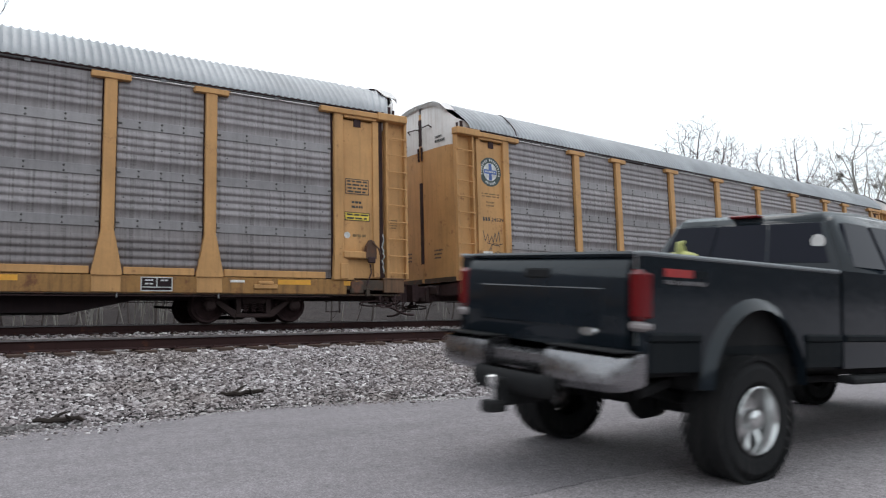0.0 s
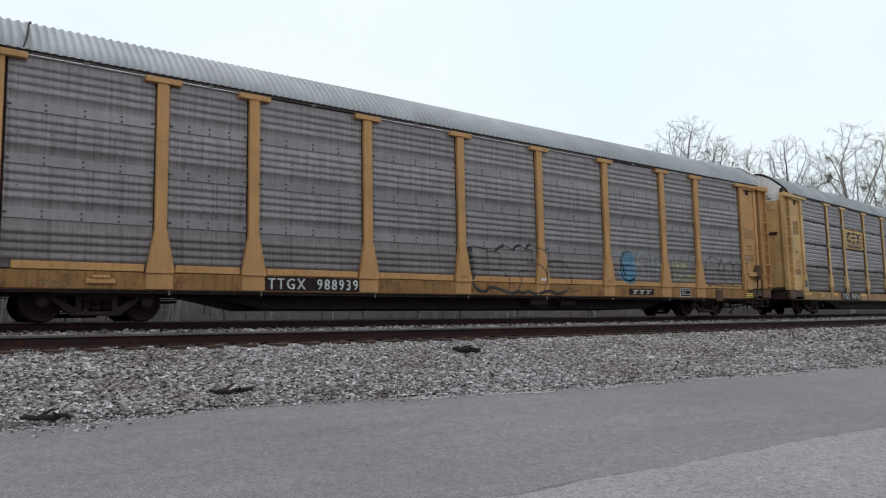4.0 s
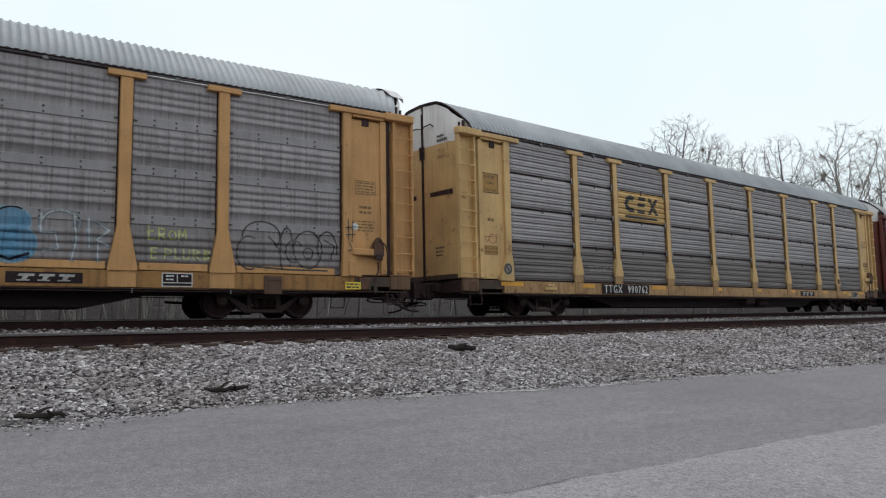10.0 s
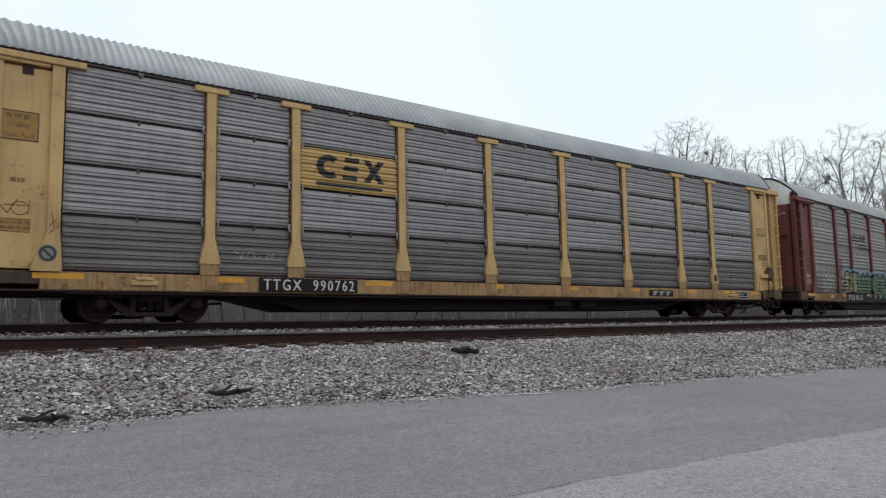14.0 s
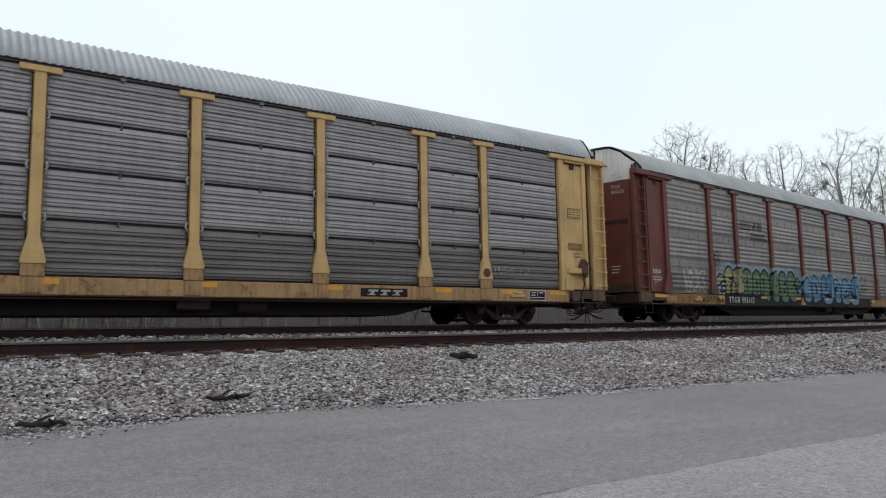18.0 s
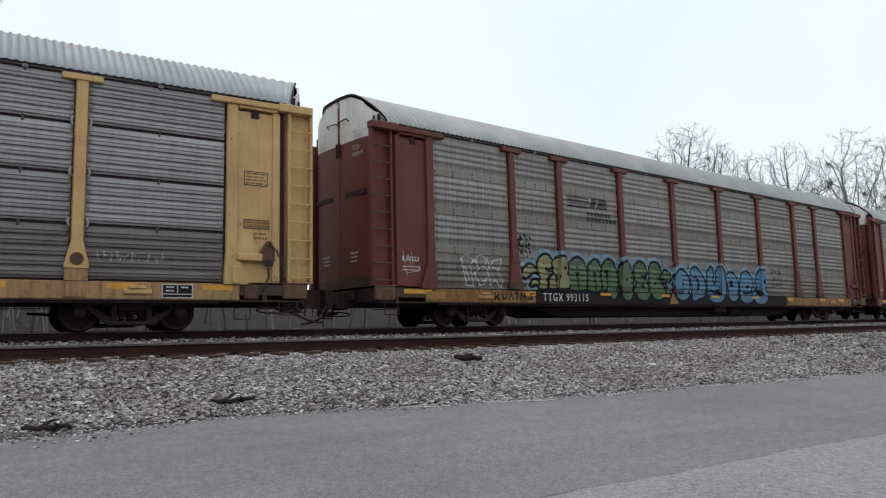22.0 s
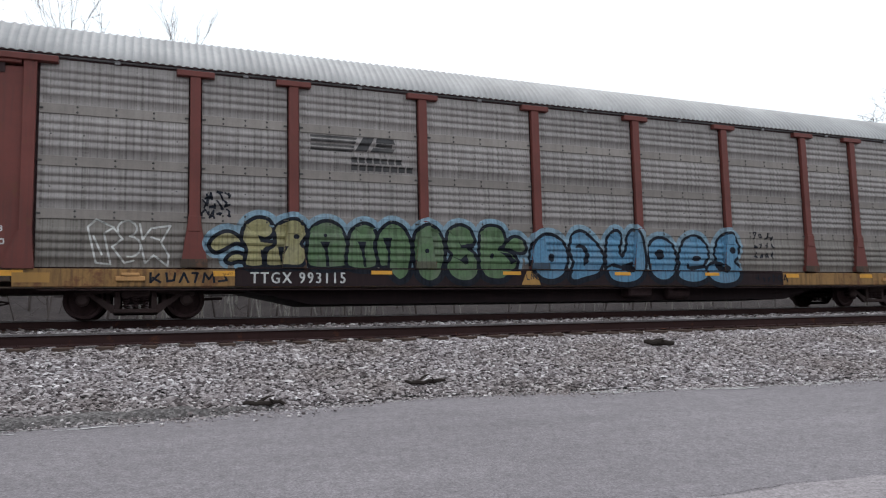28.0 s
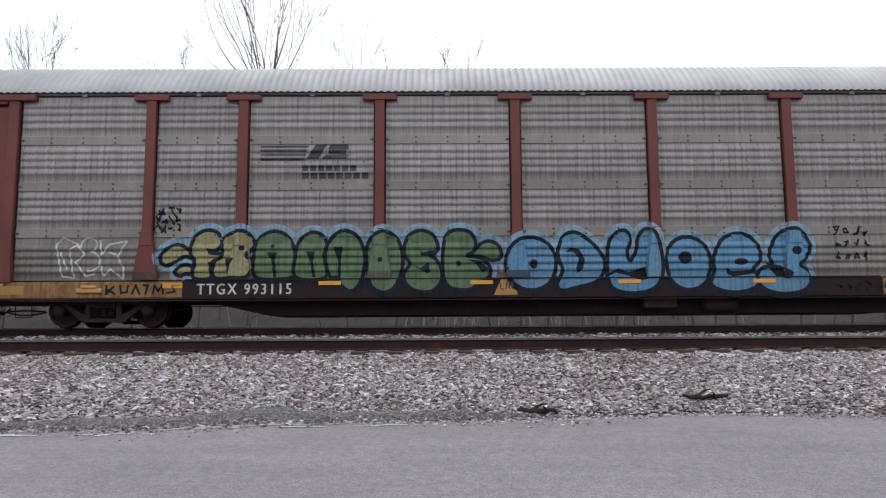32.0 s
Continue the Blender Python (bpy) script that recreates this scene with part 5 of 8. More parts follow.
def blob(cx, cz, rx, rz, power=2.5, n=30, lean=0.0):
    out = []
    for k in range(n):
        a = 2 * math.pi * k / n
        c, s = math.cos(a), math.sin(a)
        x, z = math.copysign(abs(c) ** (2 / power), c) * rx, math.copysign(abs(s) ** (2 / power), s) * rz
        out.append((cx + x + lean * z, cz + z))
    return out


def stroke(points, w):
    """A line of even width as four-cornered pieces."""
    polys = []
    for (x0, z0), (x1, z1) in zip(points, points[1:]):
        d = math.hypot(x1 - x0, z1 - z0) or 1
        nx, nz = -(z1 - z0) / d * w / 2, (x1 - x0) / d * w / 2
        ex, ez = (x1 - x0) / d * w * 0.3, (z1 - z0) / d * w * 0.3
        polys.append([(x0 + nx - ex, z0 + nz - ez), (x0 - nx - ex, z0 - nz - ez), (x1 - nx + ex, z1 - nz + ez), (x1 + nx + ex, z1 + nz + ez)])
    return polys


def flow(points, cuts=3):
    """More points along a line, so that it runs in smooth bends."""
    ends = [points[0]] + list(points) + [points[-1]]
    out = []
    for a, b, c, d in zip(ends, ends[1:], ends[2:], ends[3:]):
        for i in range(cuts):
            t = i / cuts
            out.append(tuple(0.5 * (2 * q + (r - p) * t + (2 * p - 5 * q + 4 * r - s) * t * t + (3 * q - p - 3 * r + s) * t ** 3) for p, q, r, s in zip(a, b, c, d)))
    return out + [points[-1]]


def loop(cx, cz, rx, rz, a0=0.0, a1=360.0, n=16):
    return [(cx + rx * math.cos(radians(a0 + (a1 - a0) * k / n)), cz + rz * math.sin(radians(a0 + (a1 - a0) * k / n))) for k in range(n + 1)]


def rounded(points, cuts=4):
    """A closed smooth curve through a few points."""
    out, n = [], len(points)
    for i in range(n):
        p, q, r, t = [Vector(points[(i + k) % n]) for k in (-1, 0, 1, 2)]
        for k in range(cuts):
            u = k / cuts
            out.append(tuple(0.5 * (2 * q + (r - p) * u + (2 * p - 5 * q + 4 * r - t) * u * u + (3 * q - p - 3 * r + t) * u ** 3)))
    return out


def band(poly, inner, outer, rise=0.0):
    """A closed strip along an outline, from inner to outer metres outside it, in four-cornered pieces."""
    n = len(poly)
    area = sum(a[0] * b[1] - b[0] * a[1] for a, b in zip(poly, poly[1:] + poly[:1]))
    way = 1 if area > 0 else -1
    sides = []
    for i in range(n):
        (ax, az), (bx, bz) = poly[i - 1], poly[(i + 1) % n]
        d = math.hypot(bx - ax, bz - az) or 1
        nx, nz = way * (bz - az) / d, -way * (bx - ax) / d
        x, z = poly[i]
        sides.append(((x + nx * inner, z + nz * inner + rise), (x + nx * outer, z + nz * outer + rise)))
    return [[a[0], a[1], b[1], b[0]] for a, b in zip(sides, sides[1:] + sides[:1])]


def bubble_piece(car, style, letters, sill, label):
    """letters: (paint, outline, dark marks)."""
    piece = thing_part("graffiti", car, label)
    for i, (mat, outline, marks) in enumerate(letters):
        e = 0.0012 * i
        halo = draped("painted_letter", [q for q in band(outline, 0.02, 0.14, 0.02) if min(z for _, z in q) > 0.95], SPRAY_HALO, piece, style, 0.002 + 0.0002 * i, sill)
        foot = [q for q in band(outline, 0.02, 0.10) if max(z for _, z in q) < 1.02]
        if foot:
            draped("ink_ground", foot, SPRAY_INK, halo, style, 0.004 + 0.0002 * i, sill)
        draped("fill", [outline], mat, halo, style, 0.0055 + e, sill)
        draped("outline", band(outline, -0.035, 0.045), SPRAY_INK, halo, style, 0.0061 + e, sill)
        for mark in marks:
            draped("inner_line", [mark], SPRAY_INK, halo, style, 0.0067 + e, sill)


def thing_part(name, parent, label=""):
    ob = new(name)
    ob.empty_display_size = 0.1
    ob.parent = parent
    if label:
        ob["label"] = label
    return ob


def blocks(x0, x1, z0, z1, n, gap=0.18):
    """A row of plain blocks that stands for a word or logo."""
    w = (x1 - x0) / n
    return [[(x0 + w * i, z0), (x0 + w * (i + 1 - gap), z0), (x0 + w * (i + 1 - gap), z1), (x0 + w * i, z1)] for i in range(n)]


def plate(name, x0, x1, z0, z1, y, material, parent, label="", thick=0.006):
    return part(name, Solid().box(x0, x1, y - thick, y, z0, z1), material, parent, label)


def flat_shapes(name, polys, y, material, parent):
    """Painted marks on a flat side that faces -y."""
    s = Solid()
    for p in polys:
        s.add([(a, y, b) for a, b in p], [tuple(range(len(p)))])
    me = s.mesh(name, material, recalc=False)
    ob = new(name, me)
    ob.parent = parent
    if name.endswith("scrawl"):
        ob["kind"] = "stuff"
    return ob


def number_board(car, body, x0, x1, z0=0.655, z1=0.895, board=True, y=SIDE - 0.021):
    holder = plate("number_board", x0 - 0.10, x1 + 0.10, z0 - 0.03, z1 + 0.03, y, BLACK, car, "black board with white stencilled number") if board else car
    word("car_number", body, x0, x1, z0, z1, y - 0.0085, LETTER_WHITE, holder, bold=0.014, spacing=1.3)


def test_board(car, x):
    y = SIDE - 0.021
    p = plate("test_board", x - 0.30, x + 0.30, 0.63, 0.91, y, LETTER_WHITE, car, "small white-bordered black test record board")
    flat_shapes("black_field", [[(x - 0.28, 0.72), (x - 0.01, 0.72), (x - 0.01, 0.89), (x - 0.28, 0.89)], [(x + 0.01, 0.72), (x + 0.28, 0.72), (x + 0.28, 0.89), (x + 0.01, 0.89)], [(x - 0.28, 0.65), (x + 0.28, 0.65), (x + 0.28, 0.70), (x - 0.28, 0.70)]], y - 0.0085, BLACK, p)
    flat_shapes("white_mark", blocks(x - 0.22, x - 0.06, 0.83, 0.86, 3) + blocks(x + 0.07, x + 0.22, 0.83, 0.86, 2) + blocks(x - 0.22, x - 0.06, 0.76, 0.79, 2), y - 0.011, LETTER_WHITE, p)["kind"] = "stuff"


def owner_board(car, x0, x1):
    y = SIDE - 0.021
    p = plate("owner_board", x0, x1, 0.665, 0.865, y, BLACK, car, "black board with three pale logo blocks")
    for block in blocks(x0 + 0.14, x1 - 0.12, 0.70, 0.83, 3, 0.22):
        (a, b), (c, d) = (min(q[0] for q in block), max(q[0] for q in block)), (min(q[1] for q in block), max(q[1] for q in block))
        lean, third = 0.05, (b - a) / 3
        flat_shapes("logo_block", [[(a + lean, d - 0.045), (b + lean, d - 0.045), (b + lean + 0.015, d), (a + lean + 0.015, d)], [(a + third, c), (b - third, c), (b - third + lean, d - 0.045), (a + third + lean, d - 0.045)],
                                   [(a + third - 0.06, c), (b - third + 0.06, c), (b - third + 0.07, c + 0.025), (a + third - 0.05, c + 0.025)]], y - 0.0085, LETTER_PALE, p)


def pockets(car, xs, paint_mat):
    """Slotted stake pockets and tie-down brackets on the sill."""
    for x in xs:
        part("sill_bracket", lambda: Solid().box(-0.26, 0.26, SIDE - 0.07, SIDE - 0.015, 0.70, 0.80, 0.015).box(-0.16, 0.16, SIDE - 0.09, SIDE - 0.02, 0.80, 0.86, 0.012), paint_mat, car, at=pose(x, 0, 0), key="bracket_sill")


def door_prints(car, ink):
    for sgn, turn in ((1, Matrix.Identity(4)), (-1, TURN)):
        s = Solid()
        for x0, x1, z0, z1 in ((0.62, 0.92, 4.80, 4.86), (0.62, 1.05, 4.68, 4.75), (0.50, 0.85, 1.80, 1.84), (0.50, 0.82, 1.70, 1.74), (0.50, 0.78, 1.60, 1.64)):
            w = (x1 - x0) / 6
            for i in range(6):
                for flip in (1, -1):
                    a, b = x0 + w * i, x0 + w * (i + 0.75)
                    s.add([(13.7225, -a * flip, z0), (13.7225, -b * flip, z0), (13.7225, -b * flip, z1), (13.7225, -a * flip, z1)], [(0, 1, 2, 3)])
        ob = new("door_stencil", s.mesh("door_stencil", ink, recalc=False))
        ob.parent, ob["kind"], ob.matrix_basis = car, "stuff", turn


def door_number(car, mark, number, ink, z=4.36):
    """The car's number on the leaf of the end door that the road sees."""
    for body, z0 in ((mark, z), (number, z - 0.17)):
        v, f = flat_text(body, 1.0)
        xs, zs = [p[0] for p in v], [p[1] for p in v]
        wide = 0.34 if len(body) < 5 else 0.50
        q = Solid().add([(-13.7235, -0.62 - wide * (p[0] - min(xs)) / (max(xs) - min(xs)), z0 + 0.11 * (p[1] - min(zs)) / (max(zs) - min(zs))) for p in v], f)
        ob = new("door_number", q.mesh("door_number", ink, recalc=False))
        ob.parent = car


car_a, car_b, car_c, car_d, car_e = [c for c, _, _ in TRAIN[:5]]
for c, st in ((car_a, "amber"), (car_b, "amber"), (car_c, "pale"), (car_d, "brown"), (car_e, "brown")):
    brake_gear(c, st)
    door_prints(c, LETTER_BLACK if st != "brown" else LETTER_WHITE)

door_number(car_d, "TTGX", "993115", LETTER_WHITE)
door_number(car_c, "TTGX", "990762", LETTER_FADED)
# first car
WING = SIDE + 0.030
placard(car_a, "data_panel", 12.20, 12.80, 2.92, 3.28, YELLOW, 4, LETTER_BLACK, WING - 0.001, LETTER_BLACK)
print_rows(car_a, 12.36, 12.64, 2.60, 2.76, 2, LETTER_BLACK, WING)
placard(car_a, "warning_label", 12.18, 12.82, 2.30, 2.50, LABEL_YELLOW, 2, LETTER_BLACK, WING - 0.001, LETTER_BLACK)
part("round_label", Solid().lathe(((0.0, 0.075), (-0.004, 0.075)), (12.24, WING, 1.96), "y", 18), LETTER_WHITE, car_a)
print_rows(car_a, 12.38, 12.72, 1.93, 1.99, 1, LETTER_FADED, WING)
placard(car_a, "ladder_notice", 13.30, 13.60, 2.15, 2.42, YELLOW, 4, LETTER_FADED, SIDE + 0.089)
draped("scrawl", stroke([(13.15, 1.1), (13.12, 1.4), (13.17, 1.5), (13.12, 1.7), (13.16, 1.9), (13.13, 2.0)], 0.03), SPRAY_WHITE, car_a, "amber", 0.05)
tape(car_a, ((5.35, 0.75), (10.95, 0.75), (12.35, 0.45)))
test_board(car_a, 8.10)
owner_board(car_a, 3.2, 4.55)
plate("white_tag", 9.55, 9.85, 0.83, 0.88, SIDE - 0.021, WHITE, car_a)
pockets(car_a, (10.3, -10.3), YELLOW)

cap = part("roof_cap", roof_cap, WHITE, car_b, "crumpled white sheet bent over the end of the roof", at=TURN, key="roof_cap", smooth=50)
part("torn_edge", cap_edge, DARK, cap, key="cap_edge")
for c in (car_a, car_b):
    bent = part("roof_cap", roof_cap, WHITE, c, "crumpled white sheet bent over the end of the roof", key="roof_cap", smooth=50)
    part("torn_edge", cap_edge, DARK, bent, key="cap_edge")
# dark strips over the end doors paint the shade of their gap
for z0, z1 in ((1.5, 3.7), (4.72, 5.45)):
    part("door_gap", Solid().box(-13.732, -13.70, -0.06, 0.07, z0, z1), DARK, car_b, "dark strip painted as the shaded gap between the end doors")
part("roof_lap", Solid().tube([(-11.62 + 0.03 * k, y - 0.028 * (y < 0), z + 0.03) for k, (y, z) in enumerate(ARCH[:10])], 0.016, 5), DARK, car_b, "dark lap seam in the roof sheet")

# second car: emblem, number, scrawls, the blue patch
for r, d, m in ((0.392, 0.004, EMBLEM_INK), (0.240, 0.008, LETTER_WHITE)):
    part("emblem_disc", Solid().lathe(((0.0, r), (-d, r)), (-12.55, WING, 3.88), "y", 36), m, car_b, "round blue and white emblem")
flat_shapes("emblem_cross", [[(-12.605, 3.655), (-12.495, 3.655), (-12.495, 4.105), (-12.605, 4.105)], [(-12.775, 3.825), (-12.325, 3.825), (-12.325, 3.935), (-12.775, 3.935)]], WING - 0.0095, EMBLEM_BLUE, car_b)
flat_shapes("emblem_word", blocks(-12.74, -12.36, 3.86, 3.90, 6, 0.3), WING - 0.0125, LETTER_WHITE, car_b)["kind"] = "stuff"
marks = []
for a in [radians(-14 + 208 * k / 18) for k in range(19) if k != 10] + [radians(240 + 60 * k / 6) for k in range(7)]:
    c, s = math.cos(a), math.sin(a)
    marks.append([(-12.55 + c * r - s * w, 3.88 + s * r + c * w) for r, w in ((0.285, -0.014), (0.345, -0.018), (0.345, 0.018), (0.285, 0.014))])
flat_shapes("emblem_print", marks, WING - 0.0065, LETTER_WHITE, car_b)["kind"] = "stuff"
print_rows(car_b, -12.92, -12.25, 3.20, 3.30, 2, LETTER_FADED, WING)
print_rows(car_b, -12.72, -12.45, 2.95, 3.08, 2, LETTER_FADED, WING)
flat_shapes("mark_bar", blocks(-12.95, -12.58, 2.56, 2.66, 4, 0.3), WING - 0.002, LETTER_BLACK, car_b)
word("car_number", "24539", -12.56, -12.12, 2.56, 2.66, WING - 0.002, LETTER_BLACK, car_b, bold=0.008)
plate("white_sticker", -12.92, -12.55, 1.48, 1.76, WING - 0.001, WHITE, car_b, "torn white paper sticker")
for pts in (loop(-12.45, 1.75, 0.20, 0.22, 40, 330), [(-12.86, 2.30), (-12.80, 2.02), (-12.70, 2.22), (-12.66, 2.00), (-12.56, 2.16), (-12.52, 1.98), (-12.44, 2.26), (-12.40, 2.02), (-12.30, 2.30), (-12.28, 2.04)], [(-12.72, 1.98), (-12.40, 1.92), (-12.18, 1.98)], loop(-12.36, 1.62, 0.16, 0.14, 200, 520), loop(-12.62, 1.30, 0.12, 0.20, 10, 280), [(-12.55, 1.95), (-12.62, 1.70), (-12.48, 1.62), (-12.52, 1.42)], loop(-12.30, 1.22, 0.14, 0.10, 30, 300),
            loop(-12.5, 1.35, 0.18, 0.12, 60, 400), [(-12.7, 1.5), (-12.72, 1.2), (-12.5, 1.15)], loop(-12.3, 1.5, 0.1, 0.2, 0, 300), [(-12.2, 1.75), (-12.32, 1.62), (-12.2, 1.45), (-12.34, 1.3)]):
    flat_shapes("scrawl", stroke(pts, 0.020), WING - 0.003, SPRAY_GREY, car_b)
for pts in ([(-12.05, 1.3), (-11.98, 1.1), (-12.12, 1.2)], [(-12.1, 1.5), (-12.0, 1.4), (-12.05, 1.2)]):
    flat_shapes("scrawl", stroke(pts, 0.018), SIDE - 0.075, SPRAY_GREY, car_b)
number_board(car_b, "TTGX  988939", -6.85, -4.62)
owner_board(car_b, 5.25, 6.50)
test_board(car_b, 8.22)
placard(car_b, "warning_label", 11.92, 12.32, 0.63, 0.80, LABEL_YELLOW, 2, LETTER_BLACK, SIDE - 0.077)
word("sill_word", "JSHBO", 2.60, 3.02, 0.70, 0.78, SIDE - 0.022, LETTER_BLACK, car_b, bold=0.006)
print_rows(car_b, -11.2, -10.7, 0.70, 0.76, 1, LETTER_FADED, SIDE - 0.018)
pockets(car_b, (-10.2,), YELLOW)
for x, mat in ((1.45, WHITE), (-1.45, SIGN_AMBER), (4.31, SIGN_AMBER)):
    plate("post_tag", x - 0.10, x + 0.10, 1.02, 1.09, SIDE - 0.077, mat, car_b, "small pale tag on the foot of a post")
part("jacking_block", Solid().box(10.02, 10.42, SIDE - 0.06, SIDE + 0.02, 0.50, 0.90, 0.012).box(10.06, 10.38, SIDE - 0.075, SIDE - 0.05, 0.80, 0.88, 0.006), RUSTY, car_b, "rusty block hanging from the side sill")
placard(car_b, "data_panel", 12.25, 12.78, 2.88, 3.20, YELLOW, 4, LETTER_FADED, WING - 0.001, LETTER_FADED)
print_rows(car_b, 12.35, 12.70, 2.42, 2.60, 2, LETTER_FADED, WING)
print_rows(car_b, 12.30, 12.75, 2.00, 2.25, 4, LETTER_FADED, WING)
part("round_label", Solid().lathe(((0.0, 0.085), (-0.004, 0.085)), (12.24, WING, 2.10), "y", 18), LETTER_WHITE, car_b)
for pts in ([(12.00, 2.25), (12.02, 1.75)], [(12.12, 2.22), (12.10, 1.72)], [(11.94, 2.05), (12.20, 2.08)], [(11.95, 1.88), (12.18, 1.90)], [(12.02, 1.72), (12.12, 1.55), (12.00, 1.52)]):
    flat_shapes("scrawl", stroke(pts, 0.022), SIDE - 0.078, SPRAY_GREY, car_b)
big = thing_part("graffiti", car_b, "large black outline letters sprayed across sheets and sill")
draped("shadow_stroke", [[(-1.25, 1.86), (-1.08, 1.90), (-1.07, 1.55), (-1.02, 1.52), (-1.01, 1.10), (-1.06, 1.00), (-1.13, 0.98), (-1.19, 1.37), (-1.25, 1.56)]], SPRAY_GREY, big, "amber")
for pts in ([(-1.08, 1.89), (-0.89, 1.87), (-0.60, 1.83), (-0.56, 1.85)],
            [(-0.56, 1.85), (-0.55, 1.48)],
            [(-0.55, 1.77), (-0.12, 1.75), (-0.09, 1.62), (-0.08, 1.31)],
            [(0.02, 1.96), (0.22, 1.91), (0.39, 1.85)],
            [(0.62, 1.99), (0.90, 1.89), (1.10, 1.87), (1.11, 1.53)],
            [(1.06, 2.04), (1.35, 1.94), (1.62, 1.88), (1.78, 1.95), (1.77, 1.53), (1.60, 1.45), (1.60, 1.10)],
            [(-0.71, 1.25), (-0.14, 1.27), (0.07, 1.20), (0.18, 1.01), (0.14, 0.74)],
            [(0.91, 1.30), (0.62, 1.26), (0.62, 0.98), (0.49, 0.73)],
            [(0.91, 1.65), (0.93, 1.51), (1.17, 1.52), (1.40, 1.42), (1.56, 1.23), (1.58, 1.01), (1.49, 0.74)],
            [(1.78, 1.53), (1.99, 1.60), (2.28, 1.60), (2.52, 1.46), (2.65, 1.22), (2.60, 0.94), (2.38, 0.71)]):
    draped("line", stroke(flow(pts), 0.028), SPRAY_GREY, big, "amber", 0.005)
for pts in ([(-0.26, 1.76), (-0.17, 1.88), (0.02, 1.95)], [(0.39, 1.85), (0.49, 1.95), (0.63, 1.99)], [(0.87, 1.89), (0.95, 2.00), (1.07, 2.04)]):
    draped("line", stroke(flow(pts), 0.075), SPRAY_GREY, big, "amber", 0.006)
draped("underline", stroke(flow([(-1.11, 0.92), (-1.00, 0.76), (-0.87, 0.70), (-0.68, 0.69), (-0.54, 0.79), (-0.29, 0.78), (0.07, 0.69), (0.32, 0.65), (0.49, 0.71), (0.66, 0.66), (0.91, 0.71), (1.18, 0.63), (1.49, 0.70), (1.76, 0.73), (1.95, 0.66), (2.19, 0.68), (2.40, 0.74)]), 0.085), SPRAY_GREY, big, "amber", 0.005)
patch = thing_part("graffiti", car_b, "sky-blue patch and thin white outlines")
draped("outline", [blob(5.30, 1.38, 0.44, 0.37, 2.2), blob(5.28, 1.78, 0.36, 0.28, 2.2)], SPRAY_HALO, patch, "amber", 0.003)
draped("blue_patch", [blob(5.36, 1.36, 0.37, 0.31, 2.2), blob(5.33, 1.77, 0.28, 0.24, 2.2)], SPRAY_BLUE, patch, "amber", 0.006)
draped("dark_mark", stroke([(4.98, 1.75), (4.93, 1.4), (5.0, 1.2), (5.3, 1.08), (5.6, 1.2)], 0.05) + stroke([(5.05, 1.6), (5.12, 1.3)], 0.06) + stroke(loop(5.32, 1.78, 0.3, 0.26, 60, 190, 8), 0.03), SPRAY_INK, patch, "amber", 0.009)
for pts in ([(5.78, 1.95), (5.78, 1.6), (6.02, 1.6), (6.08, 1.3), (5.80, 1.26)], loop(6.1, 1.75, 0.32, 0.28, 0, 170, 10), [(6.32, 2.0), (6.38, 1.5), (6.3, 1.1)], [(6.58, 1.9), (6.60, 1.35)], [(6.7, 1.85), (6.95, 1.7), (6.72, 1.5), (6.95, 1.4)], [(6.75, 1.5), (6.75, 1.1)]):
    draped("blue_haze", stroke(pts, 0.085), SPRAY_DUST, patch, "amber", 0.004)
    draped("white_line", stroke(pts, 0.024), SPRAY_WHITE, patch, "amber", 0.007)
for pts in ([(7.66, 1.84), (7.66, 1.57), (7.78, 1.58)], [(7.64, 1.72), (7.76, 1.74)], [(7.86, 1.56), (7.86, 1.80), (7.98, 1.78), (7.96, 1.68), (7.88, 1.67), (8.00, 1.57)], loop(8.12, 1.67, 0.07, 0.09, 0, 360, 10), [(8.24, 1.57), (8.25, 1.78), (8.32, 1.66), (8.38, 1.80), (8.39, 1.57)],
            [(7.72, 1.40), (7.72, 1.19), (7.82, 1.20)], [(7.72, 1.30), (7.81, 1.31)], [(7.72, 1.40), (7.84, 1.40)], [(7.98, 1.19), (7.98, 1.40), (8.10, 1.36), (8.08, 1.29), (7.99, 1.28)], [(8.18, 1.40), (8.18, 1.20), (8.28, 1.20)], [(8.34, 1.40), (8.35, 1.20), (8.45, 1.20), (8.46, 1.40)], [(8.54, 1.19), (8.54, 1.40), (8.66, 1.36), (8.56, 1.29), (8.68, 1.19)], [(8.76, 1.19), (8.76, 1.39), (8.86, 1.35), (8.77, 1.30), (8.86, 1.24), (8.76, 1.19)]):
    draped("lime_scrawl", stroke(pts, 0.032), SPRAY_LIME, patch, "amber", 0.006)
tag = thing_part("graffiti", car_b, "thin black looping outline tag")
for pts in (loop(9.98, 1.75, 0.42, 0.32, -40, 195, 14), loop(9.70, 1.38, 0.27, 0.36, 60, 290, 12), [(10.15, 1.75), (10.4, 1.45), (10.42, 1.05)], loop(10.55, 1.60, 0.14, 0.36, -20, 200, 12), loop(10.72, 1.45, 0.2, 0.25, 30, 300, 10), loop(11.05, 1.5, 0.34, 0.42, 0, 360, 20), loop(11.05, 1.42, 0.12, 0.12, 0, 360, 10),
            loop(11.52, 1.55, 0.24, 0.38, -20, 215, 14), [(11.45, 1.75), (11.7, 1.6), (11.6, 1.3)], [(9.55, 1.1), (10.6, 1.04), (11.5, 1.04)]):
    draped("line", stroke(pts, 0.034), SPRAY_GREY, tag, "amber", 0.004)

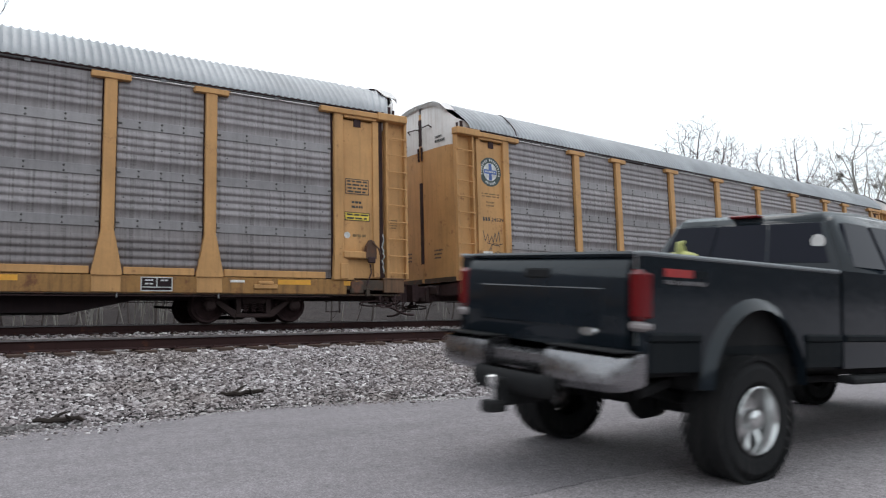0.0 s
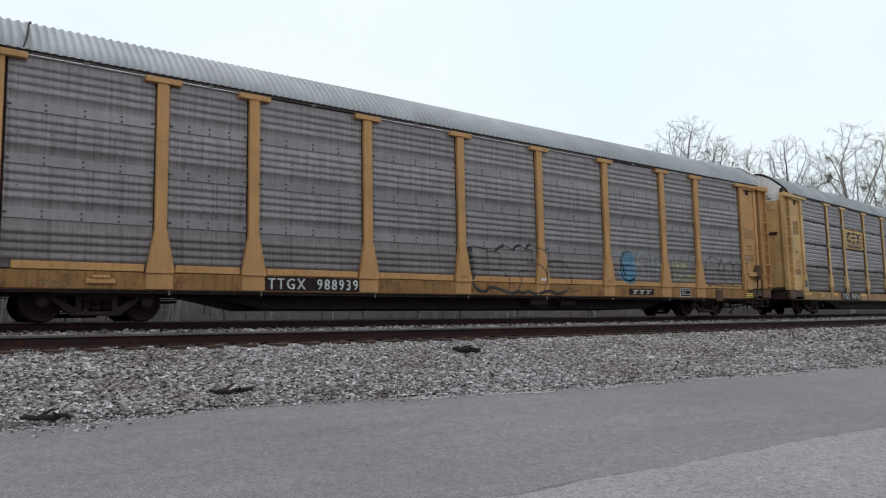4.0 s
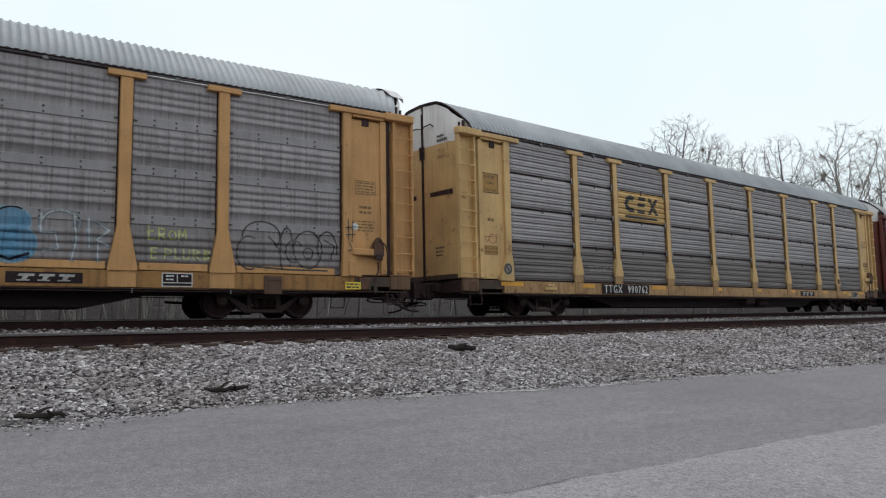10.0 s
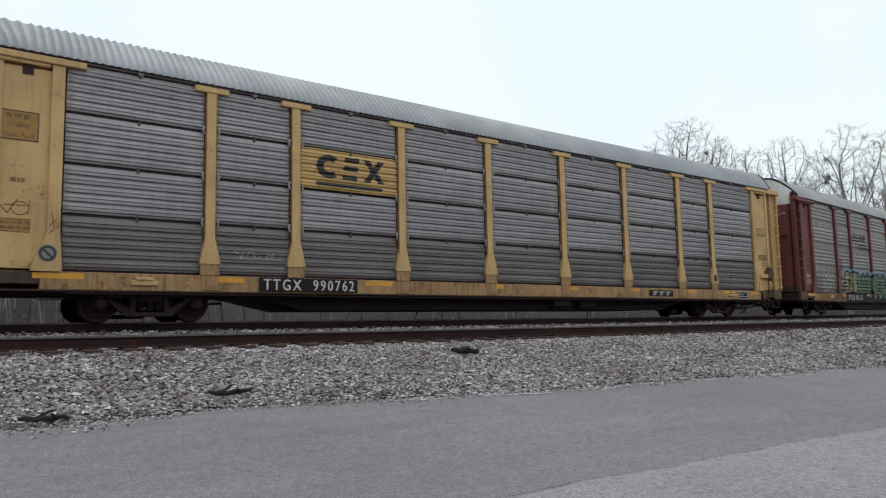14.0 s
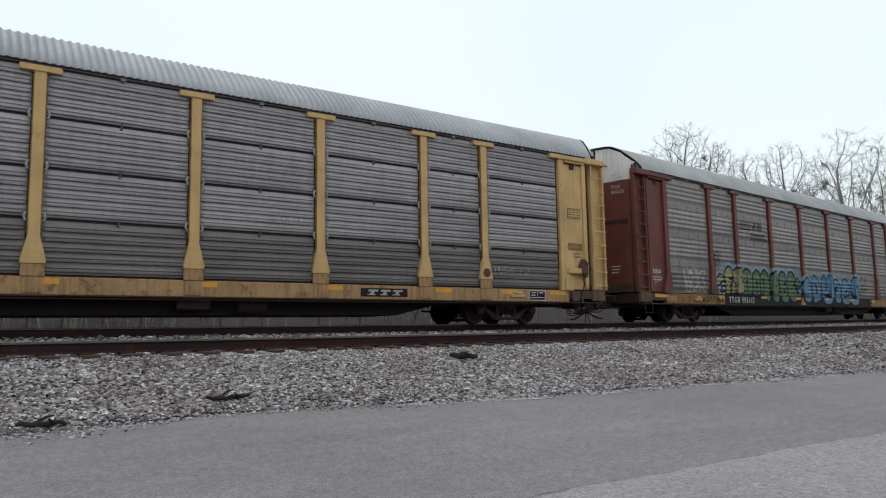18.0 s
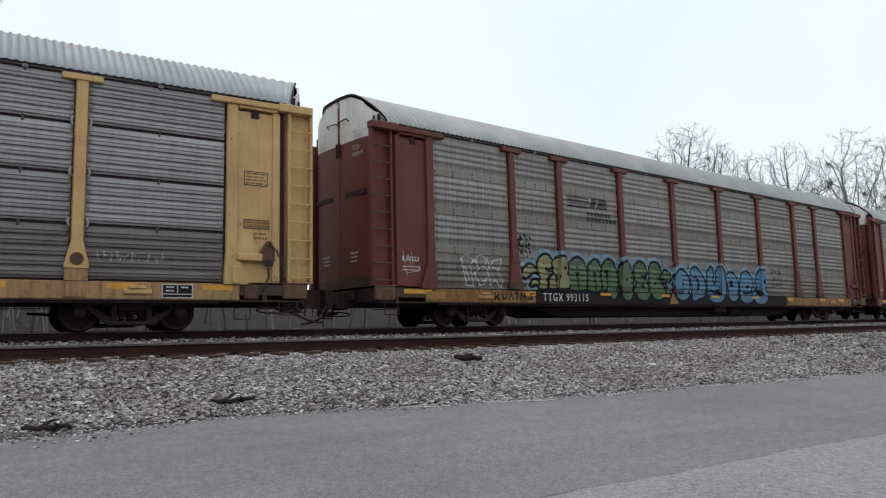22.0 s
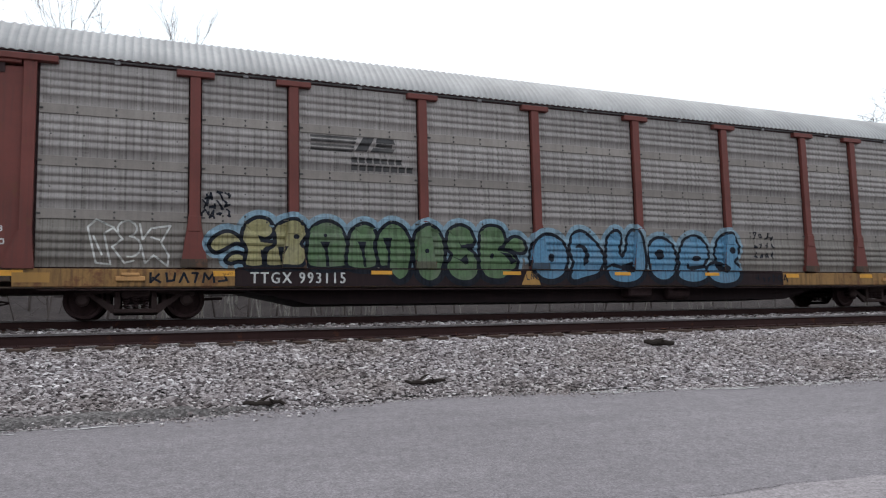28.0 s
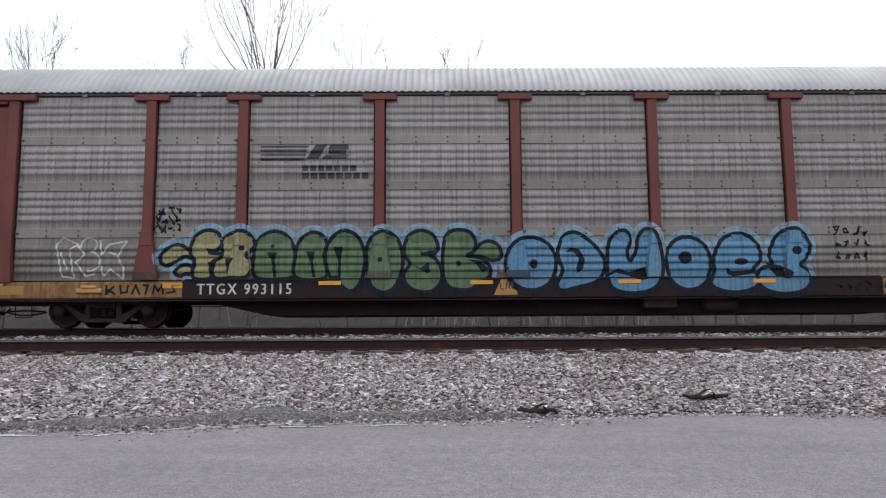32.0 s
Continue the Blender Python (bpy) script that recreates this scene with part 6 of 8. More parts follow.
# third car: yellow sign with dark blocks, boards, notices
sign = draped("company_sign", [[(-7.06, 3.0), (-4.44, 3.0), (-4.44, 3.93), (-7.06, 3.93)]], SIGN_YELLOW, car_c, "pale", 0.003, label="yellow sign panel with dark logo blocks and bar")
ring = [(-6.32 + r * math.cos(w), 3.54 + r * 0.83 * math.sin(w)) for r, span in ((0.33, range(50, 311, 10)), (0.15, range(310, 49, -10))) for w in map(radians, span)]
draped("logo_ring", [ring], LETTER_BLACK, sign, "pale", 0.006)
for z0, z1, d in ((3.70, 3.81, 0.03), (3.49, 3.60, 0.0), (3.27, 3.38, -0.03)):
    draped("logo_bar", [[(-5.94 + d, z0), (-5.54 + d, z0), (-5.54 + d, z1), (-5.94 + d, z1)]], LETTER_BLACK, sign, "pale", 0.006)
draped("logo_cross", [[(-5.40, 3.27), (-5.22, 3.27), (-4.80, 3.81), (-4.98, 3.81)]], LETTER_BLACK, sign, "pale", 0.006)
draped("logo_cross", [[(-5.40, 3.81), (-5.22, 3.81), (-4.80, 3.27), (-4.98, 3.27)]], LETTER_BLACK, sign, "pale", 0.007)
draped("logo_bar", [[(-6.66, 3.08), (-4.86, 3.08), (-4.86, 3.17), (-6.66, 3.17)]], LETTER_BLACK, sign, "pale", 0.006)
number_board(car_c, "TTGX  990762", -7.95, -5.72, y=SIDE - 0.0515)
tape(car_c, ((-11.9, 0.85), (-8.75, 0.75), (-5.0, 0.75), (-1.25, 0.5), (1.7, 0.5), (4.65, 0.45), (7.75, 0.5), (9.9, 0.5), (11.75, 0.6)))
owner_board(car_c, 5.35, 6.65)
test_board(car_c, 10.95)
pockets(car_c, (-10.4, 10.2), YELLOW_PALE)
b = placard(car_c, "notice_board", -12.92, -12.30, 3.28, 3.82, SIGN_AMBER, 0, LETTER_FADED, WING - 0.001, LETTER_BLACK)
flat_shapes("logo_bar", blocks(-12.84, -12.40, 3.67, 3.76, 3, 0.3), WING - 0.009, LETTER_FADED, b)
word("notice_word", "Quality", -12.80, -12.45, 3.49, 3.62, WING - 0.0095, LETTER_FADED, b, bold=0.008)
word("notice_word", "Auto Rack", -12.86, -12.36, 3.33, 3.43, WING - 0.0095, LETTER_FADED, b, bold=0.008)
placard(car_c, "notice_board", -12.90, -12.38, 1.62, 1.86, SIGN_AMBER, 2, LETTER_FADED, WING - 0.001, LETTER_FADED)
print_rows(car_c, -12.72, -12.46, 2.52, 2.60, 1, LETTER_FADED, WING)
for pts in ([(-12.95, 2.2), (-12.75, 1.95), (-12.6, 2.2)], loop(-12.55, 2.05, 0.14, 0.12), [(-12.8, 2.1), (-12.45, 2.1)], [(-12.4, 2.2), (-12.42, 1.95)]):
    flat_shapes("red_scrawl", stroke(pts, 0.018), WING - 0.003, SPRAY_RED, car_c)
for pts in ([(-12.05, 2.0), (-12.0, 1.7), (-12.1, 1.6)], [(-11.95, 1.9), (-12.08, 1.75)]):
    flat_shapes("scrawl", stroke(pts, 0.018), SIDE - 0.058, SPRAY_RED, car_c)
ban = part("round_notice", Solid().lathe(((0.0, 0.16), (-0.004, 0.16)), (-12.10, SIDE - 0.071, 1.25), "y", 24), STRIP_TAN, car_c, "round grey notice with dark ring")
flat_shapes("ring", [[(-12.10 + 0.14 * math.cos(a), 1.25 + 0.14 * math.sin(a)), (-12.10 + 0.14 * math.cos(a2), 1.25 + 0.14 * math.sin(a2)), (-12.10 + 0.10 * math.cos(a2), 1.25 + 0.10 * math.sin(a2)), (-12.10 + 0.10 * math.cos(a), 1.25 + 0.10 * math.sin(a))]
                     for a, a2 in [(2 * math.pi * k / 20, 2 * math.pi * (k + 1) / 20) for k in range(20)]] + stroke([(-12.19, 1.34), (-12.01, 1.16)], 0.04), SIDE - 0.0765, LETTER_BLACK, ban)
placard(car_c, "notice_board", 12.28, 12.80, 3.05, 3.36, YELLOW_PALE, 4, LETTER_FADED, WING - 0.001, LETTER_BLACK)
placard(car_c, "notice_board", 12.28, 12.84, 2.12, 2.32, SIGN_AMBER, 2, LETTER_FADED, WING - 0.001, LETTER_BLACK)
print_rows(car_c, 12.5, 12.8, 1.90, 2.04, 2, LETTER_FADED, WING)
chalk = thing_part("graffiti", car_c, "faint chalk writing on the slotted sheets")
rng = random.Random(33)
for x0, x1, z, tall in ((9.40, 10.75, 1.42, 0.10), (3.25, 3.95, 2.36, 0.07), (-8.6, -7.6, 1.40, 0.08)):
    n = int((x1 - x0) / 0.13)
    for i in range(n):
        x = x0 + (x1 - x0) * i / n
        draped("line", stroke([(x + rng.uniform(0, 0.11), z + rng.uniform(-tall, tall)) for _ in range(4)], 0.014), SPRAY_WHITE, chalk, "pale", 0.004)["kind"] = "stuff"
draped("stain", [blob(9.12, 1.34, 0.12, 0.12, 2.0)], RUSTY, car_c, "pale", 0.006)

# fourth car: black middle sill, number, logo bars, tag and the large bubble letters
DSILL = SIDE - 0.027
plate("sill_band", -8.35, 6.10, 0.601, 0.934, SIDE - 0.0205, BLACK, car_d, "black middle length of the side sill", 0.006)
number_board(car_d, "TTGX 993115", -8.05, -6.12, 0.66, 0.885, board=False)
tape(car_d, ((-12.45, 0.85), (-8.55, 0.42), (6.45, 0.46), (9.3, 0.5), (11.2, 0.5), (12.6, 0.4)))
for x in (-5.32, -2.20, 0.85, 3.64):
    plate("reflector", x - 0.23, x + 0.23, 0.845, 0.925, SIDE - 0.044, ORANGE, car_d, "orange reflective tape")
pockets(car_d, (-10.25, 10.2), YELLOW)
plate("sill_plate", -12.2, -11.6, 0.68, 0.86, SIDE - 0.0205, SIGN_AMBER, car_d)
for pts in ([(-9.9, 0.86), (-9.9, 0.68), (-9.75, 0.84)], [(-9.86, 0.77), (-9.72, 0.68)], [(-9.62, 0.86), (-9.6, 0.70), (-9.48, 0.72), (-9.46, 0.86)], [(-9.38, 0.68), (-9.3, 0.86), (-9.22, 0.68)], [(-9.15, 0.86), (-9.05, 0.86), (-9.1, 0.68)], [(-8.95, 0.68), (-8.92, 0.86), (-8.84, 0.74), (-8.76, 0.86), (-8.74, 0.68)], [(-8.66, 0.7), (-8.5, 0.72), (-8.56, 0.84), (-8.4, 0.86)]):
    flat_shapes("black_scrawl", stroke(pts, 0.042), SIDE - 0.0245, SPRAY_INK, car_d)
for i in range(4):
    draped("logo_stripe", [[(-6.82, 3.80 - 0.09 * i), (-5.80 - 0.03 * i, 3.80 - 0.09 * i), (-5.83 - 0.03 * i, 3.745 - 0.09 * i), (-6.82, 3.745 - 0.09 * i)]], SPRAY_GREY, car_d, "brown", 0.004)
draped("logo_slab", [[(-5.86, 3.50), (-5.60, 3.50), (-5.42, 3.82), (-5.66, 3.82)], [(-5.52, 3.50), (-5.02, 3.50), (-4.95, 3.60), (-5.45, 3.60)], [(-5.40, 3.70), (-4.95, 3.70), (-4.98, 3.82), (-5.36, 3.82)], [(-5.40, 3.62), (-5.02, 3.60), (-5.02, 3.69), (-5.38, 3.69)]], SPRAY_GREY, car_d, "brown", 0.004)
draped("logo_bar", blocks(-5.94, -4.77, 3.245, 3.365, 7, 0.22), SPRAY_GREY, car_d, "brown", 0.004)
draped("logo_bar", blocks(-5.94, -4.51, 3.085, 3.205, 8, 0.22), SPRAY_GREY, car_d, "brown", 0.004)
flat_shapes("mark_bar", blocks(-12.95, -12.80, 1.60, 1.71, 2, 0.3), WING - 0.003, LETTER_WHITE, car_d)
word("car_number", "22223", -12.76, -12.38, 1.60, 1.71, WING - 0.003, LETTER_WHITE, car_d, bold=0.008)
flat_shapes("white_bar", stroke([(-13.02, 1.46), (-12.35, 1.46), (-12.35, 1.38), (-13.02, 1.38), (-13.02, 1.46)], 0.022), WING - 0.003, LETTER_WHITE, car_d)
for pts in ([(-12.85, 1.82), (-12.8, 1.55), (-12.7, 1.75), (-12.62, 1.5)], [(-12.75, 1.3), (-12.4, 1.36)], [(-12.6, 1.8), (-12.55, 1.5)], [(-12.8, 1.45), (-12.72, 1.22)]):
    flat_shapes("white_scrawl", stroke(pts, 0.016), WING - 0.0035, SPRAY_WHITE, car_d)
wt = thing_part("graffiti", car_d, "white outline tag")
for pts in ([(-11.0, 1.72), (-10.85, 1.05), (-10.6, 1.02), (-10.72, 1.6), (-10.55, 1.72), (-10.85, 1.86), (-11.0, 1.72)], [(-10.9, 1.55), (-10.75, 1.2)], [(-10.55, 1.7), (-10.4, 1.5), (-10.58, 1.35), (-10.36, 1.05), (-10.2, 1.1)], loop(-10.32, 1.7, 0.17, 0.15, -60, 200, 10), loop(-10.28, 1.36, 0.2, 0.2, -100, 90, 8),
            [(-10.1, 1.8), (-10.05, 1.5), (-9.9, 1.72), (-9.55, 1.78), (-9.72, 1.45), (-9.58, 1.2), (-9.6, 1.0), (-9.85, 1.2), (-10.0, 1.05), (-10.08, 1.4)], [(-9.9, 1.55), (-9.75, 1.5)]):
    draped("line", stroke(pts, 0.036), SPRAY_WHITE, wt, "brown", 0.005)
for k, (x0, x1, z0, z1) in enumerate(((-9.0, -8.45, 1.95, 2.50), (5.15, 5.95, 1.25, 2.05), (5.1, 6.3, 0.66, 0.90))):
    rng = random.Random(70 + k)
    sc = thing_part("graffiti", car_d, "small black scrawled tag")
    for r in range(3 if k < 2 else 1):
        zc = z1 - (r + 0.5) * (z1 - z0) / (3 if k < 2 else 1)
        for i in range(4 if k < 2 else 6):
            x = x0 + (x1 - x0) * (i + 0.1) / (4 if k < 2 else 6)
            pts = [(x + rng.uniform(0, 0.14), zc + rng.uniform(-0.10, 0.10)) for _ in range(5)]
            draped("line", stroke(pts, 0.036), SPRAY_INK, sc, "brown", 0.004, DSILL)


G, O, B = SPRAY_GREEN, SPRAY_OLIVE, SPRAY_BLUE
bubble_piece(car_d, "brown", (
    (O, rounded([(-8.84, 1.41), (-8.73, 1.59), (-8.49, 1.70), (-8.26, 1.59), (-8.11, 1.39), (-8.32, 1.46), (-8.54, 1.34), (-8.72, 1.27)]),
     []),
    (O, rounded([(-8.53, 1.12), (-8.41, 1.25), (-8.25, 1.27), (-8.13, 1.18), (-8.05, 1.05), (-8.27, 1.10), (-8.42, 1.06)]),
     []),
    (O, rounded([(-8.15, 1.02), (-8.12, 1.34), (-8.22, 1.55), (-8.15, 1.83), (-7.93, 1.99), (-7.68, 1.95), (-7.58, 1.74), (-7.66, 1.60), (-7.83, 1.53), (-7.55, 1.49), (-7.57, 1.39), (-7.76, 1.35), (-7.79, 1.02)]),
     [[(-7.90, 1.63), (-7.67, 1.57), (-7.85, 1.51)], [(-7.85, 1.34), (-7.80, 1.34), (-7.76, 1.02), (-7.81, 1.02)]]),
    (O, rounded([(-7.72, 1.02), (-7.72, 1.32), (-7.56, 1.46), (-7.56, 1.76), (-7.40, 1.92), (-7.15, 1.97), (-6.97, 1.86), (-6.90, 1.67), (-7.05, 1.46), (-6.90, 1.34), (-6.95, 1.13), (-7.07, 1.01), (-7.38, 1.01)]),
     [[(-7.50, 1.41), (-7.30, 1.41), (-7.38, 1.27), (-7.43, 1.04), (-7.48, 1.27)], blob(-7.14, 1.61, 0.06, 0.05, 2.1, 22)]),
    (G, rounded([(-6.85, 1.01), (-6.90, 1.46), (-6.84, 1.76), (-6.64, 1.93), (-6.41, 1.96), (-6.19, 1.83), (-6.06, 1.53), (-6.05, 1.20), (-6.09, 1.01)]),
     [[(-6.64, 1.53), (-6.42, 1.53), (-6.47, 1.39), (-6.43, 1.01), (-6.50, 1.01), (-6.53, 1.34)], blob(-6.52, 1.66, 0.04, 0.04, 2.1, 22)]),
    (G, rounded([(-6.03, 1.01), (-6.04, 1.46), (-5.98, 1.74), (-5.82, 1.89), (-5.65, 1.94), (-5.48, 1.86), (-5.40, 1.67), (-5.46, 1.46), (-5.42, 1.01)]),
     [[(-5.83, 1.55), (-5.64, 1.55), (-5.68, 1.34), (-5.63, 1.01), (-5.69, 1.01), (-5.74, 1.32)]]),
    (G, rounded([(-5.43, 1.48), (-5.32, 1.79), (-5.09, 1.97), (-4.86, 1.92), (-4.70, 1.75), (-4.61, 1.42), (-4.65, 1.07), (-4.74, 0.82), (-4.92, 0.72), (-5.10, 0.86), (-5.16, 1.01), (-5.34, 1.04)]),
     [[(-5.27, 1.64), (-5.06, 1.64), (-5.10, 1.42), (-5.11, 0.97), (-5.17, 0.97), (-5.16, 1.34)]]),
    (G, rounded([(-4.58, 1.46), (-4.50, 1.79), (-4.23, 1.95), (-3.97, 1.83), (-3.85, 1.56), (-3.83, 1.25), (-3.91, 0.95), (-4.04, 0.75), (-4.24, 0.69), (-4.44, 0.79), (-4.53, 1.02)]),
     [blob(-4.29, 1.36, 0.05, 0.05, 2.1, 22)]),
    (G, rounded([(-3.79, 1.63), (-3.69, 1.87), (-3.45, 1.97), (-3.22, 1.89), (-3.11, 1.70), (-3.12, 1.54), (-3.31, 1.50), (-3.13, 1.35), (-3.02, 1.11), (-3.07, 0.84), (-3.27, 0.70), (-3.55, 0.72), (-3.75, 0.86), (-3.80, 1.07), (-3.67, 1.28), (-3.77, 1.42)]),
     [[(-3.48, 1.61), (-3.43, 1.52), (-3.12, 1.53), (-3.12, 1.45), (-3.44, 1.44)], [(-3.69, 1.28), (-3.46, 1.19), (-3.29, 1.32), (-3.26, 1.10), (-3.33, 1.08), (-3.43, 1.14)]]),
    (G, rounded([(-2.98, 1.61), (-2.90, 1.89), (-2.69, 1.98), (-2.44, 1.93), (-2.32, 1.75), (-2.35, 1.54), (-2.50, 1.44), (-2.25, 1.40), (-2.04, 1.23), (-2.03, 1.02), (-2.23, 0.90), (-2.41, 0.75), (-2.69, 0.74), (-2.90, 0.83), (-2.99, 1.09)]),
     [blob(-2.67, 1.28, 0.05, 0.06, 2.1, 22), [(-2.48, 1.37), (-2.22, 1.34), (-2.04, 1.16), (-2.18, 1.09), (-2.30, 1.26)]]),
    (G, rounded([(-2.39, 1.46), (-2.22, 1.67), (-2.03, 1.74), (-1.84, 1.64), (-1.79, 1.41), (-1.97, 1.35), (-2.20, 1.42)]),
     []),
), DSILL, "large green and yellow bubble letters with pale blue edges")
bubble_piece(car_d, "brown", (
    (B, blob(-1.17, 1.27, 0.52, 0.55, 2.1, 22),
     [blob(-1.11, 1.26, 0.08, 0.10, 2.1, 22)]),
    (B, rounded([(-0.60, 1.54), (-0.48, 1.83), (-0.27, 1.92), (-0.03, 1.81), (0.20, 1.59), (0.36, 1.31), (0.31, 1.04), (0.13, 0.87), (-0.21, 0.78), (-0.53, 0.71), (-0.64, 0.84), (-0.51, 1.11), (-0.58, 1.35)]),
     [[(-0.45, 1.51), (-0.33, 1.60), (-0.16, 1.57), (-0.05, 1.35), (-0.09, 1.16), (-0.20, 1.07), (-0.24, 1.16), (-0.17, 1.38), (-0.29, 1.51)]]),
    (B, rounded([(0.42, 1.35), (0.47, 1.71), (0.65, 1.92), (0.82, 1.94), (0.91, 1.76), (0.83, 1.50), (0.89, 1.31), (1.02, 1.52), (1.08, 1.81), (1.23, 1.98), (1.41, 1.89), (1.51, 1.55), (1.54, 1.16), (1.46, 0.85), (1.23, 0.69), (0.89, 0.65), (0.58, 0.71), (0.43, 0.90)]),
     [[(0.44, 1.07), (0.62, 1.15), (0.88, 1.09), (1.20, 1.20), (1.22, 0.93), (1.07, 0.91), (0.86, 1.01), (0.59, 1.07), (0.44, 1.00)]]),
    (B, blob(2.09, 1.26, 0.47, 0.55, 2.1, 22),
     [blob(2.04, 1.38, 0.14, 0.13, 2.1, 22)]),
    (B, rounded([(2.63, 1.36), (2.80, 1.72), (3.08, 1.87), (3.38, 1.82), (3.57, 1.60), (3.59, 1.31), (3.43, 1.13), (3.60, 0.97), (3.46, 0.76), (3.13, 0.66), (2.77, 0.69), (2.54, 0.83), (2.64, 1.09)]),
     [blob(3.20, 1.29, 0.14, 0.07, 2.1, 22), [(2.88, 1.18), (2.99, 1.09), (3.46, 1.12), (3.48, 1.05), (3.03, 0.98), (2.90, 1.04)]]),
    (B, rounded([(3.82, 1.55), (4.00, 1.85), (4.28, 1.97), (4.53, 1.87), (4.65, 1.60), (4.54, 1.36), (4.38, 1.21), (4.57, 1.05), (4.59, 0.83), (4.40, 0.67), (4.00, 0.62), (3.66, 0.71), (3.51, 0.90), (3.62, 1.14), (3.86, 1.21), (3.80, 1.36)]),
     [blob(4.33, 1.51, 0.10, 0.09, 2.1, 22), [(3.72, 1.27), (4.01, 1.20), (4.25, 1.05), (4.16, 0.92), (3.94, 0.97), (3.78, 1.14)]]),
), DSILL, "large sky-blue bubble letters with dark outlines")
for x, shade, text in ((-4.24, SPRAY_MOSS, "dark olive paint on the foot of a post"), (-1.24, SPRAY_DEEP, "dark blue paint on the foot of a post")):
    post_x = min(POSTS, key=lambda p: abs(p - x))
    draped("foot_shade", [[(post_x - 0.24, 0.985), (post_x + 0.24, 0.985), (post_x + 0.22, 1.13), (post_x - 0.22, 1.13)]], shade, car_d, "brown", 0.026, DSILL, text)
draped("spray_patch", [[(-1.95, 0.62), (-1.45, 0.62), (-1.55, 0.94), (-1.80, 0.94)]], SIGN_AMBER, car_d, "brown", 0.004, DSILL, "tan sprayed patch with a small scrawl")
draped("black_scrawl", stroke([(-1.82, 0.86), (-1.80, 0.74), (-1.74, 0.74)], 0.022) + stroke([(-1.70, 0.74), (-1.69, 0.87), (-1.63, 0.76), (-1.62, 0.88)], 0.022) + stroke([(-1.57, 0.75), (-1.56, 0.88), (-1.50, 0.88)], 0.022), SPRAY_GREY, car_d, "brown", 0.008, DSILL)
# raised black strip paints the shade of the recess between sheets and sill
part("drip_edge", Solid().box(-8.30, 6.05, SIDE - 0.050, SIDE - 0.028, 0.955, 0.980), BLACK, car_d, "black strip drawn as the dark recess between sheets and sill")

# fifth car: pale scrawls
et = thing_part("graffiti", car_e, "white scrawled tag")
for i in range(5):
    x = -11.3 + 0.5 * i
    draped("line", stroke([(x, 1.15), (x + 0.1, 1.7), (x + 0.25, 1.3), (x + 0.35, 1.75), (x + 0.3, 1.1)], 0.035), SPRAY_WHITE, et, "brown", 0.005)
flat_shapes("white_bar", stroke([(-13.02, 1.46), (-12.35, 1.46), (-12.35, 1.38), (-13.02, 1.38), (-13.02, 1.46)], 0.022), WING - 0.003, LETTER_WHITE, car_e)
tape(car_e, ((-12.45, 0.85), (-8.55, 0.42), (-5.3, 0.46), (-2.2, 0.46), (0.85, 0.46)))


# ---- woods, trees and drift wood ----
def limb(s, rng, p, d, length, r, depth, spread, droop, sides, twig=0.004, crook=0.27):
    """One limb in short bends, then its forks."""
    pts, radii, q, v = [p.copy()], [r], p.copy(), d.copy()
    steps = 4 if depth > 1 else 3
    for i in range(steps):
        v = (v + Vector((rng.gauss(0, crook), rng.gauss(0, crook), rng.gauss(0.05 - droop, crook * 0.6)))).normalized()
        q = q + v * (length / steps)
        pts.append(q.copy())
        radii.append(max(twig, r * (1 - 0.55 * (i + 1) / steps)))
    s.tube(pts, radii, sides if r > 0.05 else 3, caps=False)
    if depth <= 0:
        for k in range(3):
            e = (v + Vector((rng.gauss(0, 0.5), rng.gauss(0, 0.5), rng.gauss(0.1, 0.4)))).normalized()
            b = pts[rng.randint(1, steps)]
            s.tube([b, b + e * length * rng.uniform(0.3, 0.6)], [twig * 0.9, twig * 0.6], 3, caps=False)
        return
    n = rng.choice((1, 2, 2, 3)) if depth > 1 else rng.choice((1, 2, 3))
    for k in range(n):
        i = rng.randint(1, steps)
        w = Vector((rng.gauss(0, 1), rng.gauss(0, 1), rng.gauss(0.25, 0.6)))
        w = (w - v * w.dot(v)).normalized()
        e = (v * math.cos(spread) + w * math.sin(spread)).normalized()
        limb(s, rng, pts[i], e, length * rng.uniform(0.48, 0.78), radii[i] * rng.uniform(0.5, 0.75), depth - 1, spread * rng.uniform(0.8, 1.15), droop, sides, twig, crook)
    limb(s, rng, pts[-1], v, length * 0.7, radii[-1], depth - 1, spread, droop, sides, twig, crook)


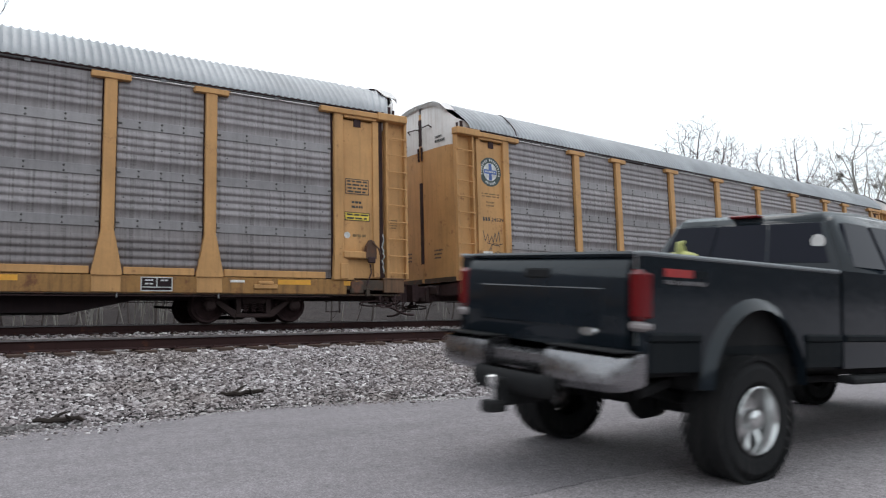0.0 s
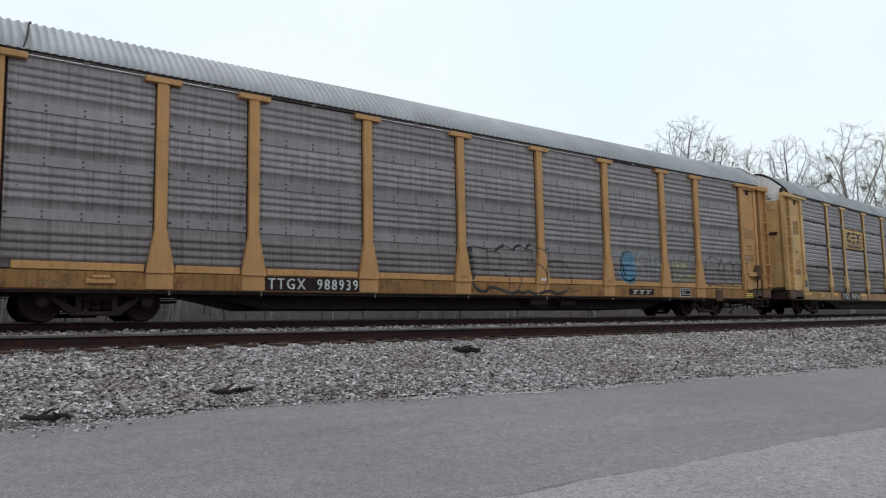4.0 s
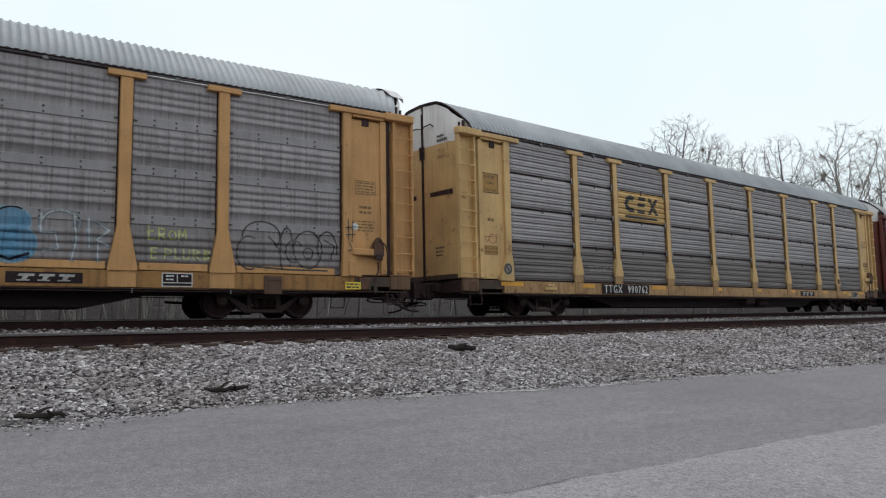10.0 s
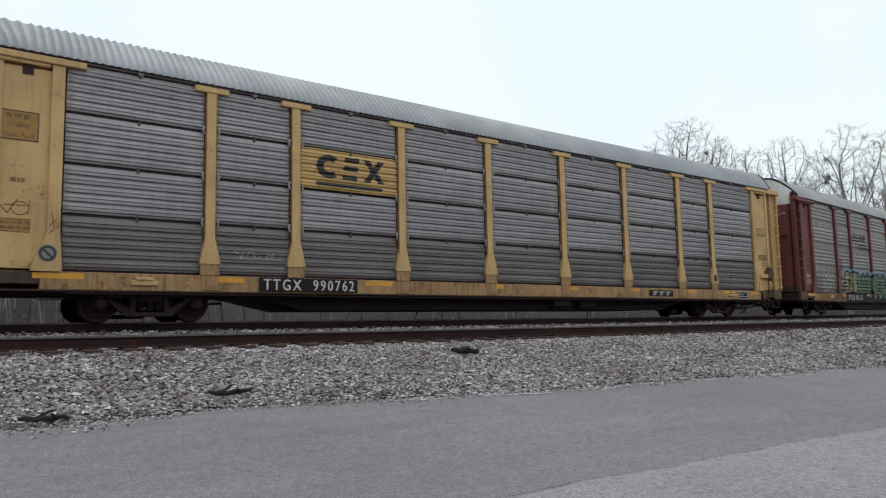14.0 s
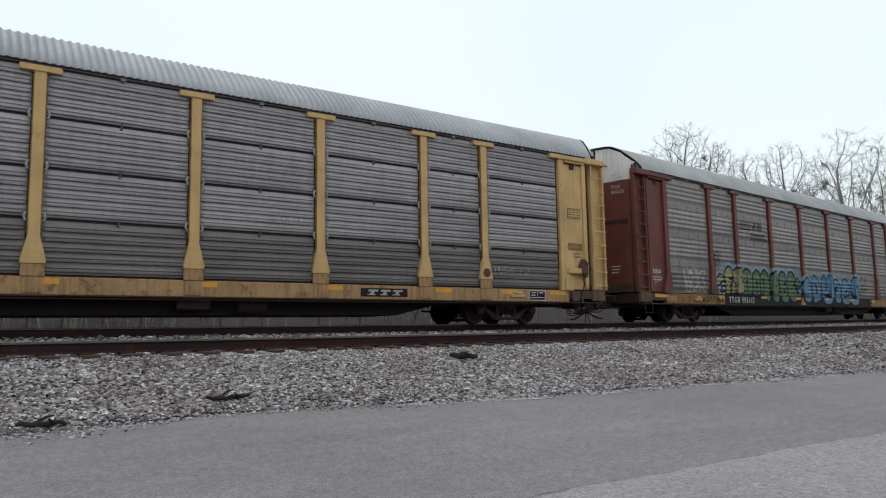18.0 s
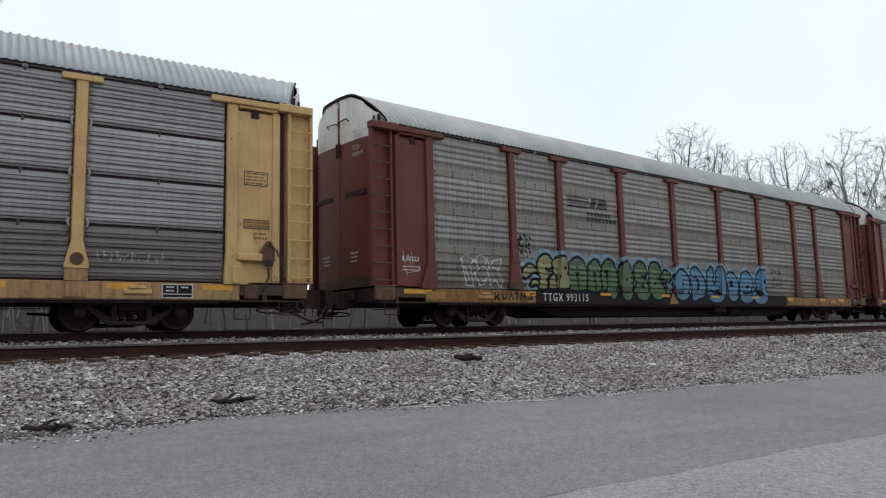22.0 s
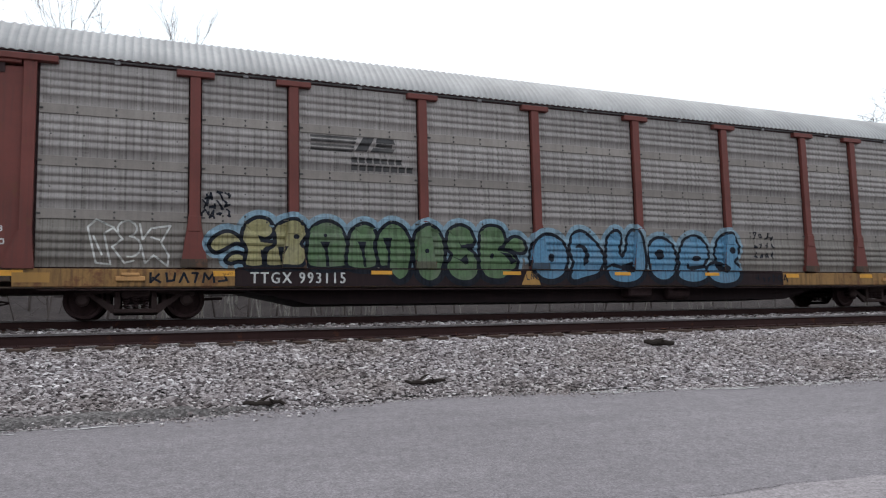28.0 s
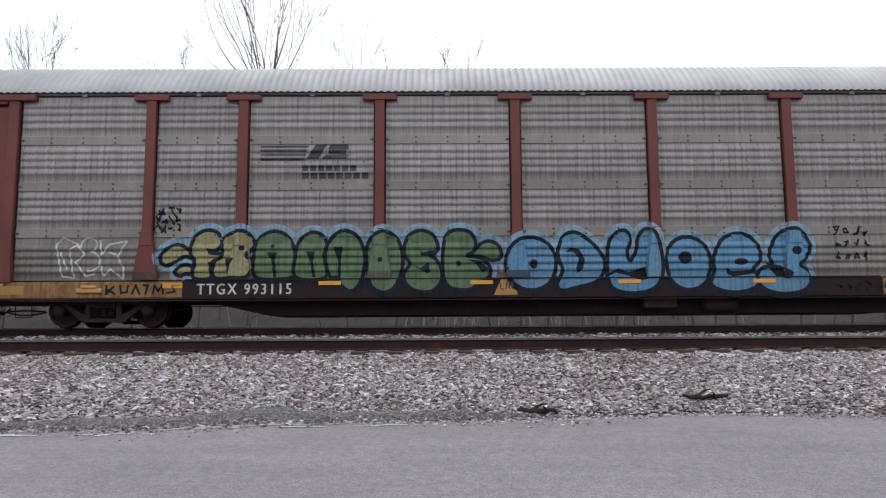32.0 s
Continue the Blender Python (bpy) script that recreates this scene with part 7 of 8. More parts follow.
def bare_tree(x, y, height, seed, stems, material, label, depth=4, spread=0.62, fork=0.35, thick=0.16, lean=0.12, twig=0.004, crook=0.27):
    rng = random.Random(seed)
    z = ground_height(x, y) - 0.1
    tree = thing("bare_tree", label, "tree", pose(x, y, z), group="bare winter trees")
    trunk, crown = Solid(), Solid()
    for k in range(stems):
        a = rng.uniform(0, 2 * math.pi)
        d = Vector((math.cos(a) * lean * (1 if stems > 1 else 0.3), math.sin(a) * lean * (1 if stems > 1 else 0.3), 1)).normalized()
        base = Vector((math.cos(a) * 0.15 * (stems > 1), math.sin(a) * 0.15 * (stems > 1), 0))
        pts, radii, p = [base.copy()], [thick * 1.3], base.copy()
        h = height * fork * rng.uniform(0.85, 1.15)
        for i in range(5):
            d = (d + Vector((rng.gauss(0, 0.05), rng.gauss(0, 0.05), 0.02))).normalized()
            p = p + d * h / 5
            pts.append(p.copy())
            radii.append(thick * (1 - 0.09 * (i + 1)))
        trunk.tube(pts, radii, 8)
        rest = height * (1 - fork)
        for j in range(rng.choice((3, 4))):
            w = Vector((rng.gauss(0, 1), rng.gauss(0, 1), 0.4)).normalized()
            e = (d * math.cos(spread * 0.8) + w * math.sin(spread * 0.8)).normalized()
            limb(crown, rng, pts[-1 - (j % 3)], e, rest * rng.uniform(0.30, 0.42), radii[-1] * 0.6, depth, spread, 0.0, 5, twig, crook)
        limb(crown, rng, pts[-1], d, rest * 0.42, radii[-1] * 0.8, depth, spread * 0.8, -0.02, 5, twig, crook)
    part("trunk", trunk, material, tree, smooth=50)
    part("crown", crown, material, tree, "fine leafless branches", smooth=0)
    return tree


def crown_tree(x, y, height, wide, seed, material, label, thick=0.2, fork=0.34):
    """A bare tree whose branches grow step by step towards free room in a rounded crown."""
    rng = np.random.default_rng(seed)
    tree = thing("bare_tree", label, "tree", pose(x, y, ground_height(x, y) - 0.1), group="bare winter trees")
    mid, half, step = height * 0.66, height * 0.33, 0.32
    way = rng.normal(0, 1, (1500, 3))
    way /= np.linalg.norm(way, axis=1)[:, None]
    room = way * (rng.uniform(0.04, 1, (1500, 1)) ** 0.5) * np.array([wide / 2, wide / 2, half]) + np.array([0, 0, mid])
    room = np.array([p for p in room if noise.noise((p[0] * 0.55 + seed, p[1] * 0.55, p[2] * 0.55)) > -0.15][:900])
    nodes, parent = [np.zeros(3)], [-1]
    for i in range(int(height * fork / step)):
        nodes.append(nodes[-1] + np.array([rng.normal(0, 0.03), rng.normal(0, 0.03), step]))
        parent.append(len(nodes) - 2)
    best, gap, fresh = np.zeros(len(room), int), np.full(len(room), 1e9), 0
    for turn in range(90):
        for k in range(fresh, len(nodes)):
            d = np.linalg.norm(room - nodes[k], axis=1)
            closer = d < gap
            best[closer], gap[closer] = k, d[closer]
        fresh = len(nodes)
        keep = gap > 0.42
        room, best, gap = room[keep], best[keep], gap[keep]
        if not len(room):
            break
        pulls = {}
        for k, p in zip(best, room):
            v = p - nodes[k]
            pulls[k] = pulls.get(k, np.zeros(3)) + v / np.linalg.norm(v)
        for k, v in pulls.items():
            v = v / (np.linalg.norm(v) + 1e-6) + rng.normal(0, 0.10, 3) + np.array([0, 0, 0.08])
            nodes.append(nodes[k] + v / np.linalg.norm(v) * step)
            parent.append(k)
    for k in range(len(nodes)):
        if nodes[k][2] > height * fork:
            for twig in range(int(rng.integers(2, 6))):
                v = nodes[k] - nodes[parent[k]]
                v = v / np.linalg.norm(v) + rng.normal(0, 0.6, 3)
                nodes.append(nodes[k] + v / np.linalg.norm(v) * rng.uniform(0.2, 0.7))
                parent.append(k)
    heads = [[] for _ in nodes]
    for k, p in enumerate(parent):
        if p >= 0:
            heads[p].append(k)
    load = np.zeros(len(nodes))
    for k in range(len(nodes) - 1, -1, -1):
        load[k] += 1.0 if not heads[k] else 0.0
        if parent[k] >= 0:
            load[parent[k]] += load[k]
    size = np.maximum(0.0062, 0.95 * thick * (load / load[0]) ** 0.55)
    trunk, crown = Solid(), Solid()
    ends = [(0, c) for c in heads[0]]
    while ends:
        base, k = ends.pop()
        chain = [base, k]
        while heads[chain[-1]]:
            nexts = sorted(heads[chain[-1]], key=lambda c: -load[c])
            ends += [(chain[-1], c) for c in nexts[1:]]
            chain.append(nexts[0])
        radii = [float(size[c]) for c in chain]
        if base:
            radii[0] = radii[1]
        (crown if base else trunk).tube([tuple(nodes[c]) for c in chain], radii, 6 if radii[0] > 0.06 else 3, caps=False)
    part("trunk", trunk, material, tree, smooth=50)
    part("crown", crown, material, tree, "fine leafless branches in a rounded crown")
    return tree


def by_bearing(az, dist):
    return dist * math.sin(radians(az)), dist * math.cos(radians(az))


for az, dist, top, wide, seed, mat, thick in (
        (53.0, 75, 19.6, 9.0, 301, BARK, 0.34), (55.5, 80, 18.4, 6.0, 302, BARK, 0.24), (57.6, 78, 17.0, 4.8, 303, BARK, 0.24),
        (59.9, 75, 17.2, 5.4, 304, BARK, 0.24), (61.6, 88, 16.2, 7.0, 305, BARK, 0.22), (63.7, 66, 15.8, 7.4, 306, BARK_PALE, 0.28),
        (66.0, 70, 15.6, 6.6, 307, BARK_PALE, 0.24), (67.9, 76, 15.6, 7.5, 308, BARK, 0.24), (70.6, 82, 15.0, 8.0, 309, BARK, 0.24)):
    x, y = by_bearing(az, dist)
    crown_tree(x, y, top - ground_height(x, y), wide, seed, mat, "bare grey winter tree with fine twigs behind the tracks", thick=thick)

for az, dist, h, seed, stems, mat, spread, depth, thick, twig in (
        (-7.0, 37, 15.6, 137, 1, BARK, 0.30, 2, 0.09, 0.009), (-5.6, 39, 14.6, 42, 1, BARK, 0.4, 2, 0.08, 0.010),
        (0.6, 38, 15.4, 105, 1, BARK, 0.26, 2, 0.085, 0.009), (-29.0, 38, 14.5, 118, 1, BARK, 0.36, 3, 0.09, 0.009), (-19.5, 38, 12.6, 35, 1, BARK, 0.5, 3, 0.07, 0.006),
        (3.6, 36, 12.0, 104, 1, BARK_PALE, 0.34, 3, 0.06, 0.007), (7.1, 36, 9.6, 139, 1, BARK, 0.62, 3, 0.09, 0.009), (5.5, 38, 8.8, 171, 1, BARK, 0.6, 3, 0.08, 0.009), (10.6, 38, 8.0, 38, 1, BARK, 0.5, 2, 0.05, 0.006),
        (13.6, 38, 10.2, 39, 1, BARK, 0.55, 3, 0.10, 0.009), (-33.5, 40, 13.0, 40, 2, BARK, 0.5, 3, 0.07, 0.006)):
    x, y = by_bearing(az, dist)
    bare_tree(x, y, h, seed, stems, mat, "slender bare tree on the slope behind the tracks", depth=depth, spread=spread, lean=0.10 if stems > 1 else 0.05, thick=thick, twig=twig, crook=0.13, fork=0.35 if stems > 1 else 0.5)


def fan_tree(x, y, fork, count, seed, material, label):
    """A trunk that opens high up into a fan of long straight limbs."""
    rng = random.Random(seed)
    tree = thing("bare_tree", label, "tree", pose(x, y, ground_height(x, y) - 0.1), group="bare winter trees")
    trunk, crown = Solid(), Solid()
    top = Vector((0.1, 0.0, fork))
    trunk.tube([(0, 0, 0), (0.05, 0.02, fork * 0.5), tuple(top)], [0.20, 0.16, 0.11], 8)
    for k in range(count):
        a, tilt = rng.uniform(0, 2 * math.pi), 0.10 + 0.85 * k / count
        d = Vector((math.cos(a) * math.sin(tilt), math.sin(a) * math.sin(tilt), math.cos(tilt)))
        limb(crown, rng, top - Vector((0, 0, rng.uniform(0.0, 1.0))), d, rng.uniform(2.8, 3.6), rng.uniform(0.03, 0.055), 2, 0.46, -0.02, 5, 0.009, 0.11)
    part("trunk", trunk, material, tree, smooth=50)
    part("crown", crown, material, tree, "straight leafless branches in a fan")


fan_x, fan_y = by_bearing(-13.9, 36)
fan_tree(fan_x, fan_y, 11.4 - ground_height(fan_x, fan_y), 14, 7, BARK, "bare tree whose straight limbs open in a fan")


def thicket(name, count, mat, seed, label, x0=-45, x1=100, tall=1.0, stout=1.0):
    rng = random.Random(seed)
    s = Solid()
    for k in range(count):
        x, y = rng.uniform(x0, x1), 27.0 + 34 * rng.random() ** 1.7
        y += max(0.0, x) ** 2 / 560
        z, h = ground_height(x, y) - 0.1, tall * rng.uniform(2.4, 5.6) * (1.35 if rng.random() < 0.15 else 1.0)
        d = Vector((rng.gauss(0, 0.08), rng.gauss(0, 0.08), 1)).normalized()
        p = Vector((x, y, z))
        r = stout * rng.uniform(0.018, 0.06)
        top = p + d * h + Vector((rng.gauss(0, 0.3), rng.gauss(0, 0.3), 0))
        mid = p + d * h * 0.5 + Vector((rng.gauss(0, 0.15), rng.gauss(0, 0.15), 0))
        s.tube([p, mid, top], [r, r * 0.7, r * 0.15], 5, caps=False)
        for j in range(rng.randint(4, 9)):
            f = rng.uniform(0.2, 0.95)
            b = p.lerp(top, f)
            w = Vector((rng.gauss(0, 1), rng.gauss(0, 1), rng.uniform(0.3, 1.3))).normalized()
            q = b + w * h * rng.uniform(0.10, 0.24)
            s.tube([b, b.lerp(q, 0.5) + Vector((0, 0, -0.06)), q], [r * 0.35, r * 0.25, r * 0.08], 3, caps=False)
            for i in range(2):
                g = b.lerp(q, rng.uniform(0.4, 0.9))
                s.tube([g, g + Vector((rng.gauss(0, 0.5), rng.gauss(0, 0.5), rng.uniform(0.1, 0.7)))], [r * 0.15, r * 0.05], 3, caps=False)
    tagged(new(name, s.mesh(name, mat, recalc=False)), label, "woods", kind="stuff")


thicket("brush_thicket", 470, BARK, 51, "thicket of thin grey bare saplings")
thicket("bush_thicket", 170, BARK_PALE, 53, "dense pale bare brush on the slope", -2, 10, 1.25, 0.6)
thicket("pale_thicket", 440, BARK_PALE, 52, "thin pale bare saplings on the slope", stout=0.55)


def drift_wood(x, y, length, turn, seed, label, fat=1.0):
    rng = random.Random(seed)
    s = Solid()
    n = 8
    pts = [Vector((length * (i / (n - 1) - 0.5), rng.gauss(0, 0.02), 0.045 * fat + rng.gauss(0, 0.012))) for i in range(n)]
    s.tube(pts, [fat * 0.010 + fat * 0.022 * math.sin(math.pi * min(0.95, (i + 0.4) / n)) * rng.uniform(0.7, 1.2) for i in range(n)], 7)
    s.tube([pts[2], pts[2] + Vector((0.12, 0.05, 0.06)), pts[2] + Vector((0.2, 0.09, 0.07))], [0.02, 0.014, 0.006], 5)
    s.tube([pts[5], pts[5] + Vector((-0.05, -0.09, 0.05))], [0.02, 0.01], 5)
    ob = new("dead_branch", s.mesh("dead_branch", DEADWOOD, smooth=50))
    ob.matrix_basis = pose(x, y, bed_height(x, y) + 0.01, 0, 0, turn)
    tagged(ob, label, "branch", group="dead wood on the ballast")


drift_wood(2.94, 8.52, 0.52, 6, 1, "dark rotten branch lying on the ballast")
drift_wood(0.98, 8.00, 0.44, -4, 2, "short dark stick at the edge of the ballast")
drift_wood(7.33, 9.87, 0.46, -35, 3, "dark stump of wood lying on the ballast", 1.8)


# ---- the pickup that drives off along the road ----
TRUCK_PAINT = paint("dark_green_blue_car_paint", (0.0090, 0.0130, 0.0180), (0.010, 0.013, 0.016), 0.08, 0.10, streak=0.2, bump=0.0)
TRUCK_TRIM = paint("grey_stone_guard_paint", (0.010, 0.012, 0.014), (0.02, 0.02, 0.02), 0.4, 0.6)
# paler than the trim: the sky's reflection along the rail is in the colour
RAIL_SHEEN = paint("rail_cap_with_sky_sheen", (0.16, 0.17, 0.18), (0.12, 0.12, 0.12), 0.3, 0.5)
BUMPER = paint("dull_chrome", (0.26, 0.255, 0.265), (0.10, 0.095, 0.10), 0.25, 0.24, metal=0.95, bump=0.02)
CHROME = plain("chrome_rim", (0.58, 0.58, 0.58), 0.22, 0.9, 0.1)
RUBBER = paint("tyre_rubber", (0.016, 0.016, 0.017), (0.045, 0.042, 0.04), 0.5, 0.85)
dull(TRUCK_PAINT, 0.34)
dull(RUBBER, 0.15)
dull(TRUCK_TRIM, 0.06)
TAIL_RED = plain("red_lamp_lens", (0.12, 0.004, 0.006), 0.2, 0, 0.05)
TAIL_WHITE = plain("clear_lamp_lens", (0.25, 0.22, 0.22), 0.2, 0, 0.1)
DECAL_RED = plain("red_decal", (0.30, 0.02, 0.02), 0.4)
RAG = plain("yellow_cloth", (0.50, 0.50, 0.20), 0.9)


def dark_glass():
    m, n, l, b = tree_of("tinted_glass")
    b.inputs["Base Color"].default_value = (0.011, 0.012, 0.020, 1)
    b.inputs["Roughness"].default_value = 0.03
    b.inputs["Specular IOR Level"].default_value = 0.10
    return m


GLASS = dark_glass()
TRUCK_TRACK = 0.92


def arch_points(cx, cz, r, a0, a1, n=14):
    return [(cx + r * math.cos(radians(a0 + (a1 - a0) * k / n)), cz + r * math.sin(radians(a0 + (a1 - a0) * k / n))) for k in range(n + 1)]


def both_sides(name, make, mat, parent, label="", smooth=0.0):
    """A part and its mirror image across the truck's middle."""
    for flip in (1, -1):
        s = make()
        s.v = [(x, y * flip, z) for x, y, z in s.v]
        part(name, s, mat, parent, label, smooth=smooth)


def road_wheel(parent, x, y, flip):
    r, w = 0.430, 0.30
    tyre = Solid().lathe(((-w / 2 + 0.03, 0.235), (-w / 2, 0.27), (-w / 2 - 0.005, 0.36), (-w / 2 + 0.035, r - 0.015), (-w / 2 + 0.06, r), (w / 2 - 0.06, r), (w / 2 - 0.035, r - 0.015), (w / 2 + 0.005, 0.36), (w / 2, 0.27), (w / 2 - 0.03, 0.235)), (0, 0, 0), "y", 40, caps=False)
    hub = part("wheel", tyre, RUBBER, parent, "knobbly black off-road tyre", at=pose(x, y, r), smooth=35)
    tread = Solid()
    for k in range(36):
        a = 2 * math.pi * k / 36
        for side in (-1, 1):
            b = a + (0.045 if side > 0 else 0)
            c, s = math.cos(b), math.sin(b)
            t = 0.030
            tread.add([(c * q - s * u, v, s * q + c * u) for q in (r - 0.02, r + 0.010) for u, v in ((-t, side * 0.02), (t, side * 0.03), (t, side * 0.155), (-t, side * 0.145))], [(0, 1, 2, 3), (4, 7, 6, 5), (0, 4, 5, 1), (1, 5, 6, 2), (2, 6, 7, 3), (3, 7, 4, 0)])
    part("tread", tread, RUBBER, hub)["kind"] = "stuff"
    out = -flip
    rim = Solid().lathe(((out * 0.150, 0.236), (out * 0.155, 0.228), (out * 0.12, 0.212), (out * 0.00, 0.195), (out * -0.03, 0.10), (out * -0.01, 0.02)), (0, 0, 0), "y", 32, caps=False)
    part("rim", rim, CHROME, hub, "polished alloy rim", smooth=30)
    spokes = Solid()
    for k in range(8):
        a = 2 * math.pi * k / 8
        c, s = math.cos(a), math.sin(a)
        spokes.add([(c * q - s * u, d, s * q + c * u) for q, u, d in ((0.07, -0.03, out * 0.07), (0.07, 0.03, out * 0.07), (0.205, 0.040, out * 0.055), (0.205, -0.040, out * 0.055), (0.07, -0.03, out * 0.02), (0.07, 0.03, out * 0.02), (0.205, 0.040, out * 0.01), (0.205, -0.040, out * 0.01))],
                   [(0, 1, 2, 3), (7, 6, 5, 4), (0, 4, 5, 1), (1, 5, 6, 2), (2, 6, 7, 3), (3, 7, 4, 0)])
    part("spokes", spokes, CHROME, hub)["kind"] = "stuff"
    part("hub_cap", Solid().lathe(((out * 0.06, 0.075), (out * 0.13, 0.07), (out * 0.15, 0.04), (out * 0.152, 0.001)), (0, 0, 0), "y", 18), CHROME, hub, smooth=30)
    return hub


def pickup():
    t = thing("pickup_truck", "dark green-blue lifted pickup truck driving along the road", "truck")
    z0 = 0.80
    # cargo bed
    def bed_side():
        outline = [(-1.16, 0.74), (-0.56, 0.74)] + arch_points(0, 0.60, 0.58, 166, 14)[0:] + [(0.56, 0.74), (1.13, 0.74), (1.13, 1.44), (-1.16, 1.46)]
        return Solid().prism(outline, -0.99, -0.92)
    for flip in (1, -1):
        s = bed_side()
        s.v = [(x, y * flip, z) for x, y, z in s.v]
        side = part("bed_side", s, TRUCK_PAINT, t)
        f = Solid()
        pts = arch_points(0, 0.60, 0.63, 178, 2)
        ins = arch_points(0, 0.60, 0.55, 178, 2)
        for (a, b), (e, g) in zip(pts, ins):
            f.v += [(a, -0.985 * flip, b), ((a + e) / 2, -1.020 * flip, (b + g) / 2), (e, -1.045 * flip, g), (e * 0.97, -0.98 * flip, g)]
        f.f += [(4 * i + j, 4 * i + 4 + j, 4 * i + 5 + j, 4 * i + 1 + j) for i in range(len(pts) - 1) for j in range(3)]
        part("fender_flare", f, TRUCK_PAINT, side, smooth=40)
        r = Solid().box(-1.17, 1.14, min(-0.90 * flip, -1.0 * flip), max(-0.90 * flip, -1.0 * flip), 1.44, 1.475, 0.012)
        part("bed_rail", r, RAIL_SHEEN, side, "bed rail cap with a pale sky reflection in its colour")
        m = Solid()
        for x0, x1 in ((-1.14, -0.62), (0.62, 1.13)):
            m.box(x0, x1, min(-0.985 * flip, -1.015 * flip), max(-0.985 * flip, -1.015 * flip), 0.93, 0.985, 0.012)
            m.box(x0, x1, min(-0.985 * flip, -1.002 * flip), max(-0.985 * flip, -1.002 * flip), 0.735, 0.93, 0.01)
        part("side_moulding", m, TRUCK_TRIM, side)["kind"] = "stuff"
        lamp = part("tail_lamp", Solid().box(-1.190, -1.085, min(-0.865 * flip, -1.000 * flip), max(-0.865 * flip, -1.000 * flip), 1.05, 1.36, 0.03), TAIL_RED, t, "red tail lamp with clear lower lens")
        part("reverse_lens", Solid().box(-1.190, -1.087, min(-0.868 * flip, -1.001 * flip), max(-0.868 * flip, -1.001 * flip), 0.99, 1.05, 0.02), TAIL_WHITE, lamp)
    part("bed_floor", Solid().box(-1.12, 1.12, -0.93, 0.93, 0.84, 0.90).box(1.06, 1.13, -0.93, 0.93, 0.85, 1.42), TRUCK_TRIM, t)
    gate = part("tailgate", Solid().prism(((-1.165, 0.85), (-1.185, 0.90), (-1.192, 1.10), (-1.188, 1.28), (-1.176, 1.355), (-1.152, 1.41), (-1.12, 1.45), (-1.11, 1.45), (-1.11, 0.85)), -0.86, 0.86), TRUCK_PAINT, t, "dark closed tailgate", smooth=45)
    part("gate_lip", Solid().box(-1.165, -1.10, -0.87, 0.87, 1.435, 1.475, 0.018), TRUCK_PAINT, gate)
    part("gate_panel", Solid().box(-1.199, -1.18, -0.66, 0.66, 0.98, 1.24, 0.010), TRUCK_PAINT, gate)
    part("handle", Solid().box(-1.196, -1.15, -0.13, 0.13, 1.29, 1.36, 0.012), RUBBER, gate)
    part("badge", Solid().lathe(((0.0, 0.040), (-0.012, 0.030)), (-1.187, 0, 0), "x", 20), CHROME, gate, "small oval chrome badge", at=pose(0, -0.52, 1.04) @ Matrix.Diagonal((1, 2.1, 1, 1)))
    # rear bumper, hitch
    section = ((-1.43, 0.60), (-1.475, 0.65), (-1.48, 0.76), (-1.45, 0.83), (-1.38, 0.86), (-1.17, 0.86), (-1.17, 0.62))
    b = Solid()
    for f in (-1, 1):
        o, k = len(b.v), len(section)
        for y, pull, low in ((0.33, 0.0, 0.0), (0.45, 0.0, 0.0), (0.86, 0.02, 0.01), (0.95, 0.06, 0.02), (1.0, 0.14, 0.05)):
            b.v += [(min(-1.15, x + pull * (x < -1.2)), f * y, z + low * (z < 0.7)) for x, z in section]
        for i in range(4):
            b.f += [(o + i * k + j, o + (i + 1) * k + j, o + (i + 1) * k + (j + 1) % k, o + i * k + (j + 1) % k) for j in range(k)]
        b.f += [tuple(o + j for j in range(k)), tuple(o + 4 * k + k - 1 - j for j in range(k))]
    b.prism(((-1.40, 0.66), (-1.42, 0.69), (-1.42, 0.78), (-1.38, 0.80), (-1.17, 0.80), (-1.17, 0.66)), -0.33, 0.33)
    bumper = part("rear_bumper", b, BUMPER, t, "dull dented chrome step bumper", smooth=35)
    part("tow_bar", Solid().tube([(-1.44, -0.40, 0.60), (-1.50, -0.36, 0.60), (-1.52, 0.0, 0.60), (-1.50, 0.36, 0.60), (-1.44, 0.40, 0.60)], 0.055, 10), RUBBER, t, "black tubular tow bar", smooth=40)
    part("step_pad", Solid().box(-1.46, -1.18, -0.98, -0.34, 0.86, 0.872, 0.004).box(-1.46, -1.18, 0.34, 0.98, 0.86, 0.872, 0.004), RUBBER, bumper)["kind"] = "stuff"
    hitch = part("tow_hitch", Solid().box(-1.60, -1.2, -0.05, 0.05, 0.50, 0.60, 0.01).box(-1.72, -1.56, -0.06, 0.06, 0.46, 0.52, 0.01), RUBBER, t)
    part("hitch_ball", Solid().lathe(((0.0, 0.02), (0.04, 0.02), (0.06, 0.038), (0.09, 0.038), (0.105, 0.015)), (-1.65, 0, 0.52), "z", 14), CHROME, hitch, smooth=40)
    # cab
    cab_lower = [(1.18, 0.72), (3.18, 0.72), (3.30, 0.80), (3.30, 1.40), (3.18, 1.47), (1.18, 1.47)]
    cab = part("cab", Solid().prism(cab_lower, -0.99, 0.99), TRUCK_PAINT, t)
    g = Solid()
    low = [(1.18, 1.47), (3.45, 1.47)]
    prof = ((1.19, 1.46, 0.985), (1.22, 1.52, 0.97), (1.34, 1.93, 0.80), (1.46, 1.995, 0.74), (2.0, 2.03, 0.72), (2.55, 2.01, 0.73), (2.72, 1.95, 0.78), (3.40, 1.46, 0.96))
    n = len(prof)
    for f in (-1, 1):
        for x, z, y in prof:
            g.v.append((x, y * f, z))
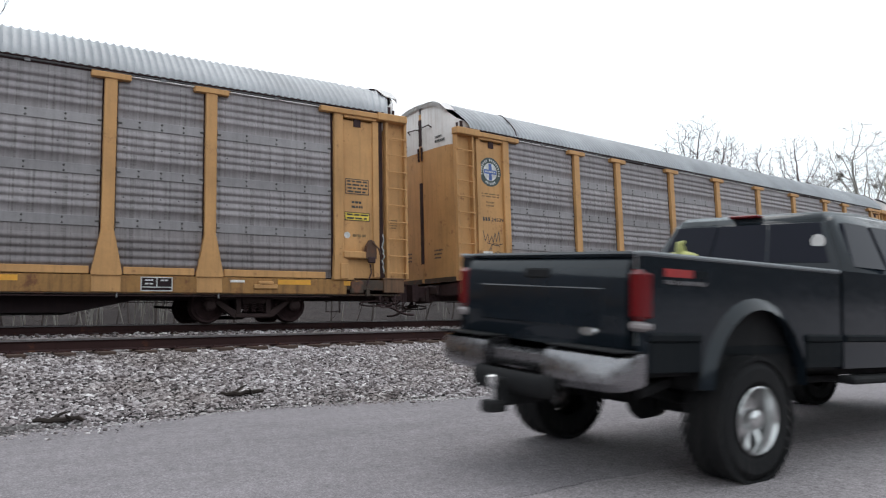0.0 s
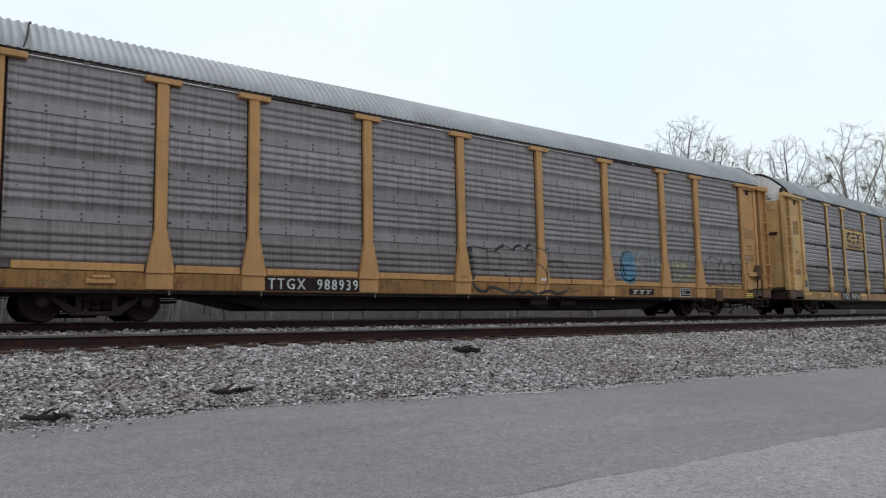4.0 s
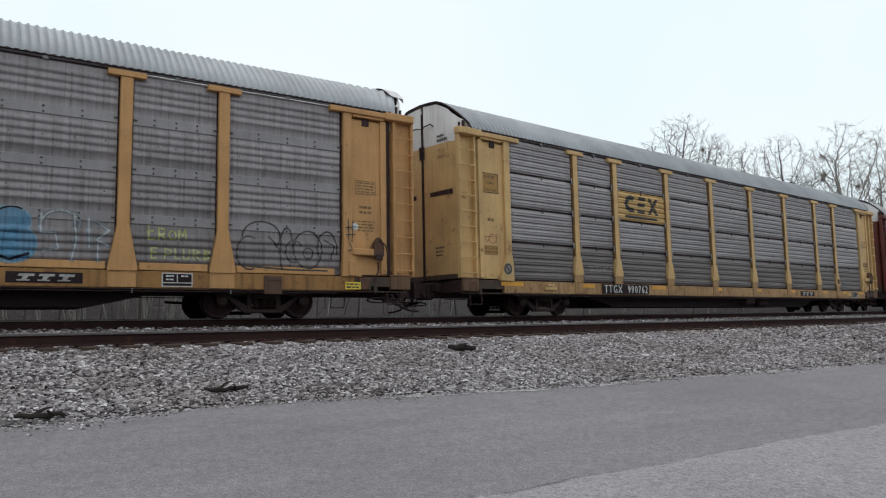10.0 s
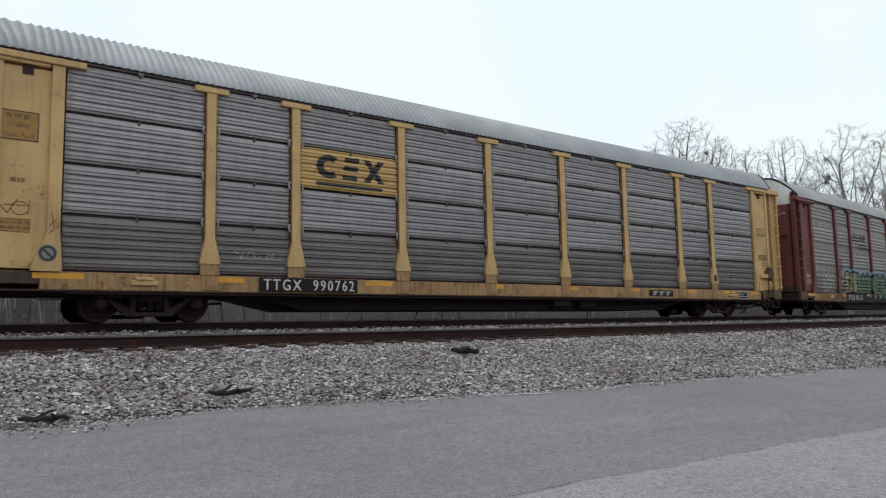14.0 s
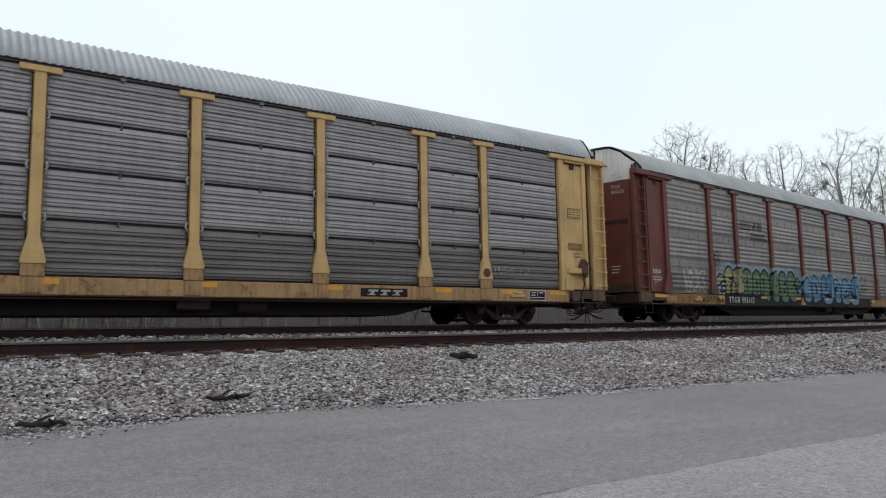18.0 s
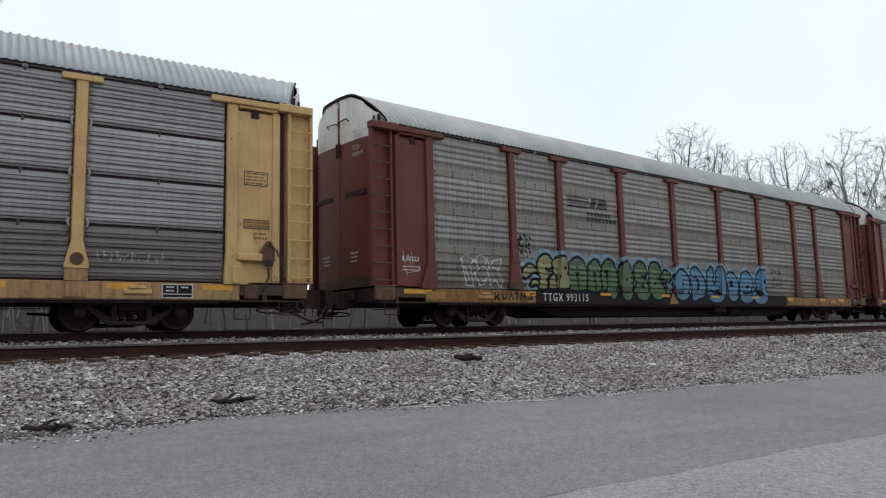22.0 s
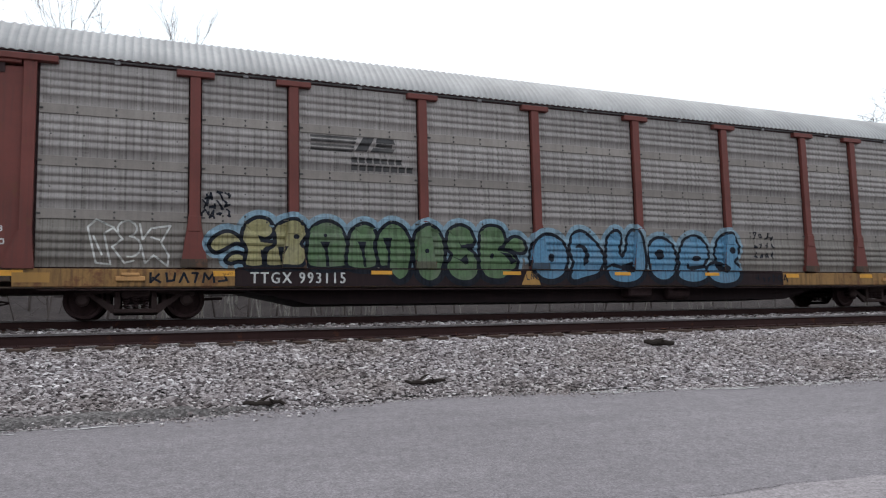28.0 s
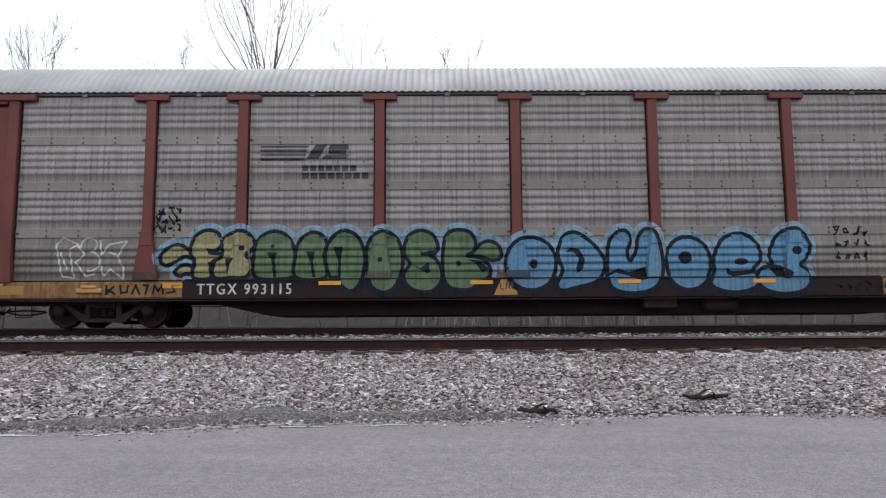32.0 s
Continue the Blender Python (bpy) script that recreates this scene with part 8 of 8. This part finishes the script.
    for i in range(n - 1):
        g.f.append((i, i + 1, n + i + 1, n + i))
    g.f.append(tuple(range(n)))
    g.f.append(tuple(range(2 * n - 1, n - 1, -1)))
    roof = part("cab_roof", g, TRUCK_PAINT, cab)
    bm = bmesh.new()
    bm.from_mesh(roof.data)
    bmesh.ops.recalc_face_normals(bm, faces=bm.faces)
    bmesh.ops.bevel(bm, geom=[e for e in bm.edges if e.is_manifold and e.calc_face_angle() > 0.5], offset=0.045, segments=4, affect="EDGES")
    bm.to_mesh(roof.data)
    bm.free()
    roof.data.shade_smooth()
    def quad(a, b, c, d, lift):
        """A thin pane laid on four corners, raised outwards."""
        p = [Vector(q) for q in (a, b, c, d)]
        nrm = (p[1] - p[0]).cross(p[3] - p[0]).normalized() * lift
        s = Solid()
        return s.add([tuple(q + nrm) for q in p] + [tuple(q - nrm * 0.4) for q in p], [(0, 1, 2, 3), (7, 6, 5, 4), (0, 4, 5, 1), (1, 5, 6, 2), (2, 6, 7, 3), (3, 7, 4, 0)])
    def back(y, z):
        k = (z - 1.52) / (1.93 - 1.52)
        return (1.22 + 0.12 * k, y * (1 - 0.17 * k), z)
    for y0, y1 in ((-0.86, -0.31), (-0.29, 0.29), (0.31, 0.86)):
        part("rear_window", quad(back(y1, 1.54), back(y1, 1.885), back(y0, 1.885), back(y0, 1.54), 0.008), GLASS, cab, "dark tinted rear window")
    def flank(x, z, f):
        k = (z - 1.46) / (1.95 - 1.46)
        return (x, f * (0.985 - 0.20 * k + 0.0), z)
    for f in (-1, 1):
        for x0, x1, x2, x3 in ((1.34, 1.86, 1.86, 1.46), (1.92, 3.02, 2.55, 1.92)):
            c = [flank(x0, 1.50, f), flank(x1, 1.50, f), flank(x2, 1.88, f), flank(x3, 1.88, f)]
            part("side_window", quad(*(c if f < 0 else c[::-1]), 0.034), GLASS, cab)
        part("door_handle", Solid().box(1.98, 2.14, min(f * 0.985, f * 1.015), max(f * 0.985, f * 1.015), 1.30, 1.34, 0.01), RUBBER, cab)
        part("door_moulding", Solid().box(1.2, 3.15, min(f * 0.985, f * 1.012), max(f * 0.985, f * 1.012), 0.93, 0.985, 0.012), TRUCK_TRIM, cab)
        part("door_seam", Solid().box(1.885, 1.895, min(f * 0.985, f * 0.9925), max(f * 0.985, f * 0.9925), 0.76, 1.46), RUBBER, cab)
        part("running_board", Solid().box(1.2, 3.1, min(f * 0.90, f * 1.06), max(f * 0.90, f * 1.06), 0.60, 0.66, 0.02), RUBBER, t)
        mirror = part("door_mirror", Solid().box(2.98, 3.10, min(f * 1.10, f * 1.33), max(f * 1.10, f * 1.33), 1.46, 1.76, 0.03), RUBBER, t)
        part("mirror_arm", Solid().tube([(3.02, f * 0.97, 1.50), (3.03, f * 1.14, 1.56)], 0.02, 6), RUBBER, mirror)
    part("windscreen", quad((2.76, 0.76, 1.93), (3.36, 0.90, 1.50), (3.36, -0.90, 1.50), (2.76, -0.76, 1.93), 0.01), GLASS, cab)
    part("brake_light", Solid().box(1.33, 1.40, -0.16, 0.16, 1.955, 1.985, 0.01), TAIL_RED, cab, "red high brake light")
    part("glare_sticker", Solid().lathe(((0.0, 0.062), (-0.004, 0.06)), (1.268, -0.74, 1.72), "x", 20), WHITE, cab, "round white disc on the rear window")
    # front end
    part("hood", Solid().prism(((3.28, 0.80), (4.80, 0.80), (4.92, 0.95), (4.92, 1.30), (4.75, 1.40), (3.36, 1.49), (3.28, 1.47)), -0.96, 0.96), TRUCK_PAINT, t)
    part("grille", Solid().box(4.90, 4.96, -0.62, 0.62, 0.98, 1.28, 0.015), CHROME, t)
    both_sides("headlamp", lambda: Solid().box(4.86, 4.95, -0.93, -0.66, 1.0, 1.26, 0.03), TAIL_WHITE, t)
    part("front_bumper", Solid().box(4.86, 5.10, -1.0, 1.0, 0.62, 0.88, 0.04), BUMPER, t)
    both_sides("front_arch", lambda: Solid().lathe(((-0.02, 0.53), (0.02, 0.53)), (4.0, -0.965, 0.50), "y", 28), RUBBER, t)
    # under the body
    part("chassis", Solid().box(-1.2, 4.7, -0.46, -0.36, 0.58, 0.74).box(-1.2, 4.7, 0.36, 0.46, 0.58, 0.74).box(-1.2, -1.1, -0.46, 0.46, 0.58, 0.72), RUBBER, t)["kind"] = "stuff"
    part("rear_axle", Solid().tube([(0, -0.85, 0.43), (0, 0.85, 0.43)], 0.055, 10).lathe(((-0.17, 0.06), (-0.08, 0.15), (0.10, 0.14), (0.2, 0.05)), (0, 0, 0.43), "x", 16), RUBBER, t, smooth=40)
    part("front_axle", Solid().tube([(4.0, -0.85, 0.43), (4.0, 0.85, 0.43)], 0.05, 10), RUBBER, t)
    # added and unseen: stops light passing under the body, for a deeper shadow
    part("floor_pan", Solid().box(-1.1, 4.7, -0.90, 0.90, 0.70, 0.74), RUBBER, t)
    part("fuel_tank", Solid().box(0.75, 1.9, 0.05, 0.75, 0.50, 0.78, 0.05), RUBBER, t)
    part("exhaust", Solid().tube([(2.0, -0.5, 0.55), (0.7, -0.55, 0.60), (-0.3, -0.62, 0.66), (-1.0, -0.80, 0.60)], 0.035, 8), RUBBER, t, smooth=40)
    both_sides("shock_absorber", lambda: Solid().tube([(-0.12, -0.55, 0.36), (-0.25, -0.50, 0.80)], 0.035, 8), RUBBER, t)
    both_sides("leaf_spring", lambda: Solid().tube([(-0.75, -0.55, 0.60), (-0.3, -0.55, 0.53), (0, -0.55, 0.50), (0.3, -0.55, 0.53), (0.75, -0.55, 0.60)], 0.04, 6), RUBBER, t)
    part("spare_wheel", Solid().lathe(((0.0, 0.16), (0.0, 0.36), (0.18, 0.36), (0.18, 0.16)), (-0.72, 0, 0.60), "z", 24), RUBBER, t, smooth=40)
    both_sides("wheel_well", lambda: Solid().prism([(-0.62, 0.60)] + arch_points(0, 0.60, 0.60, 178, 2) + [(0.62, 0.60)], -0.92, -0.66), RUBBER, t)
    for f in (-1, 1):
        part("side_badge", Solid().box(-0.98, -0.70, min(f * 0.990, f * 0.996), max(f * 0.990, f * 0.996), 1.325, 1.375), DECAL_RED, t, "red and grey side decal bars")
        part("side_badge", Solid().box(-0.66, -0.56, min(f * 0.990, f * 0.996), max(f * 0.990, f * 0.996), 1.325, 1.375), TRUCK_TRIM, t)
        part("side_badge", Solid().box(-0.98, -0.56, min(f * 0.990, f * 0.996), max(f * 0.990, f * 0.996), 1.28, 1.305), BUMPER, t)
    rag = Solid()
    rng = random.Random(5)
    rag.tube([(1.0, 0.26, 1.43), (0.98, 0.30, 1.56), (1.0, 0.40, 1.58), (1.0, 0.54, 1.56), (1.0, 0.60, 1.47)], [0.05, 0.065, 0.060, 0.065, 0.03], 9)
    rag.tube([(1.0, 0.44, 1.60), (0.96, 0.42, 1.70), (0.95, 0.36, 1.72)], [0.06, 0.035, 0.012], 7)
    part("yellow_rag", rag, RAG, t, "crumpled yellow-green cloth in the bed", smooth=60)
    # lifted springs: the body rides higher than the frame was laid out
    for ob in [c for p in t.children for c in (p, *p.children)]:
        for v in ob.data.vertices:
            rise = min(1.0, max(0.0, (v.co.z - 0.5) / 0.1))
            v.co.z += 0.05 * rise + 0.03 * min(1.0, max(0.0, (v.co.z - 0.9) / 0.5)) + rise * (0.022 * v.co.y - 0.027 * v.co.x)
            v.co.x += 0.06 * (v.co.x < -1.21)
    wheels = [(road_wheel(t, x, f * TRUCK_TRACK, -f), x, f) for x in (-0.10, 4.0) for f in (-1, 1)]
    return t, wheels


TRUCK, TRUCK_WHEELS = pickup()
TRUCK_X, TRUCK_Y, TRUCK_SPEED = 4.80, 4.14, 11.35


def truck_run(t):
    """Metres driven: steady past the camera, easing to a stop far down the road."""
    if t <= 4:
        return TRUCK_SPEED * t
    u = min(t, 10.0) - 4
    return TRUCK_SPEED * (4 + u - u * u / 12)


# ---- what moves ----
TRAVEL = (-2.2993, 0.2151, 5.5076, -1.0191, -6.7219, -4.4505, 43.1203, 45.0790)   # metres travelled: a polynomial in t / 16 - 1


def travelled(t):
    s, x = 0.0, t / 16 - 1
    for c in TRAVEL:
        s = s * x + c
    return s


def car_pose(u):
    return Matrix.Translation(on_bend(u, 0, PIVOT)) @ pose(0, 0, 0, 0, 0, math.degrees(u / RADIUS)) @ pose(0, 0, 0, -LEAN)


def motions():
    for car, sets, u in TRAIN:
        walk(car, [(t / 2, car_pose(u - travelled(t / 2))) for t in range(65)])
        for axle, x in sets:
            rows = []
            for k in range(241):
                t = k * 32 / 240
                rows.append((t, pose(x, 0, 0.372) @ Matrix.Rotation(-travelled(t) / 0.362, 4, "Y")))
            walk(axle, rows)
    still = [32.0]
    walk(TRUCK, [(k / 10, pose(TRUCK_X + truck_run(k / 10), TRUCK_Y, 0.016, 1.0)) for k in range(101)] + [(t, pose(TRUCK_X + truck_run(t), TRUCK_Y, 0.016, 1.0)) for t in still])
    for hub, x, f in TRUCK_WHEELS:
        rows = [(k / 30, pose(x, f * TRUCK_TRACK, 0.430) @ Matrix.Rotation(truck_run(k / 30) / 0.430, 4, "Y")) for k in range(301)]
        walk(hub, rows + [(t, rows[-1][1]) for t in still])


motions()
